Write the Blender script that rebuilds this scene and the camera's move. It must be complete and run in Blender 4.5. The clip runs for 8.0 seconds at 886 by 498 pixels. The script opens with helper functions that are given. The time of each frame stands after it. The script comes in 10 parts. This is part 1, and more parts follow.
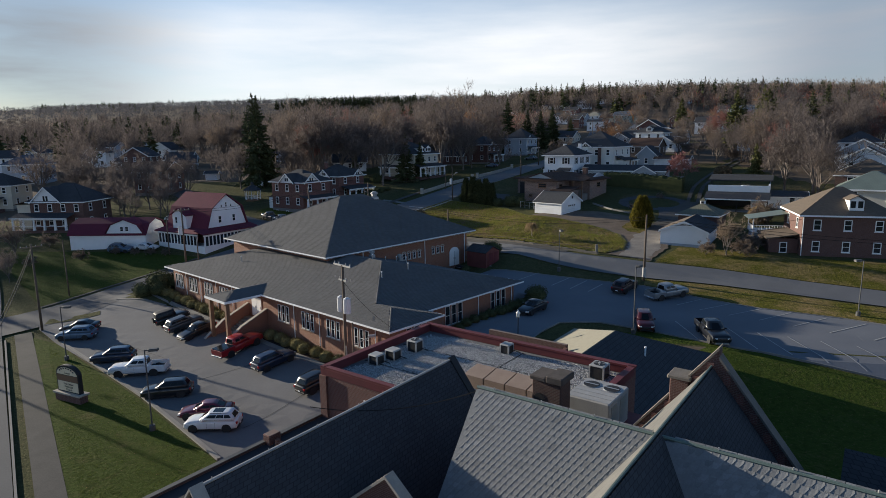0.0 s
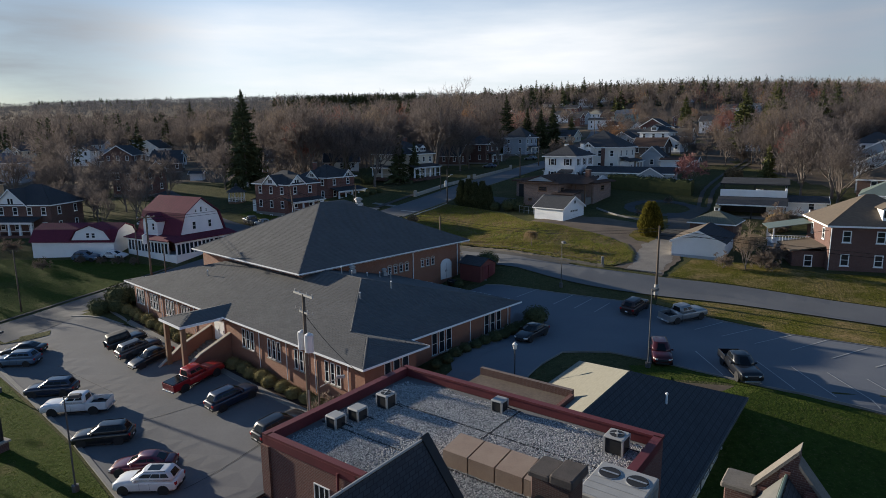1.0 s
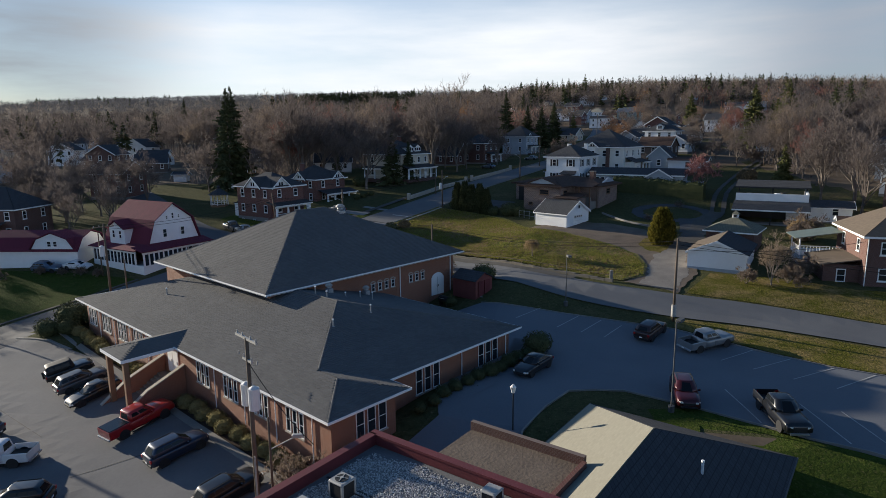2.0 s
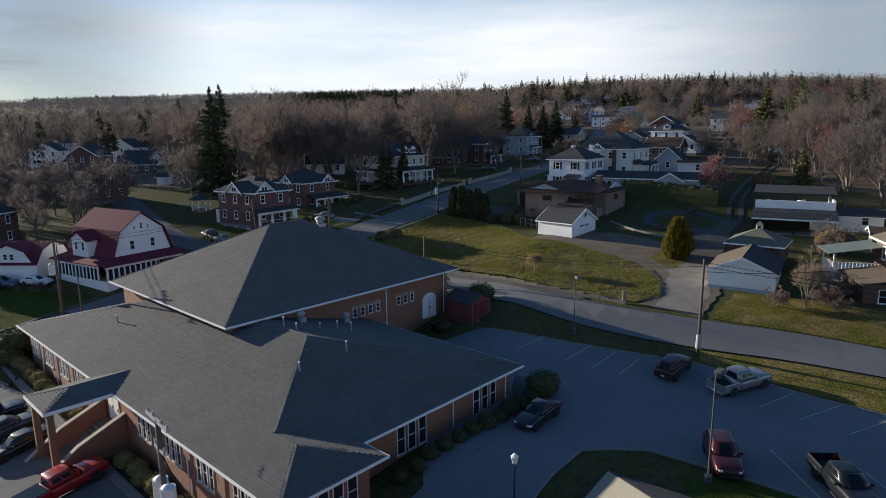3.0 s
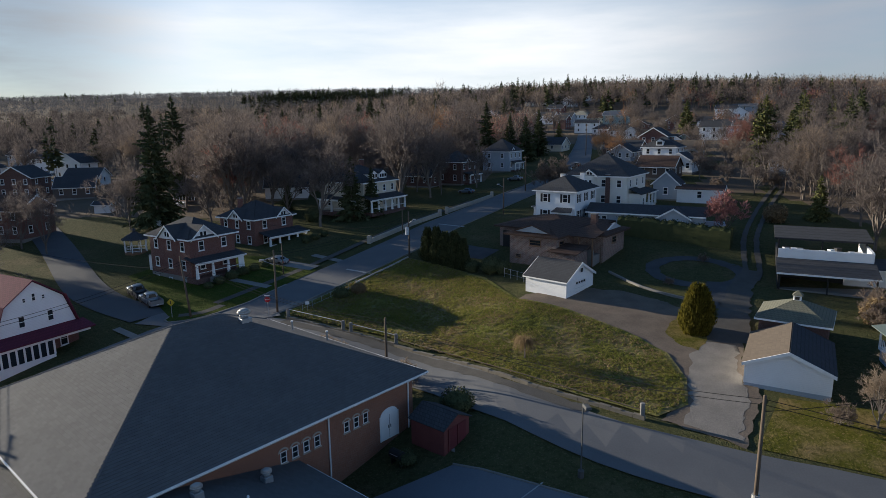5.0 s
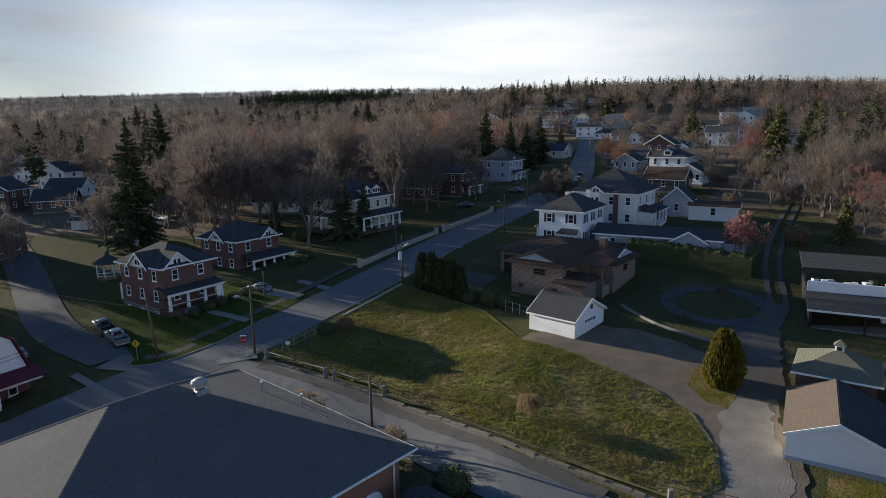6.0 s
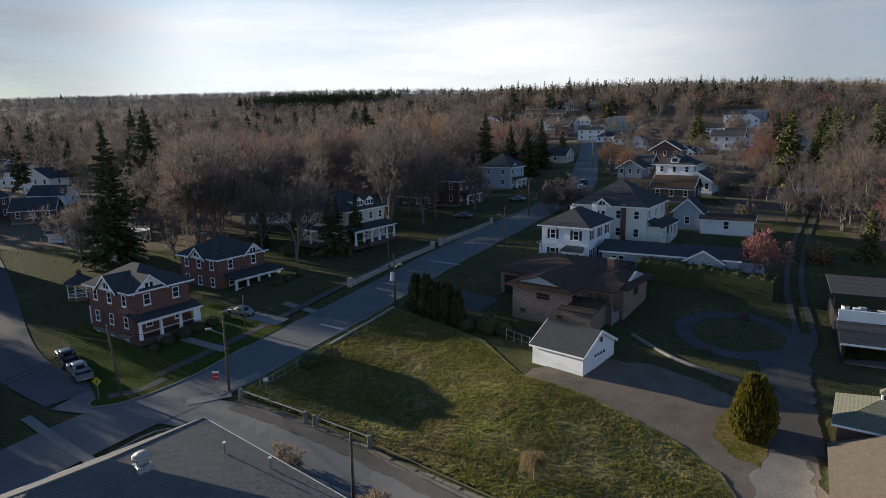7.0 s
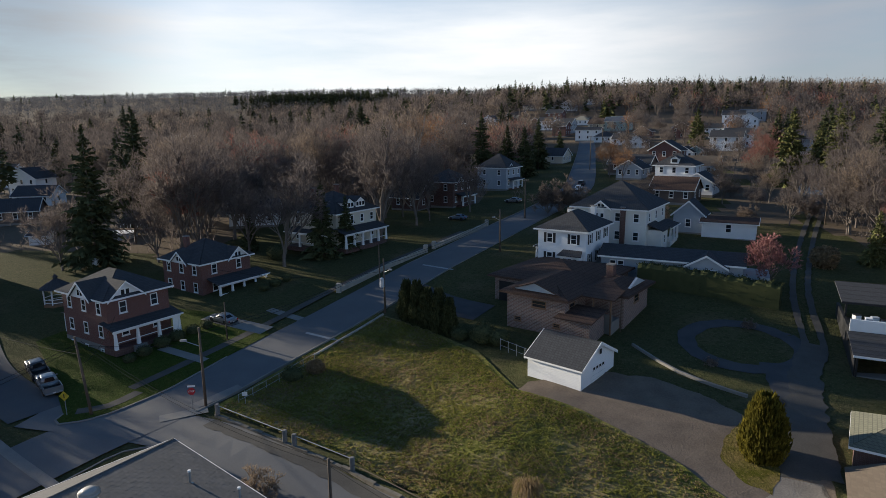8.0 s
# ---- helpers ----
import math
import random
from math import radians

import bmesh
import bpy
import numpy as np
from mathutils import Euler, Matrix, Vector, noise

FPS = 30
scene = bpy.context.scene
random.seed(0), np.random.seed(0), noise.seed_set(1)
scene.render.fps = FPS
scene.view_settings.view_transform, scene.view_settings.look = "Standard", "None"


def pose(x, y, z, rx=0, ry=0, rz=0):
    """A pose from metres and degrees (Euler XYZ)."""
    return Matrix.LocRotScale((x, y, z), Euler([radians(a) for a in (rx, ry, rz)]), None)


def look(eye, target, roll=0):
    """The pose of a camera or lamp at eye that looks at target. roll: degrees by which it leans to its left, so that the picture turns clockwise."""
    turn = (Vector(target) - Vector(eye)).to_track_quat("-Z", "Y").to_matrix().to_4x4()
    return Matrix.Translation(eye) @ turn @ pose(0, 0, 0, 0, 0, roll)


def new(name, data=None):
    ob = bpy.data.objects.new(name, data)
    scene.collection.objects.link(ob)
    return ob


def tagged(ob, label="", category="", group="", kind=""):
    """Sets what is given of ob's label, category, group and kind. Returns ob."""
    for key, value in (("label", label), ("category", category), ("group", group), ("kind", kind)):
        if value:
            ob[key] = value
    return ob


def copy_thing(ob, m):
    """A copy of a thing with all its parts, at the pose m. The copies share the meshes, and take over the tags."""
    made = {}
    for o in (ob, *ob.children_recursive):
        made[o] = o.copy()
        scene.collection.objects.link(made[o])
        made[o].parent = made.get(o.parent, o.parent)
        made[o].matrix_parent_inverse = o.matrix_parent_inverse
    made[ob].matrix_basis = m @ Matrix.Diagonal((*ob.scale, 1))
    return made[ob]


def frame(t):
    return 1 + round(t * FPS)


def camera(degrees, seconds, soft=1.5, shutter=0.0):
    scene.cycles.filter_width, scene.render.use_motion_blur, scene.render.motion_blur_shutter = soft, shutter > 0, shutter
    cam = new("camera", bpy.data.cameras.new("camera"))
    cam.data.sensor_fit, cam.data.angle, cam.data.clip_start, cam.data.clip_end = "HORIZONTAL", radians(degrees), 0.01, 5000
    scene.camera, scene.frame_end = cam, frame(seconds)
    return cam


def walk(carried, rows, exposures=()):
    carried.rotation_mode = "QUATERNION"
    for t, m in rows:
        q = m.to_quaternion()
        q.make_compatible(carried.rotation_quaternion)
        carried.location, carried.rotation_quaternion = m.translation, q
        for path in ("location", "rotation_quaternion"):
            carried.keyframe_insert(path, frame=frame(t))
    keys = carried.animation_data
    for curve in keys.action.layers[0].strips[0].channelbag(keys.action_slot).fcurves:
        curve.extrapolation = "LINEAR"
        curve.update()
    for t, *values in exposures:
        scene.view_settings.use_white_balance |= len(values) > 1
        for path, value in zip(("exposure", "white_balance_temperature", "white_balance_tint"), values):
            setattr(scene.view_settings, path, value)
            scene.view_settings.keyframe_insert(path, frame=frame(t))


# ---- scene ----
cam = camera(71.5, 8.0, 0.75)
PATH = [
    (0, (4.506, -4.51, 18.994), (4.08, -2.589, 18.636), -0.8),
    (0.5, (4.218, -0.378, 19.183), (3.792, 1.542, 18.822), -0.7),
    (1, (3.89, 3.667, 19.356), (3.466, 5.587, 18.991), -0.6),
    (1.5, (3.548, 7.807, 19.486), (3.124, 9.727, 19.118), -0.6),
    (3, (2.251, 20.065, 20.064), (1.826, 21.983, 19.688), -0.6),
    (3.5, (1.698, 24.207, 21.266), (1.279, 26.126, 20.887), -0.6),
    (4, (1.148, 28.373, 22.602), (0.757, 30.297, 22.22), -0.7),
    (4.5, (0.657, 32.459, 23.97), (0.291, 34.388, 23.585), -0.7),
    (6, (-0.726, 44.677, 27.776), (-1.089, 46.605, 27.389), -0.8),
    (6.5, (-1.147, 48.611, 28.673), (-1.511, 50.54, 28.287), -0.8),
    (7, (-1.406, 51.765, 29.172), (-1.769, 53.693, 28.786), -0.8),
    (7.5, (-1.458, 54.088, 29.143), (-1.818, 56.017, 28.758), -0.7),
    (8, (-1.349, 55.497, 29.119), (-1.704, 57.427, 28.732), -0.7),
]
walk(cam, [(t, look(eye, target, roll)) for t, eye, target, roll in PATH], [(0, 0.88, 5650, 9), (4, 0.92, 5600, 9), (8, 0.95, 5750, 9)])

SKY_STRENGTH, SUN_POWER, CLOUD, CLOUD_THIN, FILL_EAST, GREY_WEST = 0.070, 5.0, (8.4, 7.8, 7.0, 1), (3.4, 3.4, 3.4, 1), (7.0, 7.0, 7.2, 1), (2.6, 2.55, 2.45, 1)

# ---- world, sun ----
SUN_AZ, SUN_EL = 160.0, 11.0  # towards the sun: degrees from +x, and above the horizon
world = bpy.data.worlds.new("sky")
scene.world = world
world.use_nodes = True
wt = world.node_tree
wt.nodes.clear()
w_out = wt.nodes.new("ShaderNodeOutputWorld")
w_bg = wt.nodes.new("ShaderNodeBackground")
w_sky = wt.nodes.new("ShaderNodeTexSky")
w_sky.sky_type = "NISHITA"
w_sky.sun_disc = False
w_sky.sun_elevation = radians(SUN_EL)
w_sky.sun_rotation = radians(90 - SUN_AZ)
w_sky.air_density, w_sky.dust_density, w_sky.ozone_density = 1.0, 0.4, 3.0
w_bg.inputs["Strength"].default_value = SKY_STRENGTH
# thin streaked cloud over the blue
w_tc = wt.nodes.new("ShaderNodeTexCoord")
w_map = wt.nodes.new("ShaderNodeMapping")
w_map.inputs["Scale"].default_value = (1.4, 1.4, 9.0)
w_n = wt.nodes.new("ShaderNodeTexNoise")
w_n.inputs["Scale"].default_value = 1.6
w_n.inputs["Detail"].default_value = 7
w_n.inputs["Roughness"].default_value = 0.55
w_r = wt.nodes.new("ShaderNodeValToRGB")
w_r.color_ramp.elements[0].position, w_r.color_ramp.elements[1].position = 0.38, 0.66
w_r.color_ramp.elements[0].color, w_r.color_ramp.elements[1].color = (0.62, 0.62, 0.62, 1), (1, 1, 1, 1)
w_mix = wt.nodes.new("ShaderNodeMixRGB")
# the veil is brightest over the valley and thins out to the sides
w_dot = wt.nodes.new("ShaderNodeVectorMath")
w_dot.operation = "DOT_PRODUCT"
w_dot.inputs[1].default_value = (math.cos(radians(106)) * 0.996, math.sin(radians(106)) * 0.996, 0.087)
w_veil = wt.nodes.new("ShaderNodeMapRange")
w_veil.interpolation_type = "SMOOTHSTEP"
w_veil.inputs["From Min"].default_value, w_veil.inputs["From Max"].default_value = 0.81, 0.985
w_tone = wt.nodes.new("ShaderNodeMixRGB")
w_tone.inputs["Color2"].default_value = CLOUD
# the western sky is greyed: lens darkening at the edge put into its colour
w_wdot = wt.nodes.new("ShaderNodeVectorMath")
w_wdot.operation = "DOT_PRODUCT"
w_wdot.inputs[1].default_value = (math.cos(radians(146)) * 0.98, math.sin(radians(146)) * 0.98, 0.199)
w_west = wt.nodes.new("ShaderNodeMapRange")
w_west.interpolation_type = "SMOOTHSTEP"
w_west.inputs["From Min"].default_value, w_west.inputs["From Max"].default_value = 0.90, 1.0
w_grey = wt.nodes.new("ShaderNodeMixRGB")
w_grey.inputs["Color2"].default_value = GREY_WEST
# opposite, an unseen brighter sky is added to light the facing walls
w_east = wt.nodes.new("ShaderNodeMapRange")
w_east.interpolation_type = "SMOOTHSTEP"
w_east.inputs["From Min"].default_value, w_east.inputs["From Max"].default_value = 0.3, -0.4
w_far = wt.nodes.new("ShaderNodeMixRGB")
w_far.inputs["Color1"].default_value, w_far.inputs["Color2"].default_value = CLOUD_THIN, FILL_EAST
wt.links.new(w_dot.outputs["Value"], w_east.inputs["Value"])
wt.links.new(w_east.outputs["Result"], w_far.inputs["Fac"])
wt.links.new(w_far.outputs["Color"], w_tone.inputs["Color1"])
wt.links.new(w_tc.outputs["Generated"], w_dot.inputs[0])
wt.links.new(w_dot.outputs["Value"], w_veil.inputs["Value"])
wt.links.new(w_veil.outputs["Result"], w_tone.inputs["Fac"])
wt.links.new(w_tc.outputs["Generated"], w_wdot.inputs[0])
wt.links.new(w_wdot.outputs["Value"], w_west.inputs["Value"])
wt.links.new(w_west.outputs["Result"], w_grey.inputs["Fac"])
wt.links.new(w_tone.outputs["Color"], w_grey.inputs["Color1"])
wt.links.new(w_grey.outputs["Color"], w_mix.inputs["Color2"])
wt.links.new(w_tc.outputs["Generated"], w_map.inputs["Vector"])
wt.links.new(w_map.outputs["Vector"], w_n.inputs["Vector"])
wt.links.new(w_n.outputs["Fac"], w_r.inputs["Fac"])
w_sep = wt.nodes.new("ShaderNodeSeparateXYZ")
w_up = wt.nodes.new("ShaderNodeMapRange")
w_up.inputs["From Min"].default_value, w_up.inputs["From Max"].default_value = 0.15, 0.26
w_up.inputs["To Min"].default_value, w_up.inputs["To Max"].default_value = 1.0, 0.0
w_mul = wt.nodes.new("ShaderNodeMath")
w_mul.operation = "MULTIPLY"
wt.links.new(w_tc.outputs["Generated"], w_sep.inputs[0])
wt.links.new(w_sep.outputs["Z"], w_up.inputs["Value"])
wt.links.new(w_r.outputs["Color"], w_mul.inputs[0])
wt.links.new(w_up.outputs["Result"], w_mul.inputs[1])
wt.links.new(w_mul.outputs[0], w_mix.inputs["Fac"])
wt.links.new(w_sky.outputs["Color"], w_mix.inputs["Color1"])
wt.links.new(w_mix.outputs["Color"], w_bg.inputs["Color"])
wt.links.new(w_bg.outputs["Background"], w_out.inputs["Surface"])

sun = new("sun", bpy.data.lights.new("sun", "SUN"))
sun.data.energy, sun.data.angle, sun.data.color = SUN_POWER, radians(0.6), (1.0, 0.82, 0.58)
_az, _el = radians(SUN_AZ), radians(SUN_EL)
SUN_DIR = Vector((math.cos(_az) * math.cos(_el), math.sin(_az) * math.cos(_el), math.sin(_el)))
sun.matrix_world = look(SUN_DIR * 200, (0, 0, 0))


# ---- materials ----
MATS = {}


def material(name, c1, c2=None, size=1.0, fine=0.08, rough=0.8, bump=0.15, metal=0.0, kind="noise", rand=0.0, unit=(0.3, 0.1), mortar=(0.3, 0.28, 0.26), stain=0.35):
    """A node material: two colours mixed by a coarse and a fine noise, at metre scale. kind: noise, brick (courses of unit size on
    upright faces), board (lapped boards), rib (standing seams), course (roof courses)."""
    if name in MATS:
        return MATS[name]
    m = bpy.data.materials.new(name)
    MATS[name] = m
    m.use_nodes = True
    t = m.node_tree
    n, l = t.nodes, t.links
    b = n["Principled BSDF"]
    b.inputs["Roughness"].default_value = rough
    b.inputs["Metallic"].default_value = metal
    b.inputs["Specular IOR Level"].default_value = 0.3
    c2 = c2 or tuple(v * 0.7 for v in c1)
    tc = n.new("ShaderNodeTexCoord")

    def noise_at(scale, detail=4):
        k = n.new("ShaderNodeTexNoise")
        k.inputs["Scale"].default_value, k.inputs["Detail"].default_value = scale, detail
        l.new(tc.outputs["Object"], k.inputs["Vector"])
        return k.outputs["Fac"]

    def ramp(value, lo, hi):
        k = n.new("ShaderNodeMapRange")
        k.inputs["From Min"].default_value, k.inputs["From Max"].default_value = lo, hi
        l.new(value, k.inputs["Value"])
        return k.outputs["Result"]

    def mix(fac, a, c, mode="MIX"):
        k = n.new("ShaderNodeMixRGB")
        k.blend_type = mode
        for sock, v in (("Fac", fac), ("Color1", a), ("Color2", c)):
            if isinstance(v, (int, float)):
                k.inputs[sock].default_value = v
            elif isinstance(v, tuple):
                k.inputs[sock].default_value = (*v[:3], 1)
            else:
                l.new(v, k.inputs[sock])
        return k.outputs["Color"]

    def math_of(op, a, c):
        k = n.new("ShaderNodeMath")
        k.operation = op
        for i, v in enumerate((a, c)):
            if isinstance(v, (int, float)):
                k.inputs[i].default_value = v
            else:
                l.new(v, k.inputs[i])
        return k.outputs[0]

    coarse, grain = ramp(noise_at(1.0 / size), 0.32, 0.68), noise_at(1.0 / fine, 3)
    colour = mix(coarse, tuple(c1), tuple(c2))
    colour = mix(stain, colour, mix(grain, tuple(v * 0.55 for v in c1), tuple(min(1, v * 1.35) for v in c1)))
    height = grain
    if kind in ("brick", "course"):
        sep = n.new("ShaderNodeSeparateXYZ")
        l.new(tc.outputs["Object"], sep.inputs[0])
        com = n.new("ShaderNodeCombineXYZ")
        l.new(math_of("ADD", sep.outputs["X"], sep.outputs["Y"]), com.inputs["X"])
        l.new(math_of("MULTIPLY", sep.outputs["Z"], 1.0 if kind == "brick" else 2.2), com.inputs["Y"])
        br = n.new("ShaderNodeTexBrick")
        br.inputs["Scale"].default_value = 1.0
        br.inputs["Brick Width"].default_value, br.inputs["Row Height"].default_value = unit
        br.inputs["Mortar Size"].default_value = unit[1] * (0.10 if kind == "brick" else 0.08) * (1.6 if unit[1] > 0.15 and kind == "brick" else 1.0)
        br.inputs["Color1"].default_value = (*c1, 1)
        br.inputs["Color2"].default_value = (*c2, 1)
        br.inputs["Mortar"].default_value = (*mortar, 1)
        l.new(com.outputs[0], br.inputs["Vector"])
        colour = mix(0.35, br.outputs["Color"], colour)
        height = math_of("SUBTRACT", math_of("MULTIPLY", grain, 0.4), br.outputs["Fac"])
    elif kind in ("board", "rib"):
        sep = n.new("ShaderNodeSeparateXYZ")
        l.new(tc.outputs["Object"], sep.inputs[0])
        axis = sep.outputs["Z"] if kind == "board" else math_of("ADD", sep.outputs["X"], sep.outputs["Y"])
        saw = math_of("FRACT", math_of("DIVIDE", axis, unit[1]), 0.0)
        height = saw if kind == "board" else ramp(saw, 0.85, 0.95)
        colour = mix(math_of("MULTIPLY", ramp(saw, 0.86, 1.0), 0.35), colour, tuple(v * 0.45 for v in c1))
    if rand:
        info = n.new("ShaderNodeNewGeometry")
        hs = n.new("ShaderNodeHueSaturation")
        l.new(colour, hs.inputs["Color"])
        k = n.new("ShaderNodeMapRange")
        k.inputs["To Min"].default_value, k.inputs["To Max"].default_value = 1 - rand, 1 + rand
        l.new(info.outputs["Random Per Island"], k.inputs["Value"])
        l.new(k.outputs["Result"], hs.inputs["Value"])
        colour = hs.outputs["Color"]
    l.new(colour, b.inputs["Base Color"])
    if bump:
        bp = n.new("ShaderNodeBump")
        bp.inputs["Strength"].default_value = bump
        bp.inputs["Distance"].default_value = 0.03
        l.new(height, bp.inputs["Height"])
        l.new(bp.outputs["Normal"], b.inputs["Normal"])
    return m


def paint(name, c, rough=0.3, metal=0.0, coat=0.6):
    """Glossy car paint with a little road dust."""
    m = material(name, c, tuple(v * 0.85 for v in c), 0.9, 0.05, rough, 0.0, metal, stain=0.12)
    b = m.node_tree.nodes["Principled BSDF"]
    b.inputs["Coat Weight"].default_value, b.inputs["Coat Roughness"].default_value = coat, 0.06
    return m


def window_glass(name, c=(0.02, 0.025, 0.03)):
    m = material(name, c, c, 1.0, 0.3, 0.06, 0.0, stain=0.1)
    m.node_tree.nodes["Principled BSDF"].inputs["Specular IOR Level"].default_value = 0.6
    return m


def turf(name, green, olive, straw, big=7.0, dry=0.5):
    """Grass: green, olive and straw mottled at three scales, with a blade-sized relief."""
    m = material(name, green, olive, 1.1, 0.10, 0.95, 0.0, stain=0.6)
    n, l = m.node_tree.nodes, m.node_tree.links
    b = n["Principled BSDF"]
    base = b.inputs["Base Color"].links[0].from_socket
    tc = n.new("ShaderNodeTexCoord")

    def patch(scale, lo, hi, detail=5):
        k, g = n.new("ShaderNodeTexNoise"), n.new("ShaderNodeMapRange")
        k.inputs["Scale"].default_value, k.inputs["Detail"].default_value, k.inputs["Roughness"].default_value = scale, detail, 0.65
        g.inputs["From Min"].default_value, g.inputs["From Max"].default_value = lo, hi
        l.new(tc.outputs["Object"], k.inputs["Vector"])
        l.new(k.outputs["Fac"], g.inputs["Value"])
        return g.outputs["Result"]

    def over(fac, a, c, mode="MIX"):
        k = n.new("ShaderNodeMixRGB")
        k.blend_type = mode
        l.new(fac, k.inputs["Fac"])
        l.new(a, k.inputs["Color1"])
        k.inputs["Color2"].default_value = (*c, 1)
        return k.outputs["Color"]

    colour = over(patch(1.0 / big, 0.62 - 0.2 * dry, 0.78 - 0.12 * dry), base, straw)
    colour = over(patch(2.3, 0.45, 0.75, 6), colour, tuple(v * 0.55 for v in green))
    colour = over(patch(5.0, 0.55, 0.72, 6), colour, tuple(v * 1.15 for v in straw))
    l.new(colour, b.inputs["Base Color"])
    bp = n.new("ShaderNodeBump")
    bp.inputs["Strength"].default_value, bp.inputs["Distance"].default_value = 1.0, 0.10
    l.new(patch(4.5, 0.2, 0.8, 7), bp.inputs["Height"])
    l.new(bp.outputs["Normal"], b.inputs["Normal"])
    return m


GRASS = turf("grass", (0.074, 0.078, 0.034), (0.098, 0.094, 0.044), (0.135, 0.112, 0.062), 9.0, 0.48)
MOWN = turf("mown_lawn", (0.052, 0.076, 0.014), (0.070, 0.084, 0.018), (0.098, 0.092, 0.034), 3.0, 0.30)
LITTER = material("leaf_litter", (0.155, 0.120, 0.088), (0.105, 0.090, 0.060), 4.0, 0.5, 0.95, 0.9, stain=0.6)
FIELD = turf("rough_grass", (0.135, 0.142, 0.034), (0.190, 0.176, 0.054), (0.290, 0.222, 0.125), 8.0, 0.9)
ASPHALT = material("asphalt", (0.118, 0.120, 0.126), (0.155, 0.156, 0.158), 4.0, 0.12, 0.85, 0.15)
# darker copy of the asphalt, for the street lengths that lie in shade
ASPHALT_SHADE = material("shaded_asphalt", (0.088, 0.090, 0.097), (0.112, 0.114, 0.118), 4.0, 0.12, 0.85, 0.15)
LOT = material("worn_asphalt", (0.136, 0.136, 0.140), (0.176, 0.174, 0.176), 5.0, 0.2, 0.9, 0.12, stain=0.3)
# asphalt tinted blue: the shade on the back car park put into colour
LOT_BLUE = material("shade_blue_asphalt", (0.142, 0.150, 0.168), (0.178, 0.184, 0.199), 6.0, 0.15, 0.85, 0.12, stain=0.25)
GRAVEL_ROAD = material("gravel_drive", (0.195, 0.158, 0.125), (0.080, 0.066, 0.055), 2.0, 0.16, 0.95, 0.9, stain=0.6)
LIT_GRAVEL = material("lit_gravel", (0.270, 0.245, 0.215), (0.150, 0.134, 0.118), 1.6, 0.14, 0.95, 0.9, stain=0.55)
CONCRETE = material("concrete", (0.25, 0.238, 0.22), (0.185, 0.178, 0.168), 1.8, 0.1, 0.9, 0.2)
PAVING_OLD = material("old_paving", (0.105, 0.099, 0.09), (0.066, 0.063, 0.056), 1.2, 0.1, 0.95, 0.3, stain=0.6)
WALL_STONE = material("mossy_wall_stone", (0.20, 0.18, 0.15), (0.12, 0.115, 0.095), 0.5, 0.06, 0.95, 0.4, stain=0.6)
ASPHALT_DK = material("dark_asphalt", (0.055, 0.056, 0.060), (0.085, 0.084, 0.085), 2.0, 0.12, 0.88, 0.15)
VERGE = turf("verge_grass", (0.090, 0.092, 0.014), (0.140, 0.120, 0.030), (0.235, 0.168, 0.080), 4.0, 0.95)
LINE = material("line_paint", (0.42, 0.42, 0.41), (0.24, 0.24, 0.235), 0.5, 0.05, 0.8, 0.05)
BRICK_TAN = material("orange_brick", (0.262, 0.110, 0.064), (0.195, 0.084, 0.052), 1.2, 0.06, 0.85, 0.25, kind="brick", unit=(0.22, 0.075), mortar=(0.33, 0.26, 0.21))
BRICK_RED = material("red_brick", (0.165, 0.070, 0.055), (0.120, 0.054, 0.046), 1.2, 0.06, 0.85, 0.25, kind="brick", unit=(0.22, 0.075), mortar=(0.22, 0.18, 0.16))
BRICK_DARK = material("brown_brick", (0.125, 0.062, 0.05), (0.09, 0.048, 0.042), 1.0, 0.06, 0.85, 0.25, kind="brick", unit=(0.22, 0.075), mortar=(0.2, 0.17, 0.15))
STONE = material("random_stone", (0.27, 0.165, 0.135), (0.115, 0.085, 0.075), 0.5, 0.08, 0.9, 0.5, kind="brick", unit=(0.45, 0.17), mortar=(0.35, 0.32, 0.28))
SHINGLE = material("grey_shingle", (0.140, 0.138, 0.137), (0.113, 0.112, 0.112), 2.5, 0.05, 0.93, 0.3, rand=0.07)
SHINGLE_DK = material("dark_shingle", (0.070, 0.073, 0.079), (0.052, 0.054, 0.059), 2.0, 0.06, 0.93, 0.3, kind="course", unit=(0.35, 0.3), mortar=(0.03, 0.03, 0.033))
SHINGLE_BR = material("brown_shingle", (0.105, 0.068, 0.052), (0.075, 0.05, 0.04), 2.0, 0.06, 0.93, 0.3, kind="course", unit=(0.35, 0.3), mortar=(0.03, 0.022, 0.02))
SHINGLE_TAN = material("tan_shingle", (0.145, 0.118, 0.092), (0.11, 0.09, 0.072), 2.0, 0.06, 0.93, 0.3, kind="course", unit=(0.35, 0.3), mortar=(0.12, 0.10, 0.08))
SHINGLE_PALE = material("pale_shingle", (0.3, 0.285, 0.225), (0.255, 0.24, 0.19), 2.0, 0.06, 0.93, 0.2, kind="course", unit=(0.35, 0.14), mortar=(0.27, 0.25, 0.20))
SHINGLE_RED = material("red_shingle", (0.150, 0.036, 0.060), (0.112, 0.030, 0.050), 2.0, 0.06, 0.9, 0.3, kind="course", unit=(0.35, 0.3), mortar=(0.07, 0.02, 0.03))
SIDING_GREEN = material("pale_green_siding", (0.32, 0.40, 0.37), (0.27, 0.34, 0.32), 2.0, 0.1, 0.65, 0.35, kind="board", unit=(1, 0.16), stain=0.1)
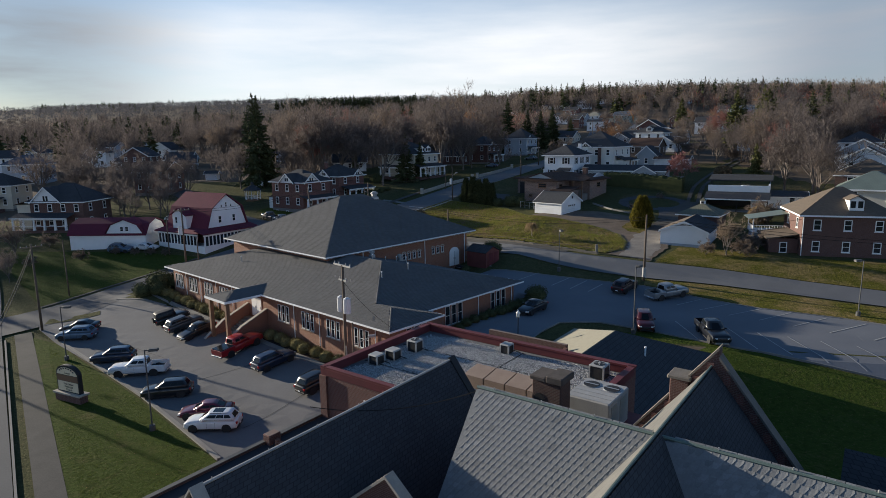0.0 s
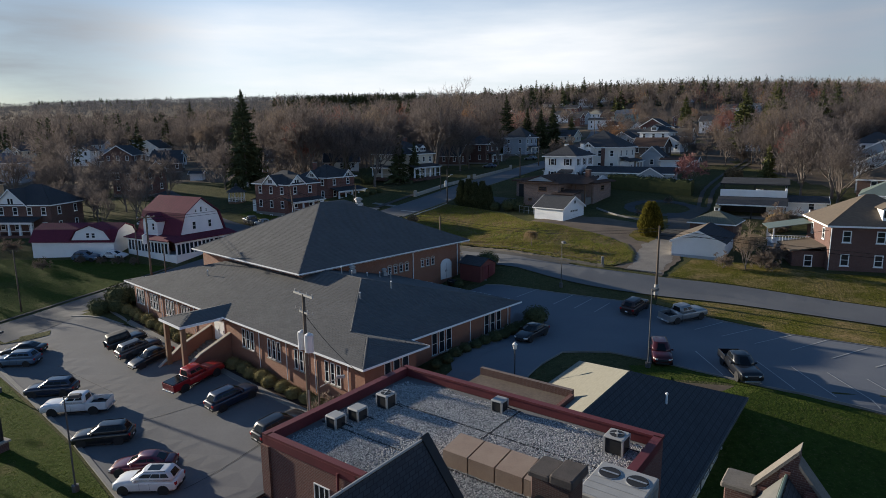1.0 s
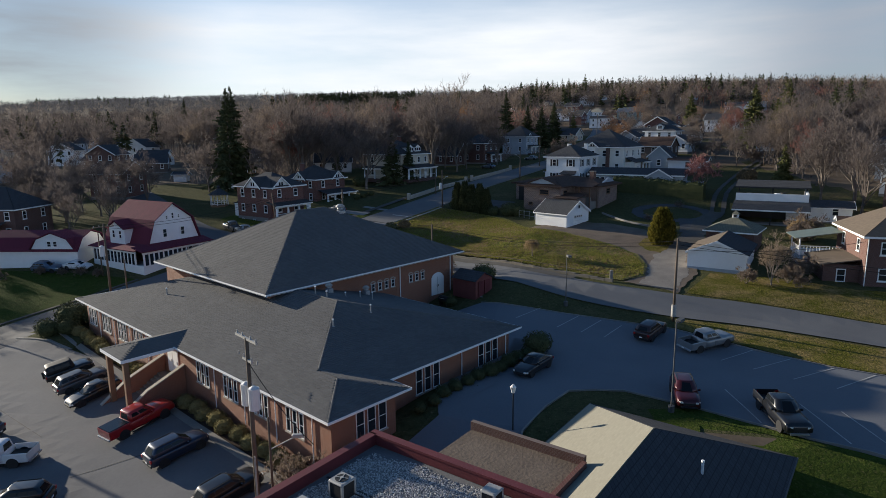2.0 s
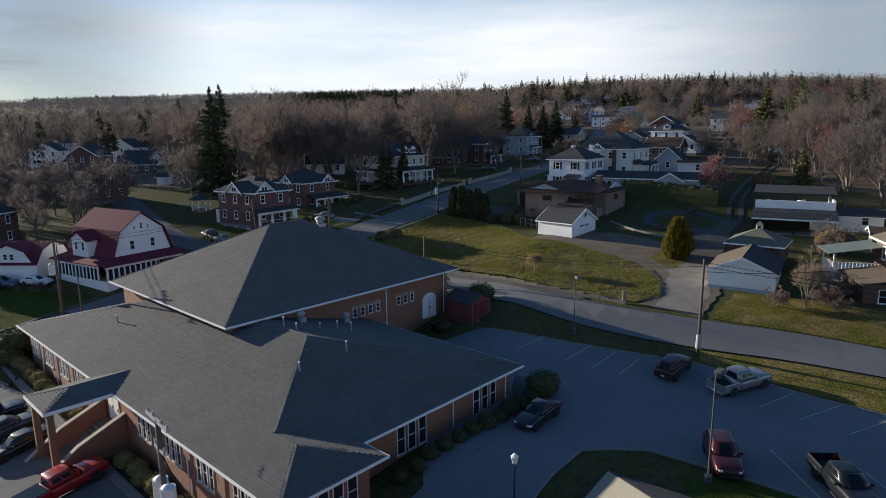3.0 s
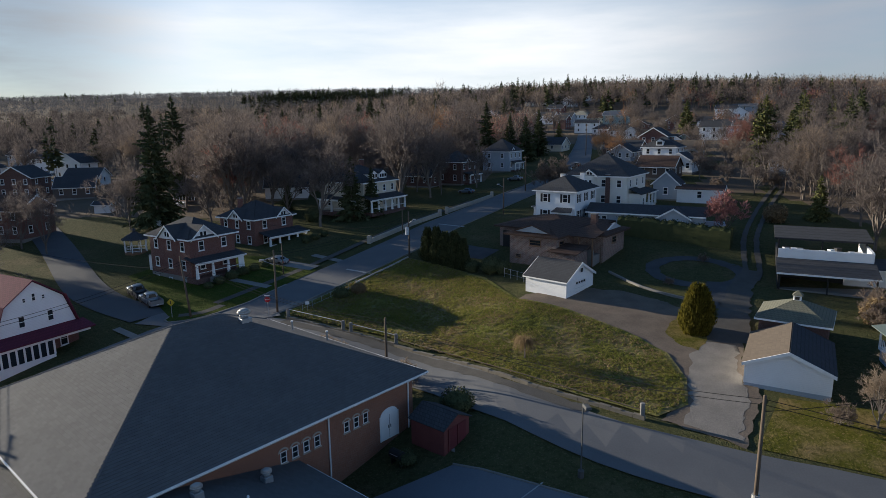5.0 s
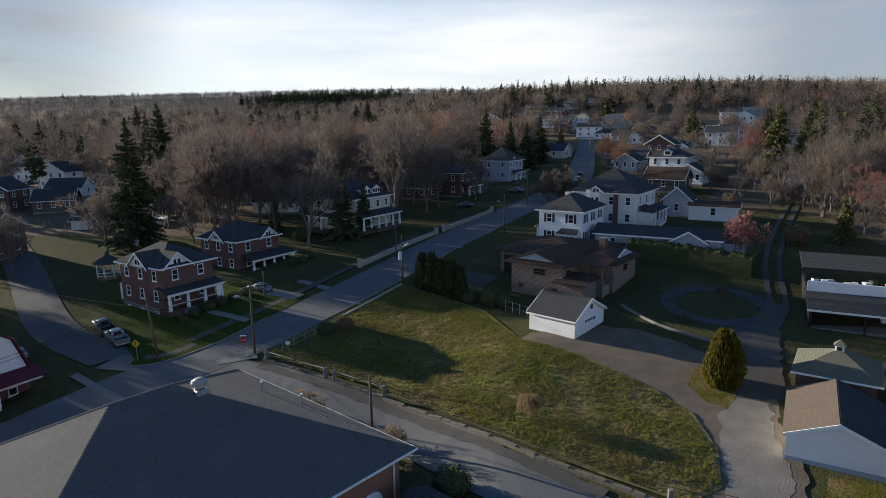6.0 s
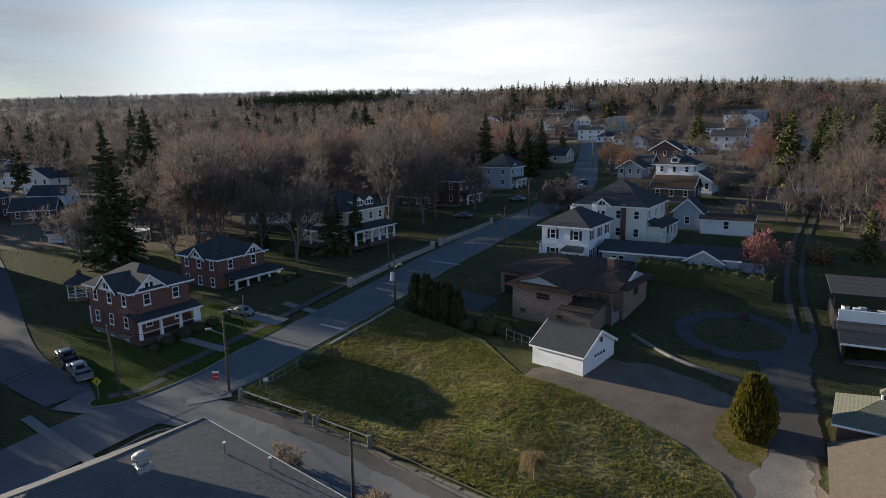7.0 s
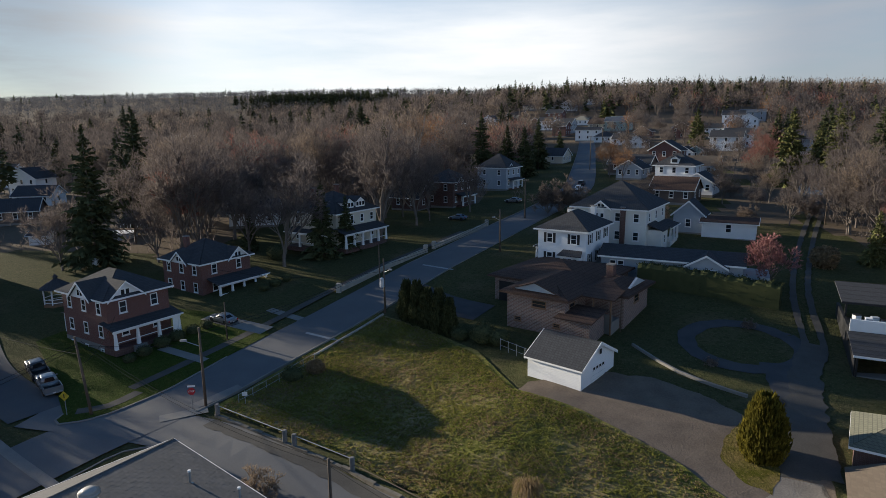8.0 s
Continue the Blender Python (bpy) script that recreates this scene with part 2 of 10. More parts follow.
SHINGLE_BLUE = material("blue_grey_shingle", (0.095, 0.115, 0.15), (0.075, 0.09, 0.12), 2.0, 0.06, 0.9, 0.3, kind="course", unit=(0.35, 0.3), mortar=(0.04, 0.05, 0.06))
ROOF_RIB = material("green_metal_roof", (0.19, 0.23, 0.20), (0.15, 0.18, 0.16), 1.5, 0.1, 0.5, 0.3, 0.3, kind="rib", unit=(1, 0.4))
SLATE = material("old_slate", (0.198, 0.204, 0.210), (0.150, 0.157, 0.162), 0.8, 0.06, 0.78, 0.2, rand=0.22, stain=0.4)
WHITE = material("white_paint", (0.84, 0.84, 0.83), (0.77, 0.77, 0.76), 1.5, 0.1, 0.6, 0.06, stain=0.1)
SIDING = material("white_siding", (0.83, 0.84, 0.85), (0.77, 0.78, 0.79), 2.0, 0.1, 0.65, 0.35, kind="board", unit=(1, 0.16), stain=0.1)
SIDING_GREY = material("grey_siding", (0.38, 0.42, 0.47), (0.33, 0.37, 0.42), 2.0, 0.1, 0.65, 0.35, kind="board", unit=(1, 0.16), stain=0.1)
SIDING_TAN = material("cream_siding", (0.62, 0.57, 0.46), (0.56, 0.51, 0.42), 2.0, 0.1, 0.65, 0.35, kind="board", unit=(1, 0.16), stain=0.1)
SIDING_CREAM = material("pale_cream_siding", (0.76, 0.74, 0.68), (0.70, 0.68, 0.63), 2.0, 0.1, 0.65, 0.35, kind="board", unit=(1, 0.16), stain=0.1)
SIDING_DK = material("brown_siding", (0.13, 0.10, 0.085), (0.10, 0.08, 0.07), 2.0, 0.1, 0.7, 0.35, kind="board", unit=(1, 0.16), stain=0.2)
RED_TRIM = material("maroon_paint", (0.135, 0.03, 0.036), (0.1, 0.026, 0.03), 1.0, 0.08, 0.6, 0.1)
RED_WOOD = material("red_shed_paint", (0.175, 0.058, 0.052), (0.13, 0.043, 0.04), 1.0, 0.08, 0.7, 0.2, kind="rib", unit=(1, 0.25))
GREY_METAL = material("galvanised_steel", (0.45, 0.46, 0.47), (0.36, 0.37, 0.38), 0.5, 0.05, 0.45, 0.05, 0.6)
WIRE = material("wire_sheath", (0.02, 0.02, 0.02), (0.015, 0.015, 0.015), 1.0, 0.2, 1.0, 0.0)
LAMP_GREY = material("grey_lamp_paint", (0.1, 0.1, 0.1), (0.075, 0.075, 0.075), 0.6, 0.05, 0.6, 0.05, 0.1)
PALE_METAL = material("pale_painted_steel", (0.38, 0.375, 0.36), (0.31, 0.305, 0.29), 0.6, 0.05, 0.55, 0.05, 0.1)
CAN_GREY = material("pale_enamel", (0.62, 0.63, 0.64), (0.52, 0.53, 0.54), 0.6, 0.05, 0.5, 0.05)
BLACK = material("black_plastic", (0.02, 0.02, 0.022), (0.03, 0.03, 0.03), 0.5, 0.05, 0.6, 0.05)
RUBBER = material("tyre_rubber", (0.018, 0.018, 0.018), (0.03, 0.03, 0.03), 0.3, 0.04, 0.85, 0.1)
RIM = material("alloy_rim", (0.45, 0.46, 0.48), (0.35, 0.36, 0.38), 0.3, 0.04, 0.35, 0.0, 0.8)
POLE_WOOD = material("weathered_pole", (0.14, 0.105, 0.075), (0.09, 0.07, 0.055), 0.6, 0.04, 0.9, 0.4)
TIMBER = material("brown_timber", (0.22, 0.13, 0.075), (0.16, 0.10, 0.06), 0.6, 0.04, 0.8, 0.3)
BARK = material("bark", (0.160, 0.132, 0.112), (0.110, 0.092, 0.080), 0.5, 0.05, 0.95, 0.6)
BARK_GHOST = material("ghost_bark", (0.33, 0.30, 0.26), (0.22, 0.20, 0.17), 0.9, 0.06, 0.9, 0.4)
BARK_PALE = material("pale_bark", (0.185, 0.158, 0.134), (0.122, 0.105, 0.092), 0.6, 0.05, 0.95, 0.6)
TWIG = material("bare_twigs", (0.172, 0.146, 0.134), (0.122, 0.104, 0.098), 6.0, 0.3, 0.95, 0.0, rand=0.35)
TWIG_PALE = material("pale_twigs", (0.225, 0.180, 0.145), (0.165, 0.132, 0.108), 6.0, 0.3, 0.95, 0.0, rand=0.3)
TWIG_RED = material("budding_red_twigs", (0.235, 0.118, 0.098), (0.185, 0.098, 0.085), 5.0, 0.3, 0.95, 0.0, rand=0.3)
BUD = material("pink_buds", (0.285, 0.140, 0.130), (0.215, 0.108, 0.104), 1.5, 0.3, 0.95, 0.0, rand=0.3)
TWIG_RUST = material("rusty_twigs", (0.27, 0.155, 0.085), (0.20, 0.12, 0.07), 5.0, 0.3, 0.95, 0.0, rand=0.3)
# darker copy of the twigs, with the shade of the outer woods in it
TWIG_SHADE = material("shaded_twigs", (0.100, 0.087, 0.083), (0.072, 0.063, 0.062), 9.0, 0.3, 0.95, 0.0, rand=0.35)
# bluish grey: the haze over the farthest woods put into the twig colour
TWIG_HAZE = material("hazed_twigs", (0.098, 0.098, 0.108), (0.078, 0.079, 0.090), 60.0, 2.0, 0.95, 0.0, rand=0.2)
NEEDLE = material("spruce_needles", (0.062, 0.072, 0.036), (0.092, 0.098, 0.046), 1.2, 0.15, 0.9, 0.0, rand=0.4)
NEEDLE_LT = material("pine_needles", (0.099, 0.108, 0.042), (0.149, 0.138, 0.053), 1.2, 0.15, 0.9, 0.0, rand=0.35)
LEAF = material("clipped_yew", (0.200, 0.170, 0.075), (0.130, 0.115, 0.050), 0.6, 0.08, 0.9, 0.0, rand=0.4)
HEDGE_GREEN = material("hedge_green", (0.048, 0.056, 0.026), (0.072, 0.076, 0.034), 1.0, 0.1, 0.9, 0.0, rand=0.4)
LEAF_GOLD = material("golden_cypress", (0.125, 0.105, 0.016), (0.070, 0.068, 0.016), 1.2, 0.1, 0.9, 0.0, rand=0.45)
TWIG_TAN = material("tan_twigs", (0.30, 0.24, 0.18), (0.22, 0.175, 0.13), 2.5, 0.3, 0.95, 0.0, rand=0.3)
LAWN_BLADE = material("lawn_blades", (0.062, 0.092, 0.012), (0.090, 0.104, 0.018), 1.8, 0.3, 0.95, 0.0, rand=0.4)
TUFT = material("grass_blades", (0.172, 0.180, 0.042), (0.250, 0.226, 0.066), 2.5, 0.3, 0.95, 0.0, rand=0.35)
DRY = material("dry_grass_stems", (0.27, 0.20, 0.115), (0.19, 0.14, 0.085), 0.5, 0.1, 0.95, 0.0, rand=0.3)
MULCH = material("bark_mulch", (0.06, 0.045, 0.035), (0.045, 0.035, 0.03), 0.5, 0.05, 0.98, 0.6)
for dull in (GRASS, MOWN, FIELD, VERGE, LITTER, TUFT, DRY, LAWN_BLADE, TWIG, TWIG_SHADE, TWIG_HAZE, TWIG_PALE, TWIG_RED, TWIG_RUST, TWIG_TAN, NEEDLE, NEEDLE_LT, HEDGE_GREEN, LEAF, LEAF_GOLD, MULCH, GRAVEL_ROAD, LIT_GRAVEL):
    # loose, fibrous surfaces have hardly any gloss
    dull.node_tree.nodes["Principled BSDF"].inputs["Specular IOR Level"].default_value = 0.03
for dull in (ASPHALT_SHADE, LOT, LOT_BLUE, PAVING_OLD, CONCRETE, WALL_STONE, SHINGLE, SHINGLE_DK, SHINGLE_BR, SHINGLE_TAN, SHINGLE_PALE, SHINGLE_RED):
    dull.node_tree.nodes["Principled BSDF"].inputs["Specular IOR Level"].default_value = 0.12
for thin in (TUFT, DRY, LAWN_BLADE, TWIG, TWIG_SHADE, TWIG_HAZE, TWIG_PALE, TWIG_RED, TWIG_RUST, TWIG_TAN, LEAF_GOLD):
    # thin blades and round twigs pass the low sun on
    n_, l_ = thin.node_tree.nodes, thin.node_tree.links
    b_ = n_["Principled BSDF"]
    tr, mx = n_.new("ShaderNodeBsdfTranslucent"), n_.new("ShaderNodeMixShader")
    mx.inputs["Fac"].default_value = 0.4
    l_.new(b_.inputs["Base Color"].links[0].from_socket, tr.inputs["Color"])
    l_.new(b_.outputs["BSDF"], mx.inputs[1])
    l_.new(tr.outputs["BSDF"], mx.inputs[2])
    l_.new(mx.outputs["Shader"], n_["Material Output"].inputs["Surface"])
GLASS = window_glass("window_glass")
CAR_GLASS = window_glass("car_glass", (0.010, 0.012, 0.014))
CAR_GLASS.node_tree.nodes["Principled BSDF"].inputs["Specular IOR Level"].default_value = 0.25
CAR_GLASS.node_tree.nodes["Principled BSDF"].inputs["Roughness"].default_value = 0.12
PEBBLE = material("roof_pebbles", (0.46, 0.45, 0.435), (0.32, 0.315, 0.305), 0.4, 0.05, 0.9, 0.3, rand=0.5)
TAR = material("gravelled_felt", (0.17, 0.172, 0.178), (0.11, 0.114, 0.122), 1.6, 0.09, 0.9, 0.5, stain=0.5)
LAMP_LENS = material("lamp_lens", (0.75, 0.74, 0.70), (0.7, 0.69, 0.65), 0.3, 0.05, 0.3, 0.0)
TAIL = material("red_lens", (0.35, 0.02, 0.02), (0.3, 0.02, 0.02), 0.3, 0.05, 0.2, 0.0)
COPPER = material("green_copper", (0.13, 0.175, 0.155), (0.10, 0.14, 0.125), 0.5, 0.05, 0.6, 0.1)
SILL = material("limestone", (0.42, 0.38, 0.32), (0.32, 0.29, 0.25), 0.6, 0.05, 0.9, 0.25)


# ---- the lie of the land ----
RIGHT_Y = (-400, 43, 51, 56, 68, 76, 82, 90, 98, 107, 114, 125, 140, 155, 180, 250, 340, 400, 470, 540, 650, 800, 1500, 4000)
RIGHT_Z = (-2.5, -2.3, 0.1, 0.25, 0.35, 1.1, 2.2, 2.6, 3.05, 4.05, 4.45, 5.55, 7.5, 8.8, 11, 16.5, 19, 22, 30, 39, 49, 56, 84, 150)
LEFT_Y = (-400, 50, 62, 75, 90, 100, 110, 130, 150, 180, 300, 600, 900, 1500, 4000)
LEFT_Z = (-3.1, -3.05, -2.6, -1.0, 1.2, 2.3, 2.6, 4.6, 7.0, 8.8, 11.5, 25, 56, 112, 240)


def smooth(t):
    t = min(1.0, max(0.0, t))
    return t * t * (3 - 2 * t)


def land(x, y):
    """The height of the ground."""
    g = 0.8 * max(0.0, y - 105)
    s = smooth((x + 17 + 0.5 * g) / (14 + g))
    z = (1 - s) * float(np.interp(y, LEFT_Y, LEFT_Z)) + s * float(np.interp(y, RIGHT_Y, RIGHT_Z))
    if y > 300:
        # the wooded crown of the hill behind the town
        z += 13 * math.exp(-(((x + 60) / 200) ** 2) - ((y - 640) / 170) ** 2)
    if -70 < x < 5 and 20 < y < 90:
        # the front car park rises to the church wall
        a = 0.866 * (x + 10.93) - 0.5 * (y - 43.58)
        b = 0.5 * (x + 10.93) + 0.866 * (y - 43.58)
        if -12 < b < 22 and -56 < a < 4:
            z += 1.15 * smooth((b + 11.5) / 9.5) * (1 - smooth((b - 3) / 17)) * smooth((a + 55) / 11) * (1 - smooth((a + 2) / 5))
    return z


# ---- mesh helpers ----
class Shape:
    """Vertices and faces of one mesh, gathered piece by piece."""

    def __init__(self):
        self.v, self.f = [], []

    def add(self, verts, faces):
        k = len(self.v)
        self.v += [tuple(p) for p in verts]
        self.f += [tuple(i + k for i in q) for q in faces]
        return self

    def box(self, x0, x1, y0, y1, z0, z1):
        p = [(x, y, z) for z in (z0, z1) for x, y in ((x0, y0), (x1, y0), (x1, y1), (x0, y1))]
        return self.add(p, [(3, 2, 1, 0), (4, 5, 6, 7), (0, 1, 5, 4), (1, 2, 6, 5), (2, 3, 7, 6), (3, 0, 4, 7)])

    def soft_box(self, x0, x1, y0, y1, z0, z1, c=0.05):
        """A box with chamfered upright edges and top."""
        ring = lambda k, z: [(x0 + k + c, y0 + k, z), (x1 - k - c, y0 + k, z), (x1 - k, y0 + k + c, z), (x1 - k, y1 - k - c, z), (x1 - k - c, y1 - k, z), (x0 + k + c, y1 - k, z), (x0 + k, y1 - k - c, z), (x0 + k, y0 + k + c, z)]
        return self.loft([ring(0, z0), ring(0, z1 - c), ring(c, z1)])

    def poly(self, pts):
        return self.add(pts, [tuple(range(len(pts)))])

    def loft(self, rings, caps=True):
        n, k = len(rings[0]), len(self.v)
        for r in rings:
            self.v += [tuple(p) for p in r]
        for i in range(len(rings) - 1):
            for j in range(n):
                self.f.append((k + i * n + j, k + i * n + (j + 1) % n, k + (i + 1) * n + (j + 1) % n, k + (i + 1) * n + j))
        if caps:
            self.f.append(tuple(range(k + n - 1, k - 1, -1)))
            self.f.append(tuple(range(k + (len(rings) - 1) * n, k + len(rings) * n)))
        return self

    def tube(self, p, q, r0, r1=None, n=8, caps=True):
        p, q = Vector(p), Vector(q)
        r1 = r0 if r1 is None else r1
        d = (q - p).normalized()
        u = d.cross((0, 0, 1) if abs(d.z) < 0.9 else (1, 0, 0)).normalized()
        w = d.cross(u)
        ring = lambda c, r: [c + r * (math.cos(6.28318 * i / n) * u + math.sin(6.28318 * i / n) * w) for i in range(n)]
        return self.loft([ring(p, r0), ring(q, r1)], caps)

    def slab(self, pts, thick):
        """A flat panel with thickness: pts in order, raised along their normal."""
        p = [Vector(q) for q in pts]
        up = Vector((0, 0, 0))
        for i in range(1, len(p) - 1):
            up += (p[i] - p[0]).cross(p[i + 1] - p[0])
        up = up.normalized() * thick
        return self.loft([p, [q + up for q in p]])

    def blade(self, p, q, w, up=(0, 0, 1)):
        p, q = Vector(p), Vector(q)
        s = (q - p).cross(up)
        s = s.normalized() * w if s.length > 1e-6 else Vector((w, 0, 0))
        return self.add([p - s, p + s, q], [(0, 1, 2)])

    def merge(self, other, m=None):
        return self.add([m @ Vector(p) for p in other.v] if m else other.v, other.f)

    def mesh(self, name, mat, flat=True):
        me = bpy.data.meshes.new(name)
        me.from_pydata([tuple(p) for p in self.v], [], self.f)
        me.materials.append(mat)
        if not flat:
            me.polygons.foreach_set("use_smooth", [True] * len(me.polygons))
        me.update()
        return me


def part(name, shape, mat, parent, label="", at=None, flat=True):
    """One mesh object under a thing or a part."""
    data = shape if isinstance(shape, bpy.types.Mesh) else shape.mesh(name, mat, flat)
    ob = new(name, data)
    ob.parent = parent
    if at is not None:
        ob.matrix_basis = at
    if label:
        ob["label"] = label
    return ob


def thing(name, x, y, z=None, rz=0.0, label="", category="", group="", kind=""):
    """An empty at a thing's base, to parent its parts."""
    ob = new(name)
    ob.matrix_basis = pose(x, y, land(x, y) if z is None else z, 0, 0, rz)
    return tagged(ob, label, category, group, kind)


def solid(name, shape, mat, label="", category="", group="", kind="", flat=True, at=None):
    ob = new(name, shape.mesh(name, mat, flat))
    if at is not None:
        ob.matrix_basis = at
    return tagged(ob, label, category, group, kind)


def ragged_edge(outline, amount, step=0.6):
    """An outline cut into short steps that wander to either side, like worn ground."""
    out = []
    for i, (x, y) in enumerate(outline):
        a, b = Vector((x, y)), Vector(outline[(i + 1) % len(outline)])
        k = max(1, int((b - a).length / step))
        for j in range(k):
            p = a.lerp(b, j / k)
            w = Vector((noise.noise(Vector((p.x * 0.9, p.y * 0.9, 1.0))) + 0.6 * noise.noise(Vector((p.x * 2.7, p.y * 2.7, 2.0))), noise.noise(Vector((p.x * 0.9, p.y * 0.9, 6.0)))))
            out.append(tuple(p + w * amount))
    return out


def draped(name, outline, mat, off=0.04, cell=3.0, label="", category="", kind="structure", height=None, ragged=0.0):
    """A sheet that follows the ground inside an outline."""
    if ragged:
        outline = ragged_edge(outline, ragged)
    bm = bmesh.new()
    face = bm.faces.new([bm.verts.new((x, y, 0)) for x, y in outline])
    if face.normal.z < 0 or sum(outline[i - 1][0] * outline[i][1] - outline[i][0] * outline[i - 1][1] for i in range(len(outline))) < 0:
        face.normal_flip()
    bmesh.ops.triangulate(bm, faces=bm.faces[:])
    xs, ys = [p[0] for p in outline], [p[1] for p in outline]
    for axis, lo, hi in ((0, min(xs), max(xs)), (1, min(ys), max(ys))):
        k = lo + cell
        while k < hi:
            co, no = [0, 0, 0], [0, 0, 0]
            co[axis], no[axis] = k, 1
            bmesh.ops.bisect_plane(bm, geom=bm.verts[:] + bm.edges[:] + bm.faces[:], plane_co=co, plane_no=no)
            k += cell
    for v in bm.verts:
        v.co.z = (height or land)(v.co.x, v.co.y) + off
    me = bpy.data.meshes.new(name)
    bm.to_mesh(me)
    bm.free()
    me.materials.append(mat)
    ob = new(name, me)
    return tagged(ob, label, category, "", kind)


def along(points, step=2.0):
    """Points at even steps along a line that bends gently through the given ones."""
    out = []
    n = len(points)
    for i in range(n - 1):
        p0, p1, p2, p3 = (Vector(points[max(0, min(n - 1, j))]) for j in (i - 1, i, i + 1, i + 2))
        k = max(1, int((p2 - p1).length / step))
        for s in range(k):
            t = s / k
            out.append(0.5 * ((2 * p1) + (p2 - p0) * t + (2 * p0 - 5 * p1 + 4 * p2 - p3) * t * t + (3 * p1 - p0 - 3 * p2 + p3) * t**3))
    return out + [Vector(points[-1])]


def ribbon(name, points, width, mat, off=0.05, label="", category="", kind="structure", step=2.0, across=3, shift=0.0, ragged=0.0):
    """A road or strip along a line on the ground."""
    line = along([(x, y) for x, y in points], step)
    s = Shape()
    n = len(line)
    for i, p in enumerate(line):
        d = (line[min(n - 1, i + 1)] - line[max(0, i - 1)]).normalized()
        side = Vector((d.y, -d.x))
        for j in range(across + 1):
            q = p + side * (shift + width * (j / across - 0.5))
            if ragged:
                q += side * ragged * (noise.noise(Vector((q.x * 0.8, q.y * 0.8, 3.0))) + 0.5 * noise.noise(Vector((q.x * 2.6, q.y * 2.6, 7.0))))
            s.v.append((q.x, q.y, land(q.x, q.y) + off))
    for i in range(n - 1):
        for j in range(across):
            a = i * (across + 1) + j
            s.f.append((a, a + 1, a + across + 2, a + across + 1))
    return solid(name, s, mat, label, category, "", kind)


def kerb(name, points, mat, w=0.16, h=0.13, step=2.0, label="", category="kerb", shift=0.0, base=0.03, curve=True):
    """A raised strip with real sides along a line."""
    line = along(points, step) if curve else along_straight(points, step)
    s = Shape()
    n = len(line)
    rings = []
    for i, p in enumerate(line):
        d = (line[min(n - 1, i + 1)] - line[max(0, i - 1)]).normalized()
        side = Vector((d.y, -d.x))
        a, b = p + side * (shift - w / 2), p + side * (shift + w / 2)
        z = land(p.x, p.y) + base
        rings.append([(a.x, a.y, z - 0.2), (a.x, a.y, z + h), (b.x, b.y, z + h), (b.x, b.y, z - 0.2)])
    s.loft(rings)
    return solid(name, s, mat, label, category, "", "structure")


def along_straight(points, step):
    out = []
    for i in range(len(points) - 1):
        p, q = Vector(points[i]), Vector(points[i + 1])
        k = max(1, int((q - p).length / step))
        out += [p.lerp(q, s / k) for s in range(k)]
    return out + [Vector(points[-1])]

# ---- ground ----
def spread(lo, hi, step, far):
    """Even steps between lo and hi, then ever longer ones out to far."""
    mid = list(np.arange(lo, hi + step, step))
    out, k = [], step
    p = mid[-1]
    while p < far:
        k *= 1.25
        p += k
        out.append(p)
    back, k, p = [], step, lo
    while p > -far:
        k *= 1.25
        p -= k
        back.append(p)
    return back[::-1] + mid + out


def wooded(x, y):
    """Above zero where leaf litter under trees takes the place of grass."""
    if y > 330 or abs(x) > 260:
        return 1.0
    left = min(-62 - x, y - 150) / 20
    behind = min(-18 - x + (y - 205) * 0.1, y - 205) / 20
    west = min(-112 - x, y - 95) / 20
    right = min(x - 44 - max(0, 165 - y) * 0.4, y - 142) / 20
    gardens = min(min(x - 10, y - 172) / 20, 0.32) * (0.6 + noise.noise(Vector((x * 0.05, y * 0.05, 8.0))))
    return max(left, behind, west, right, gardens)


def ground():
    xs, ys = spread(-110, 70, 2.0, 3200), spread(-6, 230, 2.0, 3200)
    s = Shape()
    for y in ys:
        for x in xs:
            s.v.append((x, y, land(x, y)))
    n = len(xs)
    for j in range(len(ys) - 1):
        for i in range(n - 1):
            a = j * n + i
            s.f.append((a, a + 1, a + n + 1, a + n))
    g = solid("ground", s, GRASS, "patchy spring grass with dry brown areas over rolling ground", "ground", "", "structure", flat=False)
    g.data.materials.append(LITTER)
    for f in g.data.polygons:
        x, y = f.center.x, f.center.y
        if wooded(x, y) > 0.12 * noise.noise(Vector((x * 0.07, y * 0.07, 5.0))) + 0.15:
            f.material_index = 1
    return g


ground()

BACK_ROAD = ((60, 62.5), (35, 71.6), (21.4, 76.2), (13.9, 77.8), (4.5, 80.8), (-4, 86), (-10.8, 91.2), (-22, 97), (-33.2, 101.6), (-50, 103), (-66, 111.5), (-92, 134), (-130, 165))
STREET = ((-84, 14), (-66, 48), (-60, 60), (-53, 77), (-43.5, 97), (-38.5, 106.8), (-26.3, 137.2), (-14.1, 167.5), (-4.5, 192), (3.2, 216), (6.2, 241), (9.2, 293), (12.2, 345), (14, 385), (15.5, 440))
FRONT_STREET = ((-130, 104), (-86, 66.6), (-63.8, 46.6), (-34, 20.2), (-8, -3), (60, -63), (150, -142))
ribbon("road", BACK_ROAD[:10], 5.6, ASPHALT, 0.11, "worn grey asphalt back road", "road")
# lane, side street and front street carry shade in their asphalt colour
ribbon("road", BACK_ROAD[9:], 5.4, ASPHALT_SHADE, 0.112, "asphalt lane between the houses, darkened for shade", "road")
ribbon("road", STREET[:4], 7.8, ASPHALT_SHADE, 0.125, "asphalt side street, darkened for shade", "road")
ribbon("road", STREET[3:], 7.8, ASPHALT, 0.125, "asphalt street climbing the hill", "road")
ribbon("road", FRONT_STREET, 11.5, ASPHALT_SHADE, 0.14, "asphalt street with a white edge line", "road")
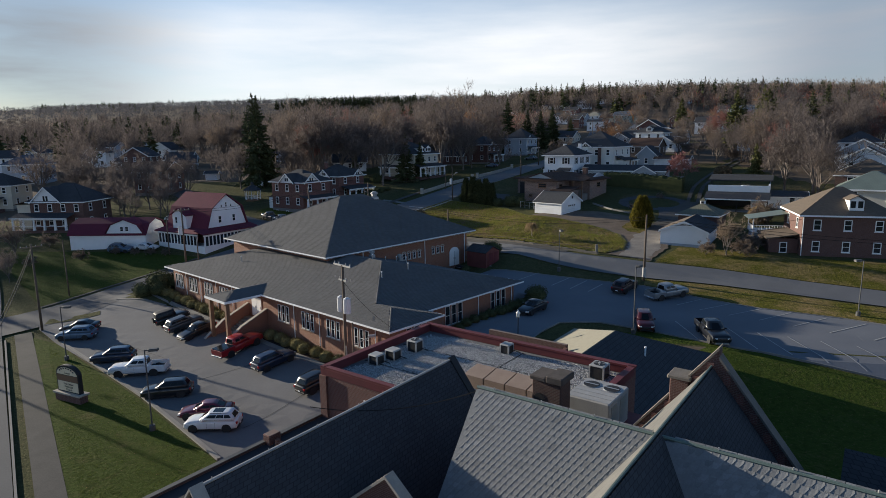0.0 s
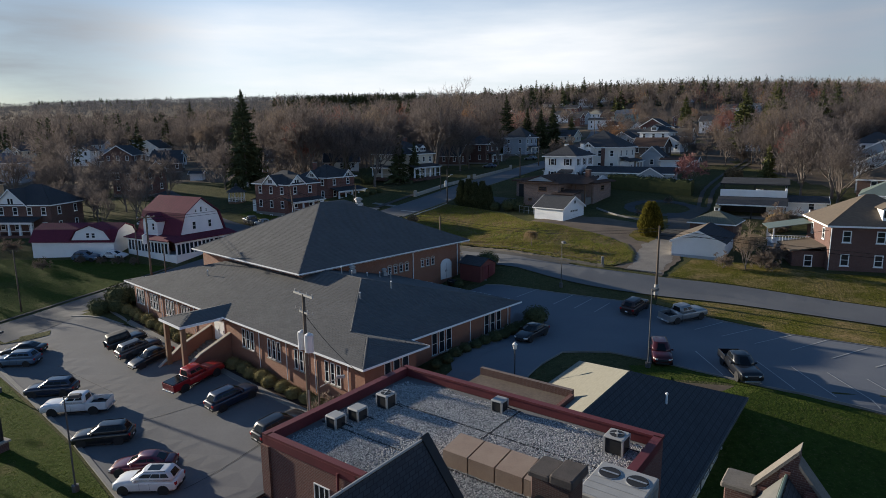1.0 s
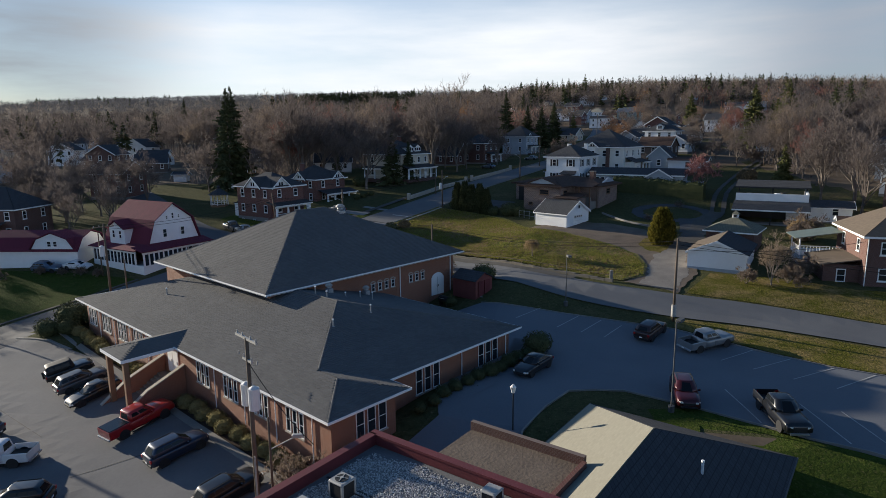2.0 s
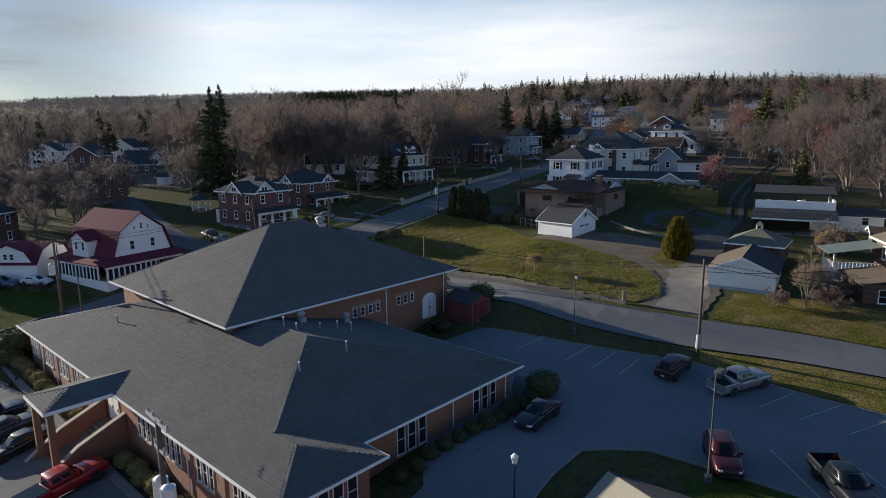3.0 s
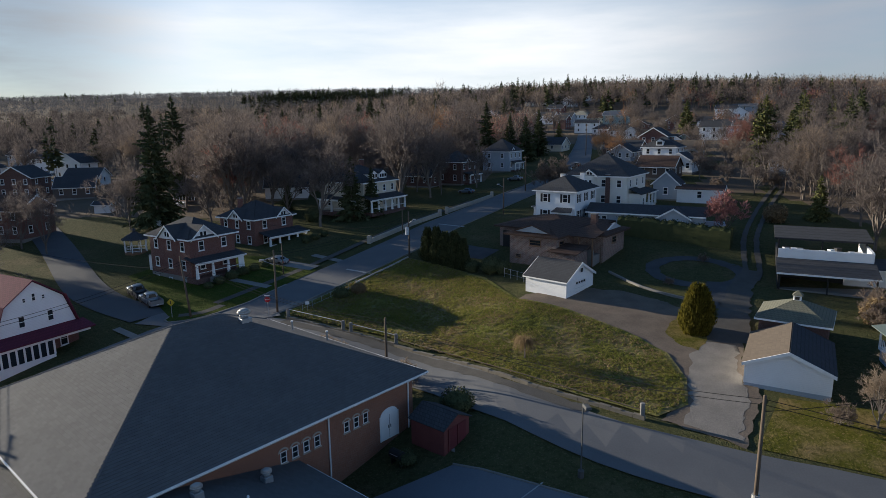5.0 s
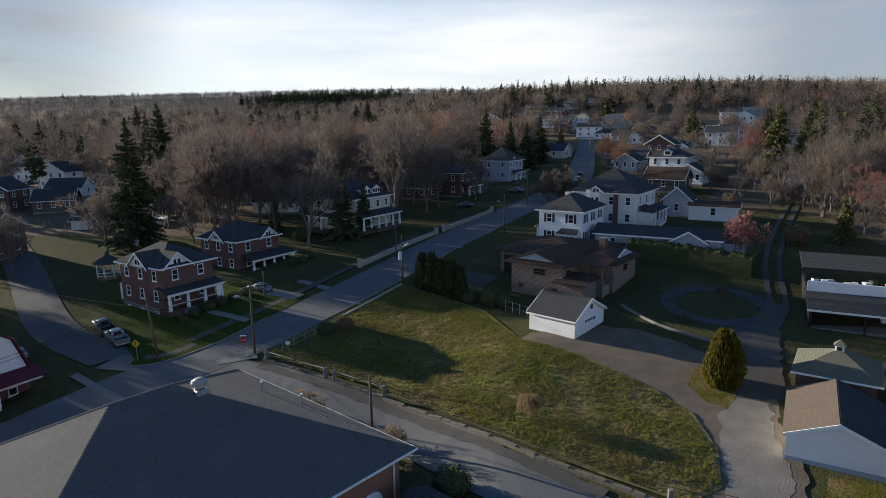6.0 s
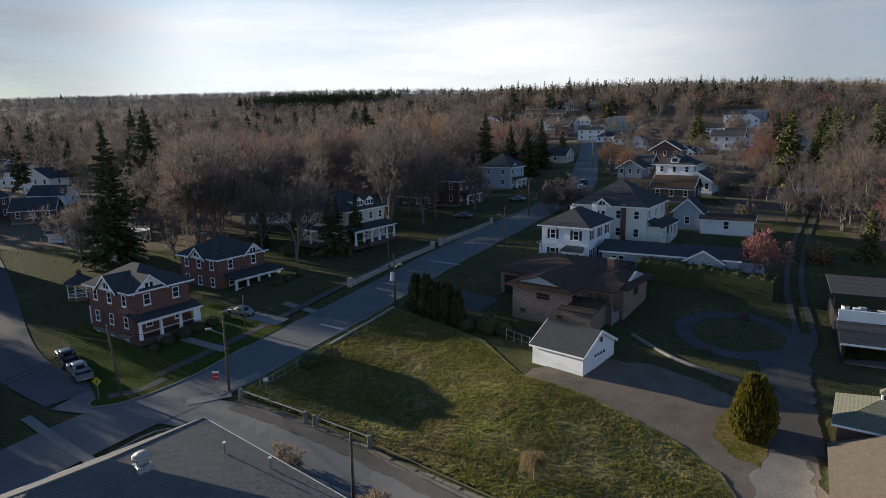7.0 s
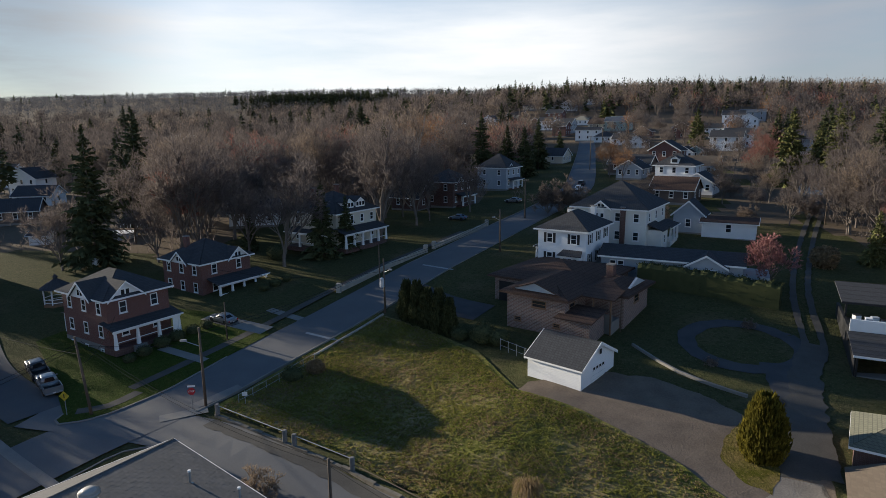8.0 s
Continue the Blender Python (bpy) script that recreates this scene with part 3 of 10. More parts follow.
ribbon("road_line", FRONT_STREET, 0.12, LINE, 0.16, "white edge line on the street", "road marking", shift=-4.2)
ribbon("pavement", ((-58.4, 52.2), (-42, 37.6), (-27.4, 24.6), (-10, 9), (64, -56)), 1.7, PAVING_OLD, 0.07, "concrete pavement beside the lawn", "pavement")
# pale crossing bars and aprons
ribbon("pavement", ((-51.5, 98.6), (-46, 96), (-39.6, 93.2)), 0.9, CONCRETE, 0.16, "pale concrete apron across the street mouth", "pavement")
ribbon("pavement", ((-35.8, 106.2), (-33.2, 111)), 1.3, CONCRETE, 0.15, "short concrete pavement at the corner", "pavement")
ribbon("pavement", ((-37.5, 103.5), (-34, 106)), 1.4, CONCRETE, 0.155, "dirty concrete crossing at the corner", "pavement")
for (x0, y0), (x1, y1) in (((-31.6, 124.6), (-26, 122.6)), ((-22.2, 150.5), (-16.8, 148.0))):
    ribbon("road_line", ((x0, y0), (x1, y1)), 0.45, LINE, 0.15, "worn white bar across the street", "road marking")
# kerbs
for shift in (-3.9, 3.9):
    line = [p for p in STREET if p[1] > 106]
    kerb("kerb", line, CONCRETE, label="weathered concrete street kerb", shift=shift)
CORNER = ((-47.4, 103.0), (-47.2, 101.8), (-46.3, 101.2), (-44.8, 101.9), (-43.0, 103.8), (-41.0, 108.2), (-39.6, 112.6), (-38.2, 117.2), (-36.0, 123.6))
draped("lawn", CORNER + ((-38.0, 125.6), (-47.0, 129.5), (-60.5, 131.0), (-64.6, 118.2), (-56.4, 111.4)), MOWN, 0.165, 2.0, "dull spring lawn before the brick house", "grass")
kerb("kerb", CORNER[:-1], CONCRETE, 0.18, 0.13, 1.0, label="rounded concrete kerb at the corner", base=0.08)
ribbon("pavement", ((-46.5, 103.6), (-44.2, 105.2), (-43.2, 108.4)), 1.2, PAVING_OLD, 0.18, "old concrete pavement round the corner", "pavement", step=1.0)
ribbon("pavement", ((-43.0, 108.4), (-41.6, 112.0), (-37.4, 122.5), (-30, 143), (-17.5, 172.5)), 1.2, PAVING_OLD, 0.18, "narrow concrete pavement along the street", "pavement", shift=-1.7)

kerb("kerb", ((-58.2, 49.7), (-30.1, 24.6), (-4.1, 1.4), (63.9, -58.6)), CONCRETE, 0.16, 0.16, label="weathered concrete kerb along the street", curve=False)
draped("lawn", ((-56.9, 51.5), (-28.5, 26.4), (-2.5, 3.2), (-2, 12), (-12.9, 25.4), (-19.6, 30.6), (-24.8, 33.9), (-32.4, 38.9), (-41.1, 43.9), (-51.8, 50.1)), MOWN, 0.055, 2.0, "mown green lawn between pavement and car park", "grass")
FRONT_LOT = ((-52.0, 50.2), (-41, 44.2), (-32.3, 39.2), (-24.7, 34.2), (-19.5, 30.8), (-12.5, 26.5), (-10.5, 28.3), (-8.0, 36.5), (-11.8, 42.2), (-20.3, 47.2), (-28.8, 52.1), (-33.5, 54.8), (-42.0, 59.7), (-46.2, 61.3), (-50.4, 62.6), (-54.5, 63.6), (-57.5, 65.5), (-60, 60), (-61.0, 57), (-57.5, 53.6))
draped("parking_lot_front", FRONT_LOT, LOT, 0.10, 1.6, "sun-lit worn grey asphalt car park with cracks", "car park")
kerb("kerb", ((-51.6, 50.6), (-41, 44.4), (-32.3, 39.3), (-24.7, 34.3), (-19.6, 30.9)), CONCRETE, 0.3, 0.15, label="low concrete kerb between lawn and car park", curve=False)
BACK_LOT = ((-12.4, 74.5), (-7, 77.3), (2.1, 74.6), (12.5, 72.0), (23.9, 65.2), (31.1, 62.6), (46, 55), (60, 47), (60, 38), (40, 44.9), (29, 48.6), (23.7, 50.4), (18.2, 52.3), (11.5, 55.6), (7.0, 57.5), (4.7, 57.2), (2.9, 56.7), (1.3, 53.7), (0.0, 50.4), (-0.4, 46.6), (-8.4, 46.9), (-5.9, 51.0), (-3.0, 56.0), (-0.3, 60.7), (1.0, 63.6), (0.0, 66.5), (-6, 70))
draped("parking_lot_back", BACK_LOT, LOT_BLUE, 0.045, 2.5, "car park with bay lines, its asphalt tinted blue for shade", "car park")
kerb("kerb", ((-7, 77.4), (2.1, 74.7), (12.5, 72.1), (23.9, 65.3), (31.1, 62.7), (46, 55.1)), CONCRETE, 0.12, 0.08, label="thin concrete kerb behind the car park", curve=False)
kerb("kerb", ((60, 37.9), (40, 44.8), (29, 48.5), (23.7, 50.3), (18.2, 52.2), (11.5, 55.5), (7.0, 57.4), (4.7, 57.1), (2.9, 56.6), (1.3, 53.6), (0.0, 50.3), (-0.4, 46.5)), CONCRETE, 0.12, 0.1, label="thin concrete kerb beside the lawn", curve=False)
for (x0, y0), (x1, y1) in (((-2.7, 72.7), (-0.4, 75.8)), ((1.5, 70.9), (3.7, 74.3)), ((3.8, 70.0), (5.8, 73.3)), ((5.9, 69.1), (7.7, 72.2)), ((15.4, 65.2), (18.6, 68.2)), ((17.5, 63.6), (21.2, 66.6)), ((20.0, 62.0), (24.0, 65.1)), ((22.6, 60.7), (26.6, 64.1)), ((25.3, 59.2), (29.4, 62.6)), ((28.0, 57.7), (32.4, 61.1)), ((31, 56.0), (35.4, 59.6)), ((14.4, 59.0), (15.6, 53.9)), ((19.0, 57.4), (20.3, 52.0)), ((21.4, 56.6), (22.8, 51.1)), ((23.8, 55.8), (25.3, 50.2)), ((26.3, 55.0), (27.9, 49.4)), ((28.9, 54.2), (30.6, 48.5)), ((31.6, 53.4), (33.3, 47.6))):
    ribbon("parking_line", ((x0, y0), (x1, y1)), 0.10, LINE, 0.075, "faded white parking bay line", "road marking", across=1, step=1.0)
# dark seams in the front car park
for pts in (((-29.5, 43.2), (-25.2, 46.2)), ((-20.4, 35.4), (-17.6, 41.0)), ((-46, 52), (-36, 47.5))):
    ribbon("asphalt_seam", pts, 0.07, ASPHALT_DK, 0.12, "dark sealed crack in the asphalt", "crack", across=1, step=1.0)

# the vacant hillside lot, drive and alley
def lumpy(x, y):
    """The uneven, tussocky surface of the vacant lot."""
    return land(x, y) + 0.07 * noise.noise(Vector((x * 0.55, y * 0.55, 4.0))) + 0.055 * noise.noise(Vector((x * 1.3, y * 1.3, 9.0)))


draped("vacant_lot", ((-33.6, 106.6), (-26, 103.6), (-17, 99.6), (-9, 94.8), (0, 88.6), (8.4, 84.6), (11.2, 87.0), (12.0, 92), (11.2, 97.5), (8.0, 102), (1.2, 108.2), (-4.5, 111.5), (-9.5, 120.5), (-17, 127), (-24.5, 131.6), (-30.4, 116)), FIELD, 0.14, 0.8, "rough yellow-green grass on a vacant sloping lot", "grass", height=lumpy)
draped("gravel_drive", ((8.6, 84.2), (14.2, 81.0), (17.6, 89.5), (18.2, 97), (19.8, 103.5), (16.6, 105.6), (15.4, 109.0), (12.4, 112.6), (8.8, 115.4), (3.2, 116.0), (-3.5, 113.2), (-5.0, 111.0), (0.9, 107.3), (7.5, 101.4), (10.6, 97.2), (11.2, 92), (10.6, 87.2)), GRAVEL_ROAD, 0.07, 2.0, "brown dirt and gravel drive, worn and patchy", "drive", ragged=0.4)
# pale sheet up to the shadow's edge: sunlight put into the gravel colour
draped("lane_mouth", ((10.2, 84.0), (13.8, 81.9), (16.6, 89.5), (17.2, 96), (18.4, 100.2), (15.6, 100.8), (13.6, 98.0), (12.2, 92.0), (11.6, 87.0)), LIT_GRAVEL, 0.082, 1.5, "gravel at the mouth of the lane, paled as sun-lit", "drive", ragged=0.55)
draped("grass_island", ((11.6, 102.2), (12.8, 99.8), (14.2, 98.6), (15.4, 100.4), (16.4, 103.0), (16.0, 106.2), (14.4, 107.6), (12.8, 105.0)), VERGE, 0.092, 1.5, "rough grass and bare earth round the clipped evergreen", "grass", ragged=0.5)
draped("alley", ((15.6, 100.8), (19.8, 100.6), (21.6, 108), (24.6, 117.5), (27.6, 124.6), (25.6, 125.6), (22.0, 118.6), (19.0, 110.4), (17.2, 105.4)), PAVING_OLD, 0.085, 1.5, "grey gravel alley with grass growing in", "track", ragged=0.5)
for shift in (-0.9, 0.9):
    ribbon("alley_track", ((25.0, 121.6), (26.6, 125.0), (31.5, 143.5), (44.5, 176), (62, 214)), 0.75, PAVING_OLD, 0.09, "wheel track of a gravel alley", "track", shift=shift, step=0.8, ragged=0.16)
oval = [(19.2 + 5.8 * math.cos(6.283 * k / 20 + 0.5), 124.0 + 5.6 * math.sin(6.283 * k / 20 + 0.5)) for k in range(21)]
ribbon("loop_drive", oval, 1.9, ASPHALT_DK, 0.05, "oval asphalt loop drive round a grass island", "drive", step=0.7, ragged=0.35)
ribbon("loop_drive", ((21.0, 120.0), (20.6, 114), (19.8, 110)), 3.0, ASPHALT_DK, 0.056, "asphalt spur into the loop drive", "drive", step=0.7, ragged=0.4)
ribbon("house_drive", ((-22, 140.5), (-16, 135), (-10, 131.5)), 5.0, ASPHALT_DK, 0.05, "asphalt drive beside the hedge", "drive")
kerb("garden_edge", ((7.4, 122.6), (11.2, 116.8), (16.5, 112.6)), CONCRETE, 0.25, 0.25, label="low concrete garden edging", category="edging")
ribbon("dirt_strip", ((-32.5, 103.6), (-23.9, 100.1), (-16.9, 97.0), (-9.9, 92.8), (-2.3, 87.9), (3.0, 84.9)), 1.3, PAVING_OLD, 0.14, "gritty shoulder between road and wall", "verge", step=0.7, ragged=0.3)
draped("verge", ((15, 81.2), (22.4, 79.3), (36, 74.7), (60, 66), (62, 82), (33, 84.6), (27, 88), (19, 89.5)), VERGE, 0.05, 2.0, "olive and straw grass verge above the road", "grass")
draped("verge", ((13, 74.8), (20.4, 73.3), (34, 68.6), (60, 59.4), (60, 48), (46, 55.5), (31.1, 63.1), (23.9, 65.7), (12.6, 72.5)), VERGE, 0.05, 2.0, "olive and straw grass verge below the road", "grass")
# lawns and walks of the two brick houses
ribbon("garden_walk", ((-47.4, 118.4), (-40.2, 115.9)), 1.2, CONCRETE, 0.19, "concrete garden walk to the porch", "path")
ribbon("garden_walk", ((-39.8, 131.5), (-34, 128.8)), 1.2, CONCRETE, 0.05, "concrete garden walk to the porch", "path")
ribbon("house_drive", ((-47, 128), (-36.8, 124.6)), 2.4, CONCRETE, 0.19, "short concrete drive with a parked car", "drive")
draped("lawn", ((60, 37.6), (40, 44.5), (29, 48.2), (23.7, 50.0), (18.2, 51.9), (11.8, 55.2), (8.4, 54.6), (10.5, 44), (13, 20), (60, 2)), MOWN, 0.05, 3.0, "shaded green lawn behind the old church", "grass")
draped("lawn", ((-65.2, 61.5), (-57.6, 78.9), (-55.8, 83.2), (-62, 84.0), (-74, 84.4), (-92, 83), (-82, 73)), MOWN, 0.07, 2.5, "green yard lawn before the white garage", "grass")
kerb("kerb", ((-65.0, 61.2), (-61.2, 70.2), (-57.4, 78.8), (-55.5, 83.2)), PAVING_OLD, 0.5, 0.05, label="worn concrete edge beside the side street", curve=False)
# lawn at the corner before the church
draped("lawn_strip", ((-55.2, 63.9), (-50.2, 63.0), (-45.8, 61.2), (-46.4, 63.6), (-49.8, 66.6), (-52.6, 70.6), (-54.4, 68.0)), GRASS, 0.12, 2.0, "kerbed grass strip beside the church", "grass")
kerb("kerb", ((-55.2, 63.8), (-50.2, 62.9), (-46, 61.2)), CONCRETE, 0.3, 0.14, label="pale concrete kerb round the grass strip", curve=False)
draped("corner_grass", ((-37.2, 98.0), (-34.0, 99.4), (-30.0, 97.2), (-31.5, 93.0), (-38.6, 88.4), (-40.0, 92.6), (-38.6, 95.6)), GRASS, 0.16, 1.5, "grass corner between the church and the crossing", "grass")
kerb("kerb", ((-40.1, 91.6), (-39.6, 93.4), (-38.5, 95.8), (-37.2, 98.1), (-34.0, 99.5)), CONCRETE, 0.18, 0.12, 1.0, label="low concrete kerb at the church corner", base=0.08)
draped("corner_island", ((-58.4, 55.2), (-53.6, 58.8), (-54.6, 60.0), (-59.4, 57.0)), GRASS, 0.13, 2.0, "small kerbed grass island", "grass")

# ---- the brick church: a low hipped wing and a tall hall ----


def hip_faces(x0, x1, y0, y1, z, pitch):
    """The four slopes of a hipped roof, each a list of points from the eave up."""
    w, d = x1 - x0, y1 - y0
    r = min(w, d) / 2
    top = z + r * pitch
    if w >= d:
        a, b = (x0 + r, (y0 + y1) / 2, top), (x1 - r, (y0 + y1) / 2, top)
        return [[(x0, y0, z), (x1, y0, z), b, a], [(x1, y1, z), (x0, y1, z), a, b], [(x1, y0, z), (x1, y1, z), b], [(x0, y1, z), (x0, y0, z), a]]
    a, b = ((x0 + x1) / 2, y0 + r, top), ((x0 + x1) / 2, y1 - r, top)
    return [[(x0, y0, z), (x1, y0, z), a], [(x1, y1, z), (x0, y1, z), b], [(x1, y0, z), (x1, y1, z), b, a], [(x0, y1, z), (x0, y0, z), a, b]]


def inside(p, poly):
    x, y = p
    c = False
    for i in range(len(poly)):
        (x0, y0), (x1, y1) = poly[i - 1], poly[i]
        if (y0 > y) != (y1 > y) and x < (x1 - x0) * (y - y0) / (y1 - y0) + x0:
            c = not c
    return c


def tabs(face, tab=0.42, row=0.23, lift=0.036, rng=None, keep=None):
    """Shingles over one slope: lapped tabs, each proud of the one below."""
    rng = rng or random.Random(4)
    p = [Vector(q) for q in face]
    e = (p[1] - p[0]).normalized()
    n = (p[1] - p[0]).cross(p[2] - p[0]).normalized()
    if n.z < 0:
        n = -n
    up = n.cross(e)
    if up.z < 0:
        up = -up
    flat = [((q - p[0]).dot(e), (q - p[0]).dot(up)) for q in p]
    u0, u1, v1 = min(f[0] for f in flat), max(f[0] for f in flat), max(f[1] for f in flat)
    s = Shape()
    k, v = 0, 0.0
    while v < v1 - 0.02:
        u = u0 - (tab / 2 if k % 2 else 0.0)
        while u < u1:
            top, wid = min(v + row * 1.15, v1), tab - 0.02
            if inside((u + wid / 2, v + row * 0.5), flat) and (keep is None or keep(p[0] + e * (u + wid / 2) + up * (v + row / 2))):
                q0, q1 = p[0] + e * u + up * v, p[0] + e * (u + wid) + up * v
                r0, r1 = p[0] + e * u + up * top, p[0] + e * (u + wid) + up * top
                h = n * lift * rng.uniform(0.8, 1.2)
                s.add([q0, q1, q1 + h, q0 + h, r1 + n * 0.004, r0 + n * 0.004], [(0, 1, 2, 3), (3, 2, 4, 5)])
            u += tab
        v += row
        k += 1
    return s


def fascia(parent, x0, x1, y0, y1, z, mat=None, h=0.22, t=0.06):
    """White gutter boards round an eave, butted at the corners."""
    for a, b, c, d in ((x0 - t, x1 + t, y0 - t, y0), (x0 - t, x1 + t, y1, y1 + t), (x0 - t, x0, y0, y1), (x1, x1 + t, y0, y1)):
        part("gutter", Shape().box(a, b, c, d, z - h, z + 0.02), mat or WHITE, parent)


def sash(parent, x, z, w, h, out=0.0, arch=False, bars=1, frame=None, sill=True, proud=0.05, axis="x-", at=0.0):
    """A window on a wall: frame, pane and sill, its face turned to axis. at: the wall's plane; x: along it; z: the sill's height."""
    frame = frame or WHITE
    turn = {"y-": 0, "x+": 90, "y+": 180, "x-": -90}[axis]
    base = {"y-": (x, at), "x+": (at, x), "y+": (x, at), "x-": (at, x)}[axis]
    win = part("window", Shape().add(*frame_ring(w, h, 0.045, proud)), frame, parent, "", pose(base[0], base[1], z, 0, 0, turn))
    part("pane", Shape().box(-w / 2 + 0.055, w / 2 - 0.055, -0.012, 0.02, 0.055, h - 0.055), GLASS, win)
    part("glazing_bar", Shape().box(-w / 2 + 0.055, w / 2 - 0.055, -0.028, -0.013, h / 2 - 0.02, h / 2 + 0.02), frame, win)
    for k in range(1, bars):
        xx = -w / 2 + w * k / bars
        part("glazing_bar", Shape().box(xx - 0.025, xx + 0.025, -0.034, -0.013, 0.055, h - 0.055), frame, win)
    if sill:
        part("sill", Shape().box(-w / 2 - 0.08, w / 2 + 0.08, -0.12, 0.0, -0.09, 0.0), SILL, win)
    return win


def frame_ring(w, h, t, d):
    """A window frame with an opening, standing proud of y = 0 towards -y."""
    o = [(-w / 2, 0), (w / 2, 0), (w / 2, h), (-w / 2, h)]
    i = [(-w / 2 + t, t), (w / 2 - t, t), (w / 2 - t, h - t), (-w / 2 + t, h - t)]
    v = [(x, -d, z) for x, z in o] + [(x, -d, z) for x, z in i] + [(x, 0.02, z) for x, z in o] + [(x, 0.02, z) for x, z in i]
    f = []
    for k in range(4):
        j = (k + 1) % 4
        f += [(k, j, 4 + j, 4 + k), (8 + j, 8 + k, k, j)[::-1], (4 + k, 4 + j, 12 + j, 12 + k)]
    return v, f


CH = pose(-10.93, 43.58, 0, 0, 0, -30)  # x along the front eave, y into the building


def church():
    c = thing("church", 0, 0, 0, 0, "large brick church with hipped grey shingle roofs and white gutters", "church")
    c.matrix_basis = CH
    low, high, o = 2.68, 5.52, 0.75
    # low wing: walls
    x0, x1, y1 = -43.6, -2.1, 22.6
    part("wall", Shape().box(x0 + o, x1 - o, o, y1 - o, -3.3, low - 0.1), BRICK_TAN, c, "orange brick wall")
    part("wall", Shape().box(x1 - o + 0.0, -o, o, 6.9 - o, -3.3, low - 0.1), BRICK_TAN, c, "orange brick wall")
    main = hip_faces(x0, x1, 0, y1, low, 0.24)
    bump = [[(-8, 0, low), (0, 0, low), (-3.45, 3.45, low + 0.83), (-8, 3.45, low + 0.83)], [(0, 0, low), (0, 6.9, low), (-3.45, 3.45, low + 0.83)], [(0, 6.9, low), (-8, 6.9, low), (-8, 3.45, low + 0.83), (-3.45, 3.45, low + 0.83)]]
    hall_x0, hall_x1, hall_y0, hall_y1 = -42.6, -19.4, 8.1, 35.1
    clear = lambda q: not (hall_x0 + 1 < q.x < hall_x1 - 1 and q.y > hall_y0 + 1)
    over_bump = lambda q: clear(q) and not (q.x > -2.2 - 1e-3) and not (q.y < 6.9 and q.z < low + 0.24 * min(q.y, 6.9 - q.y, -q.x) - 0.01)
    deck = Shape()
    for f in main + bump:
        deck.slab([(x, y, z - 0.16) for x, y, z in f], 0.15)
    part("roof", deck, SHINGLE, c, "grey shingle roof")
    s = Shape()
    for f in main[:1] + main[2:3] + main[1:2] + main[3:]:
        s.merge(tabs(f, keep=over_bump))
    for f in bump:
        s.merge(tabs(f, keep=lambda q: q.x > -2.2 or q.z > low + 0.24 * min(q.y, -2.1 - q.x) - 0.01))
    tagged(part("roof_shingles", s, SHINGLE, c, "lapped grey asphalt shingles"), kind="stuff")
    for a, b, g, d in ((x0 - 0.07, 0.07, -0.07, 0), (x1, x1 + 0.07, 6.9, y1 + 0.07), (x0 - 0.07, x0, 0, y1), (0, 0.07, 0, 6.97), (x1, 0, 6.9, 6.97), (hall_x1, x1, y1, y1 + 0.07)):
        part("gutter", Shape().box(a, b, g, d, low - 0.13, low + 0.02), WHITE, c)
    part("soffit", Shape().box(x0, x1, 0.02, y1, low - 0.16, low - 0.12), WHITE, c)
    # hall
    part("wall", Shape().box(hall_x0 + 0.9, hall_x1 - 0.9, hall_y0 + 0.9, hall_y1 - 0.9, -1.0, high - 0.1), BRICK_TAN, c, "tall orange brick wall of the hall")
    faces = hip_faces(hall_x0, hall_x1, hall_y0, hall_y1, high, 0.48)
    deck = Shape()
    for f in faces:
        deck.slab([(x, y, z - 0.18) for x, y, z in f], 0.17)
    part("roof", deck, SHINGLE, c, "tall hipped grey shingle roof")
    s = Shape()
    for f in faces:
        s.merge(tabs(f))
    tagged(part("roof_shingles", s, SHINGLE, c, "lapped grey asphalt shingles"), kind="stuff")
    for a, b, g, d in ((hall_x0 - 0.08, hall_x1 + 0.08, hall_y0 - 0.08, hall_y0), (hall_x1, hall_x1 + 0.08, hall_y0, hall_y1 + 0.08), (hall_x0 - 0.08, hall_x0, hall_y0, hall_y1 + 0.08), (hall_x0, hall_x1, hall_y1, hall_y1 + 0.08)):
        part("gutter", Shape().box(a, b, g, d, high - 0.11, high + 0.02), WHITE, c)
    part("soffit", Shape().box(hall_x0, hall_x1, hall_y0, hall_y1, high - 0.2, high - 0.15), WHITE, c)
    # hips and ridges: narrow caps
    top = high + 11.6 * 0.48
    mid = (hall_x0 + hall_x1) / 2
    for p, q in (((hall_x0, hall_y0, high), (mid, hall_y0 + 11.6, top)), ((hall_x1, hall_y0, high), (mid, hall_y0 + 11.6, top)), ((hall_x1, hall_y1, high), (mid, hall_y1 - 11.6, top)), ((hall_x0, hall_y1, high), (mid, hall_y1 - 11.6, top)), ((mid, hall_y0 + 11.6, top), (mid, hall_y1 - 11.6, top)), ((x1, 0.0, low), (x1 - 11.3, 11.3, low + 2.71)), ((x1, y1, low), (x1 - 11.3, 11.3, low + 2.71)), ((0, 0, low), (-3.45, 3.45, low + 0.83)), ((x1 - 11.3, 11.3, low + 2.71), (hall_x1, 11.3, low + 2.71))):
        if p[0] == x1 and p[1] == 0.0:
            p = (-5.6, 3.5, low + 0.84)
        part("ridge_cap", Shape().tube(Vector(p) + Vector((0, 0, 0.0)), Vector(q) + Vector((0, 0, 0.0)), 0.07, n=6), SHINGLE, c)
    # front windows: groups of three narrow sashes between white piers
    for g in (-41.2, -37.4, -33.4, -29.6, -17.2, -12.9, -8.8, -4.6):
        for k in (-0.75, 0, 0.75):
            sash(c, g + k, 0.1, 0.5, 1.75, at=o, axis="y-")
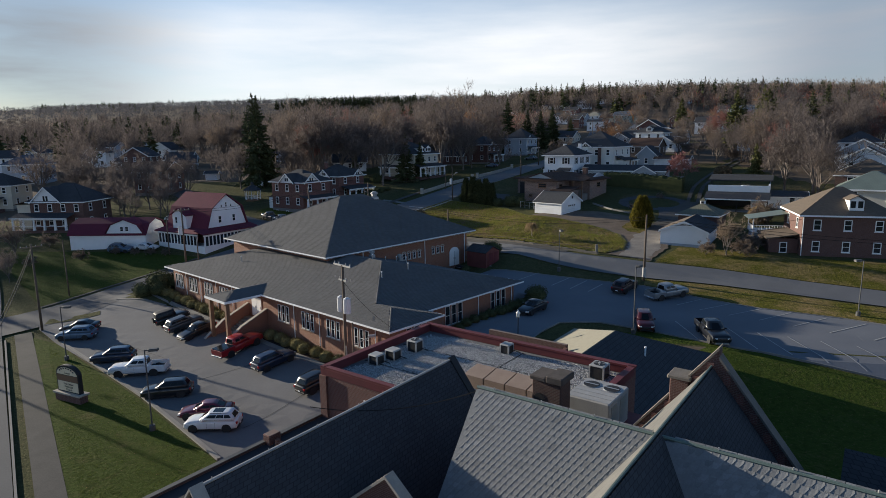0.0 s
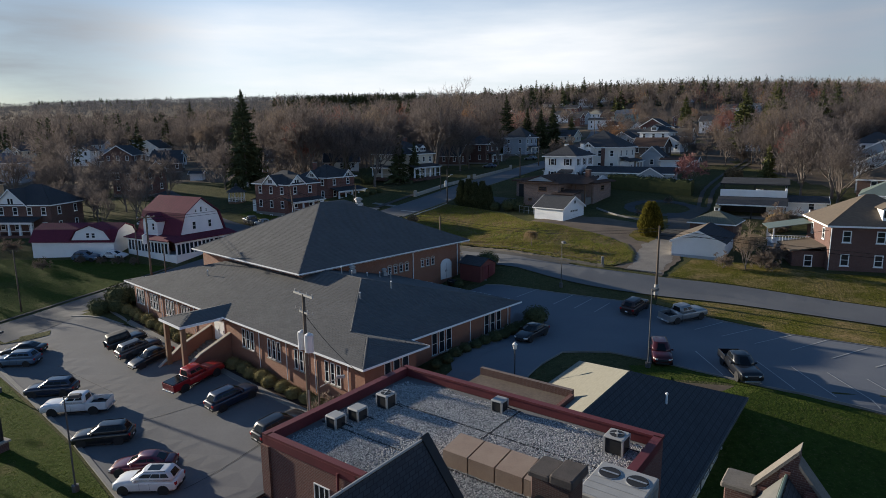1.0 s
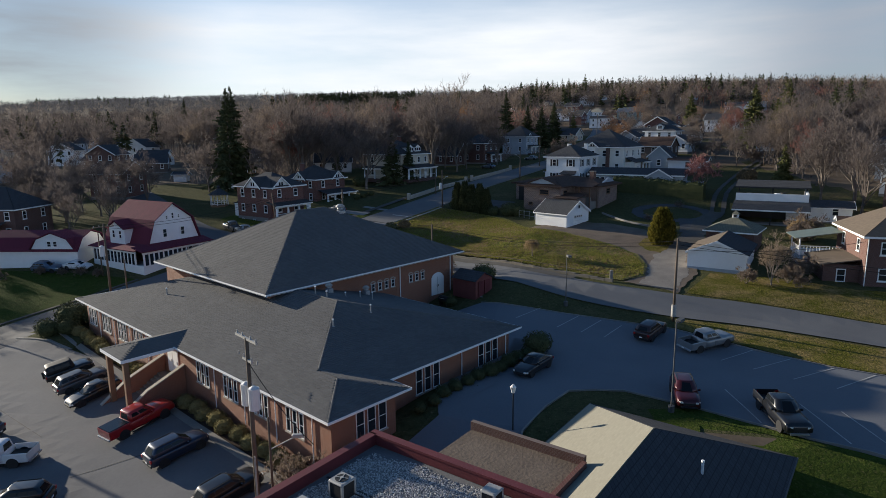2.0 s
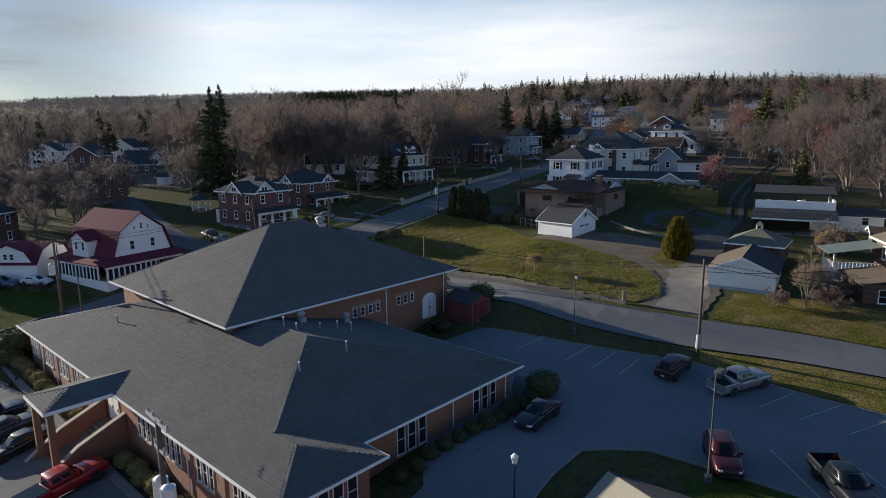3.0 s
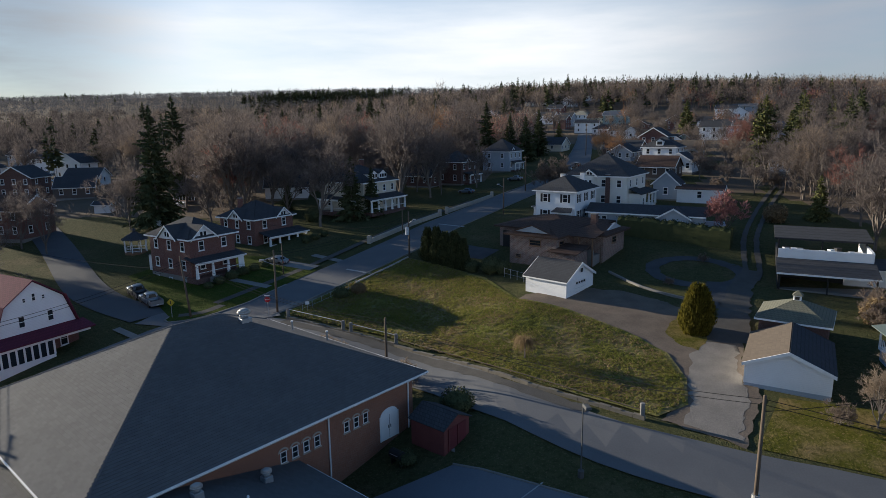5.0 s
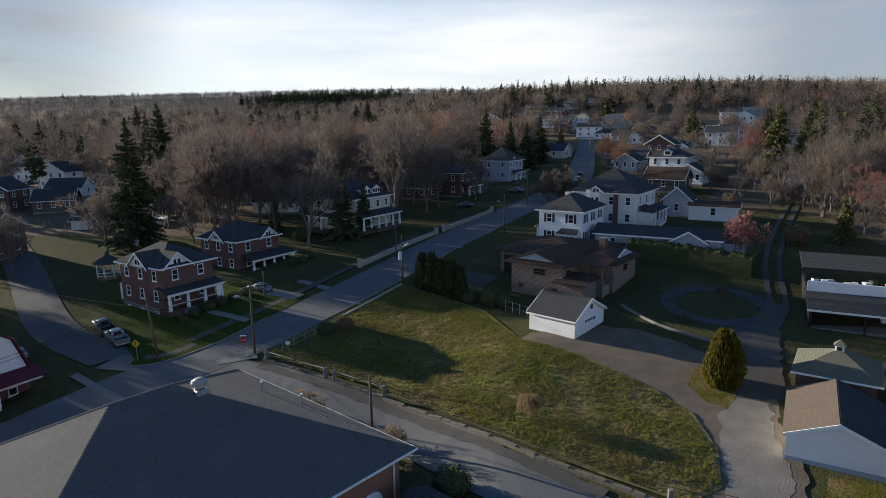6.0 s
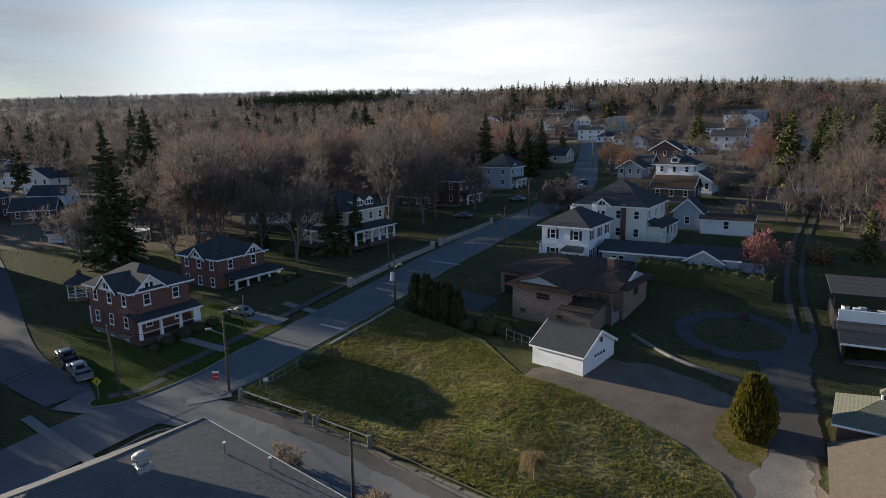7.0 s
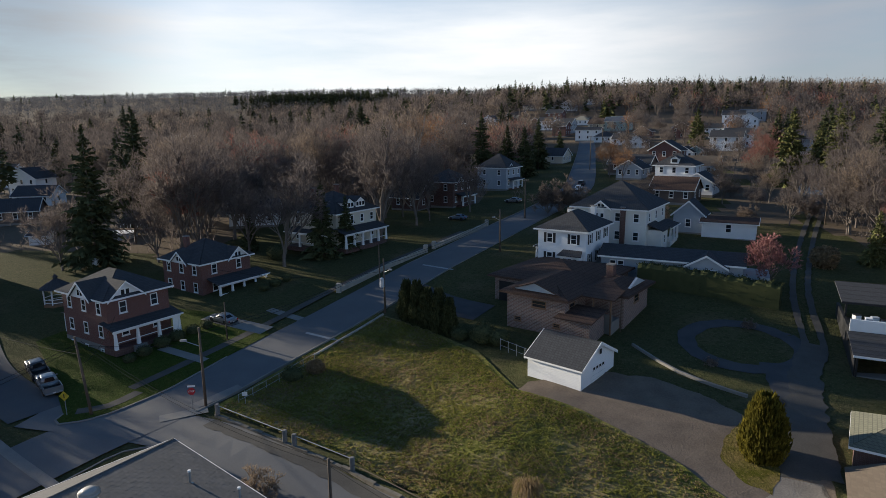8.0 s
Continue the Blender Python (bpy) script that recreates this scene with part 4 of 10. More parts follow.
        part("downpipe", Shape().tube((g + 2.0, o - 0.08, -1.2), (g + 2.0, o - 0.08, low - 0.2), 0.045), WHITE, c)
    for g in (11.5, 18.9):
        for k in (-0.95, 0, 0.95):
            sash(c, g + k, 0.2, 0.7, 2.0, at=x1 - o, axis="x+")
    for g in (4.0,):
        for k in (-0.95, 0, 0.95):
            sash(c, g + k, 0.2, 0.7, 2.0, at=-o, axis="x+")
    for g in (15.4, 21.3):
        part("downpipe", Shape().tube((x1 - o + 0.08, g, -0.3), (x1 - o + 0.08, g, low - 0.2), 0.05), WHITE, c)
    # hall side: two groups of small arched windows, white arched double door
    hx = hall_x1 - 0.9
    for g, cnt in ((21.4, 4), (27.0, 3)):
        for k in range(cnt):
            w = sash(c, g + k * 0.95, 3.05, 0.5, 0.85, at=hx, axis="x+")
            part("keystone", Shape().add(*arch(0.30, 0.42, 0.06)), SILL, w, "pale stone arch", pose(0, 0, 0.8))
    for g in (25.3, 33.6):
        part("downpipe", Shape().tube((hx + 0.08, g, 0.2), (hx + 0.08, g, high - 0.2), 0.06), WHITE, c)
    door = part("door", Shape().box(-0.93, 0.93, -0.05, 0.02, 0, 2.1), WHITE, c, "white double door under a round arch", pose(hx, 31.4, 0.75, 0, 0, 90))
    part("arched_panel", Shape().loft([[(0.93 * math.cos(a), yy, 2.1 + 0.55 * math.sin(a)) for a in np.linspace(0, math.pi, 13)] for yy in (-0.05, 0.02)]), WHITE, door)
    part("door_gap", Shape().box(-0.015, 0.015, -0.062, -0.051, 0.05, 2.1), BLACK, door)
    for xx in (-0.12, 0.12):
        part("handle", Shape().box(xx - 0.02, xx + 0.02, -0.1, -0.051, 0.95, 1.2), BLACK, door)
    part("frame", Shape().box(-1.03, -0.94, -0.08, 0.02, 0, 2.12), WHITE, door)
    part("frame", Shape().box(0.94, 1.03, -0.08, 0.02, 0, 2.12), WHITE, door)
    # entrance canopy on brick piers, ramp walls and door
    can = part("canopy", Shape(), WHITE, c, "hipped entrance canopy on square posts")
    fz = low - 0.02
    roof = [[(-24.5, -4.1, fz), (-20.3, -4.1, fz), (-22.4, -2.0, fz + 0.55)], [(-20.3, -4.1, fz), (-20.3, 0.4, fz), (-22.4, 2.2, fz + 0.55), (-22.4, -2.0, fz + 0.55)], [(-24.5, 0.4, fz), (-24.5, -4.1, fz), (-22.4, -2.0, fz + 0.55), (-22.4, 2.2, fz + 0.55)]]
    d = Shape()
    for f in roof:
        d.slab([(x, y, z - 0.1) for x, y, z in f], 0.12)
    part("canopy_roof", d, SHINGLE, can)
    s = Shape()
    for f in roof:
        s.merge(tabs(f))
    tagged(part("roof_shingles", s, SHINGLE, can), kind="stuff")
    part("canopy_fascia", Shape().box(-24.56, -20.24, -4.16, -4.1, fz - 0.22, fz + 0.02), WHITE, can)
    part("canopy_fascia", Shape().box(-20.3, -20.24, -4.1, 0.0, fz - 0.22, fz + 0.02), WHITE, can)
    part("canopy_fascia", Shape().box(-24.56, -24.5, -4.1, 0.0, fz - 0.22, fz + 0.02), WHITE, can)
    part("canopy_ceiling", Shape().box(-24.5, -20.3, -4.1, 0.7, fz - 0.16, fz - 0.12), WHITE, can)
    for xx in (-24.1, -20.7):
        part("post", Shape().soft_box(xx - 0.2, xx + 0.2, -3.9, -3.5, -3.1, fz - 0.16, 0.03), TIMBER, can, "square brown post")
    for xx in (-24.3, -20.5):
        w = Shape().loft([[(xx - 0.15, y, -3.2), (xx + 0.15, y, -3.2), (xx + 0.15, y, z), (xx - 0.15, y, z)] for y, z in ((-4.6, -2.0), (-2.4, -0.4), (0.72, 0.9))])
        part("ramp_wall", w, BRICK_TAN, c, "sloping orange brick ramp wall")
        part("coping", Shape().loft([[(xx - 0.2, y, z), (xx + 0.2, y, z), (xx + 0.2, y, z + 0.08), (xx - 0.2, y, z + 0.08)] for y, z in ((-4.65, -2.0), (-2.4, -0.4), (0.72, 0.9))]), SILL, c)
    for k in range(15):
        part("step", Shape().box(-24.1, -20.7, -4.4 + k * 0.31, 0.7, -3.2 + k * 0.18, -3.02 + k * 0.18), CONCRETE, c)
    for xx in (-22.95, -21.95):
        dd = part("door", Shape().box(-0.47, 0.47, -0.06, 0.0, 0, 2.15), WHITE, c, "white entrance door", pose(xx, o, -0.32))
        part("handle", Shape().box(0.3, 0.34, -0.11, -0.061, 0.95, 1.2), GREY_METAL, dd)
    return c


def arch(r0, r1, d, n=9):
    v, f = [], []
    for k in range(n):
        a = math.pi * k / (n - 1)
        for y in (-d, 0.02):
            for r in (r0, r1):
                v.append((r * math.cos(a), y, r * math.sin(a) * 0.8))
    for k in range(n - 1):
        b = 4 * k
        f += [(b, b + 1, b + 5, b + 4), (b + 1, b + 3, b + 7, b + 5), (b + 2, b, b + 4, b + 6)]
    return v, f


church()


def vent_pipe(a, b, z, h=0.7, r=0.07, cap=True):
    p = CH @ Vector((a, b, z))
    t = thing("roof_vent", p.x, p.y, p.z, 0, "short white roof vent pipe on grey shingles", "vent", "roof vents")
    part("pipe", Shape().tube((0, 0, -0.1), (0, 0, h), r), PALE_METAL, t)
    part("flashing", Shape().tube((0, 0, -0.06), (0, 0, 0.05), r * 2.4, r * 1.4), PALE_METAL, t)
    if cap:
        part("cap", Shape().tube((0, 0, h), (0, 0, h + 0.09), r * 1.5, r * 1.2), WHITE, t)


def low_z(a, b):
    return 2.68 + 0.24 * min(b, -2.1 - a, 22.6 - b, a + 43.6)


for a, b, h in ((-32.9, 5.1, 0.6), (-9.97, 8.2, 0.55), (-10.4, 12.5, 0.65), (-16.4, 14.6, 0.35), (-16.2, 16.2, 0.55), (-14.9, 16.6, 0.7), (-15.5, 11.8, 0.5), (-16.9, 11.6, 0.7)):
    vent_pipe(a, b, low_z(a, b), h, 0.06)


def mushroom_vent(a, b, z, size=1.0):
    p = CH @ Vector((a, b, z))
    t = thing("roof_exhaust_fan", p.x, p.y, p.z, -30, "galvanised mushroom exhaust fan on a kerb", "vent", "roof fans")
    t.scale = (size, size, size)
    part("curb", Shape().soft_box(-0.3, 0.3, -0.3, 0.3, -0.3, 0.2, 0.03), GREY_METAL, t)
    part("housing", Shape().tube((0, 0, 0.2), (0, 0, 0.45), 0.22, 0.26, 16), GREY_METAL, t, flat=False)
    part("hood", Shape().tube((0, 0, 0.45), (0, 0, 0.57), 0.36, 0.35, 16).tube((0, 0, 0.57), (0, 0, 0.7), 0.35, 0.16, 16), PALE_METAL, t, flat=False)


mushroom_vent(-29.8, 24.9, 5.52 + 0.48 * 10.1, 1.5)
mushroom_vent(-18.6, 14.4, low_z(-18.6, 14.4) + 0.2)
mushroom_vent(-18.5, 18.9, low_z(-18.5, 18.9) + 0.2)
for a, b in ((-33, 31.6), (-30, 33.2)):
    p = 5.52 + 0.48 * min(35.1 - b, a + 42.6, -19.4 - a)
    vent_pipe(a, b, p, 0.8, 0.09)


def shed():
    p = CH @ Vector((-16.4, 33.2, 0))
    t = thing("garden_shed", p.x, p.y, land(p.x, p.y), -30, "small maroon shed with double doors and a ramp", "shed")
    part("wall", Shape().box(-1.7, 1.7, -1.5, 1.5, -0.3, 1.9), RED_WOOD, t)
    part("gable", Shape().loft([[(xx, -1.5, 1.9), (xx, 1.5, 1.9), (xx, 0, 2.6)] for xx in (-1.7, 1.7)]), RED_WOOD, t)
    part("roof", Shape().slab([(-1.85, -1.7, 1.85), (1.85, -1.7, 1.85), (1.85, 0, 2.66), (-1.85, 0, 2.66)], 0.08).slab([(1.85, 1.7, 1.85), (-1.85, 1.7, 1.85), (-1.85, 0, 2.66), (1.85, 0, 2.66)], 0.08), SHINGLE_DK, t)
    for yy in (-0.56, 0.56):
        dd = part("door", Shape().box(1.7, 1.76, yy - 0.52, yy + 0.52, 0, 1.8), RED_TRIM, t)
        part("brace", Shape().box(1.761, 1.79, yy - 0.5, yy - 0.42, 0, 1.8), RED_WOOD, dd)
    part("ramp", Shape().loft([[(xx, -0.8, -0.3), (xx, 0.8, -0.3), (xx, 0.8, z), (xx, -0.8, z)] for xx, z in ((1.77, 0.05), (3.2, -0.2))]), CONCRETE, t, "grey timber ramp")


shed()

# ---- flat-roofed annex, school wing and the old stone-trimmed church ----
AN = pose(-6.07, 38.09, 0, 0, 0, -24)


def annex():
    c = thing("brick_annex", 0, 0, 0, 0, "flat-roofed red brick annex with a pebbled roof and maroon parapet", "building")
    c.matrix_basis = AN
    top = 5.4
    part("wall", Shape().box(0.3, 15.2, -10.4, -0.3, -3.2, 4.85), BRICK_RED, c, "red brick wall")
    part("roof", Shape().box(0.3, 15.2, -10.4, -0.3, 4.852, 4.95), TAR, c, "pebbled flat roof")
    for a, b, g, d in ((0, 15.5, -0.3, 0), (0, 0.3, -10.7, -0.3), (0.3, 6.4, -10.7, -10.4), (15.2, 15.5, -4.2, -0.3)):
        part("parapet", Shape().box(a, b, g, d, -3.2, top), BRICK_RED, c)
        part("coping", Shape().box(a - 0.05, b + 0.05, g - 0.05 if g > -1 else g, d + 0.05, top + 0.003, top + 0.12), RED_TRIM, c, "maroon metal coping")
        part("fascia", Shape().box(a + 0.3 if a == 0 and d - g < 1 else a - 0.02, b - 0.3 if d - g < 1 else b + 0.02, g - 0.02, d + 0.02, top - 0.4, top), RED_TRIM, c)
    part("wall", Shape().box(15.5, 17.4, -10.5, -4.2, -3.2, 4.3), BRICK_RED, c)
    part("coping", Shape().box(15.45, 17.5, -10.5, -4.1, 4.303, 4.45), RED_TRIM, c)
    for a in (-4.0,):
        part("pipe", Shape().tube((-0.08, a + 0.9, -3), (-0.08, a + 0.9, 4.6), 0.05), RED_TRIM, c)
    sash(c, 4.0, 2.6, 1.0, 1.6, at=-10.7, axis="y-", bars=3)
    part("pilaster", Shape().box(-0.06, 0.5, -10.82, -10.7, -3.2, 4.99), BRICK_RED, c)
    part("downpipe", Shape().tube((5.1, -10.78, 2.3), (5.1, -10.78, 5.2), 0.06, n=6), RED_TRIM, c)
    sash(c, -2.4, 2.0, 0.9, 1.7, at=15.5, axis="x+", bars=2)
    # seams in the felt and loose pebbles
    for y in (-3.6, -7.4):
        part("roof_seam", Shape().box(0.5, 15.0, y - 0.05, y + 0.05, 4.952, 4.975), BLACK, c)
    part("roof_seam", Shape().box(8.2, 8.3, -10.3, -0.6, 4.952, 4.98), BLACK, c)
    r = random.Random(7)
    s = Shape()
    for k in range(56000):
        x, y, q = r.uniform(0.5, 15.0), r.uniform(-10.3, -0.5), r.uniform(0.025, 0.055)
        # fewer pebbles at left and back; the left strip stands in for shade
        bare = max(smooth((1.6 - x) / 1.6), smooth((y + 1.5) / 1.2)) * 1.2 + 0.8 * noise.noise(Vector((x * 0.5, y * 0.5, 6.0)))
        if bare > r.uniform(0.55, 1.0):
            continue
        a = r.uniform(0, 6.28)
        u, w = Vector((math.cos(a), math.sin(a), 0)) * q, Vector((-math.sin(a), math.cos(a), 0)) * q * r.uniform(0.5, 1)
        p = Vector((x, y, 4.955))
        h = Vector((0, 0, q * r.uniform(0.5, 1.0)))
        s.add([p - u, p - w, p + u, p + w, p + h + u * 0.3], [(0, 1, 4), (1, 2, 4), (2, 3, 4), (3, 0, 4)])
    tagged(part("pebbles", s, PEBBLE, c, "loose pale roof pebbles"), kind="stuff")
    # link with a low flat roof
    b = thing("link_block", 0, 0, 0, 0, "low flat-roofed link behind the annex", "building")
    b.matrix_basis = AN
    part("wall", Shape().box(0.5, 7.4, 0.03, 7.6, -2.8, 2.35), BRICK_RED, b)
    part("roof", Shape().box(0.5, 7.4, 0.03, 7.6, 2.352, 2.5), GRAVEL_ROAD, b, "brown-grey felt roof")
    part("parapet", Shape().box(0.45, 7.5, 7.6, 7.9, -2.8, 3.0), BRICK_DARK, b)
    part("parapet", Shape().box(7.4, 7.65, 0.03, 7.6, -2.8, 2.8), BRICK_RED, b)


annex()


def condenser(x, y, z=4.96, w=0.85, h=0.8, dark=False, rz=-24, fan=True):
    t = thing("ac_condenser", x, y, z, rz, "black and grey air conditioner" if dark else "pale metal air conditioner on the pebbled roof", "air conditioner", "roof condensers")
    k = w / 2
    part("body", Shape().soft_box(-k, k, -k, k, 0.06, h - 0.08, 0.06), BLACK, t)
    for a, b in ((-k + 0.03, -k + 0.03), (k - 0.03, -k + 0.03), (k - 0.03, k - 0.03), (-k + 0.03, k - 0.03)):
        part("corner_post", Shape().box(a - 0.045, a + 0.045, b - 0.045, b + 0.045, 0, h - 0.03), PALE_METAL, t)
    part("top", Shape().soft_box(-k - 0.03, k + 0.03, -k - 0.03, k + 0.03, h - 0.079, h, 0.05), PALE_METAL, t)
    if fan:
        part("fan_grille", Shape().tube((0, 0, h + 0.002), (0, 0, h + 0.02), k * 0.75, n=20), BLACK, t)
        part("fan_hub", Shape().tube((0, 0, h + 0.021), (0, 0, h + 0.05), k * 0.2, n=10), PALE_METAL, t)
        for a in range(4):
            part("fan_bar", Shape().box(0.0, k * 0.74, -0.02, 0.02, h + 0.022, h + 0.035), PALE_METAL, t, "", pose(0, 0, 0, 0, 0, 90 * a + 20))
    part("pipe", Shape().tube((k, 0.1, 0.25), (k + 0.5, 0.3, 0.1), 0.03), BLACK, t)


condenser(-7.7, 30.7, w=0.72, h=0.66, fan=False)
condenser(-6.9, 31.7, w=0.74, h=0.68, fan=False)
condenser(-5.9, 33.4, w=0.76, h=0.8, dark=True)
condenser(0.15, 34.1, w=0.66, h=0.66, dark=True, fan=False)
condenser(-8.75, 27.0, z=2.3, w=0.66, h=0.62, dark=True)
condenser(5.95, 30.9, w=0.9, h=0.85, dark=False)


def rooftop_unit():
    t = thing("rooftop_unit", 5.75, 26.1, 4.45, -24, "large beige rooftop air handler with two fans", "air conditioner")
    part("body", Shape().soft_box(-1.15, 1.15, -1.5, 1.2, 0, 1.75, 0.05), PALE_METAL, t)
    part("duct", Shape().soft_box(-2.6, -1.16, -1.0, 0.6, 0, 1.0, 0.05), PALE_METAL, t)
    part("panel", Shape().box(1.151, 1.17, -1.2, -0.3, 0.2, 1.5), GREY_METAL, t)
    part("panel", Shape().box(1.151, 1.17, 0.0, 0.9, 0.2, 1.5), GREY_METAL, t)
    for x in (-0.55, 0.55):
        f = part("fan_ring", Shape().tube((x, 0.45, 1.752), (x, 0.45, 1.775), 0.45, n=24), GREY_METAL, t)
        part("fan_grille", Shape().tube((x, 0.45, 1.776), (x, 0.45, 1.782), 0.42, n=24), BLACK, f)
        part("fan_blade", Shape().box(x - 0.36, x + 0.36, 0.40, 0.50, 1.793, 1.80), GREY_METAL, f)
    for k in range(4):
        part("joint", Shape().box(-1.1, 1.1, -1.4 + k * 0.45, -1.38 + k * 0.45, 1.752, 1.765), GREY_METAL, t)


rooftop_unit()


def duct_run():
    t = thing("roof_ducts", 1.2, 28.1, 4.95, -24, "weathered tan sheet-metal ducts on the flat roof", "duct")
    for k in range(4):
        x = -2.6 + k * 1.35
        part("duct_section", Shape().loft([[(x, -1.1, 0), (x + 1.28, -1.1, 0), (x + 1.28, -1.1, 0.75), (x, -1.1, 0.75)], [(x, 0.3, 0), (x + 1.28, 0.3, 0), (x + 1.28, 0.3, 0.95), (x, 0.3, 0.95)], [(x, 0.9, 0), (x + 1.28, 0.9, 0), (x + 1.28, 0.9, 0.5), (x, 0.9, 0.5)]]), DUCT, t)


DUCT = material("tan_sheet_metal", (0.36, 0.27, 0.20), (0.28, 0.2, 0.15), 0.8, 0.06, 0.6, 0.1, 0.2)
duct_run()


def school_wing():
    """A hipped shingle wing, its light and shade put into the slopes' colours."""
    c = thing("school_wing", 0, 0, 0, 0, "low wing with a shingle hip roof coloured lit pale on one slope", "building")
    c.matrix_basis = pose(7.7, 45.5, 0, 0, 0, -24)
    e, r, k = 0.6, 3.25, 6.4
    part("wall", Shape().box(-k + 0.7, k - 0.7, -22, k - 0.7, -2.9, e - 0.05), SIDING_TAN, c)
    ridge0, ridge1 = (0, -22, r), (0, 0, r)
    left = [(-k, k, e), (-k, -22, e), ridge0, ridge1]
    right = [(k, -22, e), (k, k, e), ridge1, ridge0]
    far = [(k, k, e), (-k, k, e), ridge1]
    # pale towards the sun, dark away: light and shade in the shingle colours
    for f, m, n in ((left, SHINGLE_PALE, "sunward shingle slope in lit pale buff"), (right, SHINGLE_DK, "dark shingle slope"), (far, SHINGLE_DK, "dark shingle slope")):
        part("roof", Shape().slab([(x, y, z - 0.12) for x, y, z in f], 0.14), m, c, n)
    part("gutter", Shape().box(k, k + 0.08, -22, k + 0.05, e - 0.18, e + 0.02), LAMP_GREY, c)
    part("gutter", Shape().box(-k - 0.08, -k, -22, k + 0.05, e - 0.18, e + 0.02), LAMP_GREY, c)
    for y in np.arange(-14, 5.5, 2.2):
        part("post", Shape().box(k - 0.75, k - 0.66, y - 0.06, y + 0.06, -2.9, e - 0.1), LAMP_GREY, c)
        sash(c, float(y) + 1.1, -1.6, 0.9, 1.3, at=k - 0.7, axis="x+")
    t = thing("roof_vent", 0, 0, 0, 0, "short white roof vent pipe on dark shingles", "vent", "roof vents")
    t.matrix_basis = c.matrix_basis @ pose(2.9, -1.2, r - 2.9 * (r - e) / k)
    part("pipe", Shape().tube((0, 0, -0.1), (0, 0, 0.7), 0.07), WHITE, t)
    part("cap", Shape().tube((0, 0, 0.7), (0, 0, 0.78), 0.1, 0.08), WHITE, t)


school_wing()
OC = pose(7.35, 15.9, 0, 0, 0, -24)


def old_church():
    c = thing("old_church", 0, 0, 0, 0, "old brick church with steep slate roofs and stone-coped gables", "church")
    c.matrix_basis = OC
    e, p = 4.0, 1.28
    zr2, zr3, zr1 = 8.95, 9.15, 7.5
    h2, h3, h1 = (zr2 - e) / p, (zr3 - e) / p, (zr1 - 2.6) / p
    # walls
    part("wall", Shape().box(-7.1, 11, -h2 + 0.3, h2 - 0.3, -3.2, e), BRICK_DARK, c)
    part("wall", Shape().box(-h3 + 0.3, h3 - 0.3, -13, 6.6, -3.2, e + 0.02), BRICK_DARK, c)
    part("wall", Shape().box(-12.3 - h1 + 0.3, -7.2, -9.3, 5.0, -3.2, 2.6), BRICK_DARK, c)
    part("gable", Shape().loft([[(-7.1, -h2 + 0.3, e), (-7.1, h2 - 0.3, e), (-7.1, 0, zr2 - 0.3)], [(-6.7, -h2 + 0.3, e), (-6.7, h2 - 0.3, e), (-6.7, 0, zr2 - 0.3)]]), BRICK_DARK, c)
    # slate slopes: decks, then slates
    decks = {
        "near": [(-7.3, -h2, e), (11, -h2, e), (11, 0, zr2), (-7.3, 0, zr2)],
        "far": [(11, h2, e), (-7.3, h2, e), (-7.3, 0, zr2), (11, 0, zr2)],
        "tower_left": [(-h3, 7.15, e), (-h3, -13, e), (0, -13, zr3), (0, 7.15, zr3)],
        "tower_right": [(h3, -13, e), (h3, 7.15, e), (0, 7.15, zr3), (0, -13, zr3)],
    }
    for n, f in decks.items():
        # the tower's right slope takes dark shingle, its shade put into colour
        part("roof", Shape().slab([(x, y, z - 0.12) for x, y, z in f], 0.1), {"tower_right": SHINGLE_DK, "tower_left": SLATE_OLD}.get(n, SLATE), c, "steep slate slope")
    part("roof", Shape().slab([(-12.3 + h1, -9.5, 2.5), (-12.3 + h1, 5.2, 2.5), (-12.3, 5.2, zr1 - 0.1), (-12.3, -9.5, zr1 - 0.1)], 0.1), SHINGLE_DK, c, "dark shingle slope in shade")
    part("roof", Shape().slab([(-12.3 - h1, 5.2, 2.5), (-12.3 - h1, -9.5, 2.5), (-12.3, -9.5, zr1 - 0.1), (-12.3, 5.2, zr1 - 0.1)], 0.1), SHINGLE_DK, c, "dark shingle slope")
    part("ridge_cap", Shape().tube((-12.3, -9.5, zr1 + 0.02), (-12.3, 5.2, zr1 + 0.02), 0.06, n=6), PALE_METAL, c)
    part("ridge_cap", Shape().tube((-7.3, 0, zr2 + 0.02), (11, 0, zr2 + 0.02), 0.065, n=6), COPPER, c, "green copper ridge roll")
    part("ridge_cap", Shape().tube((0, -13, zr3 + 0.02), (0, 7.15, zr3 + 0.02), 0.05, n=6), COPPER, c)
    for x in np.arange(-6.5, 10.5, 2.1):
        part("snow_spike", Shape().tube((float(x), 0, zr2 + 0.08), (float(x), 0, zr2 + 0.17), 0.025, n=5), PALE_METAL, c)
    for y in np.arange(-9, 5, 2.4):
        part("snow_spike", Shape().tube((-12.3, float(y), zr1 + 0.05), (-12.3, float(y), zr1 + 0.14), 0.02, n=5), PALE_METAL, c)
    # slates: single ones on the lit slope, the rest joined
    f = decks["near"]
    q0, ex = Vector(f[0]), Vector((1, 0, 0))
    upv = (Vector(f[3]) - Vector(f[0])).normalized()
    nv = ex.cross(upv).normalized()
    rest, single, r = Shape(), 0, random.Random(3)
    one = Shape().add(*slate_piece()).mesh("slate", SLATE)
    L = (Vector(f[3]) - Vector(f[0])).length
    for row in range(int(L / 0.24)):
        v = row * 0.24
        x = (row * 0.14) % 0.24
        while x < 18.0:
            p0 = q0 + ex * x + upv * v
            m = Matrix((( *ex, 0), ( *upv, 0), ( *nv, 0), (0, 0, 0, 1))).transposed()
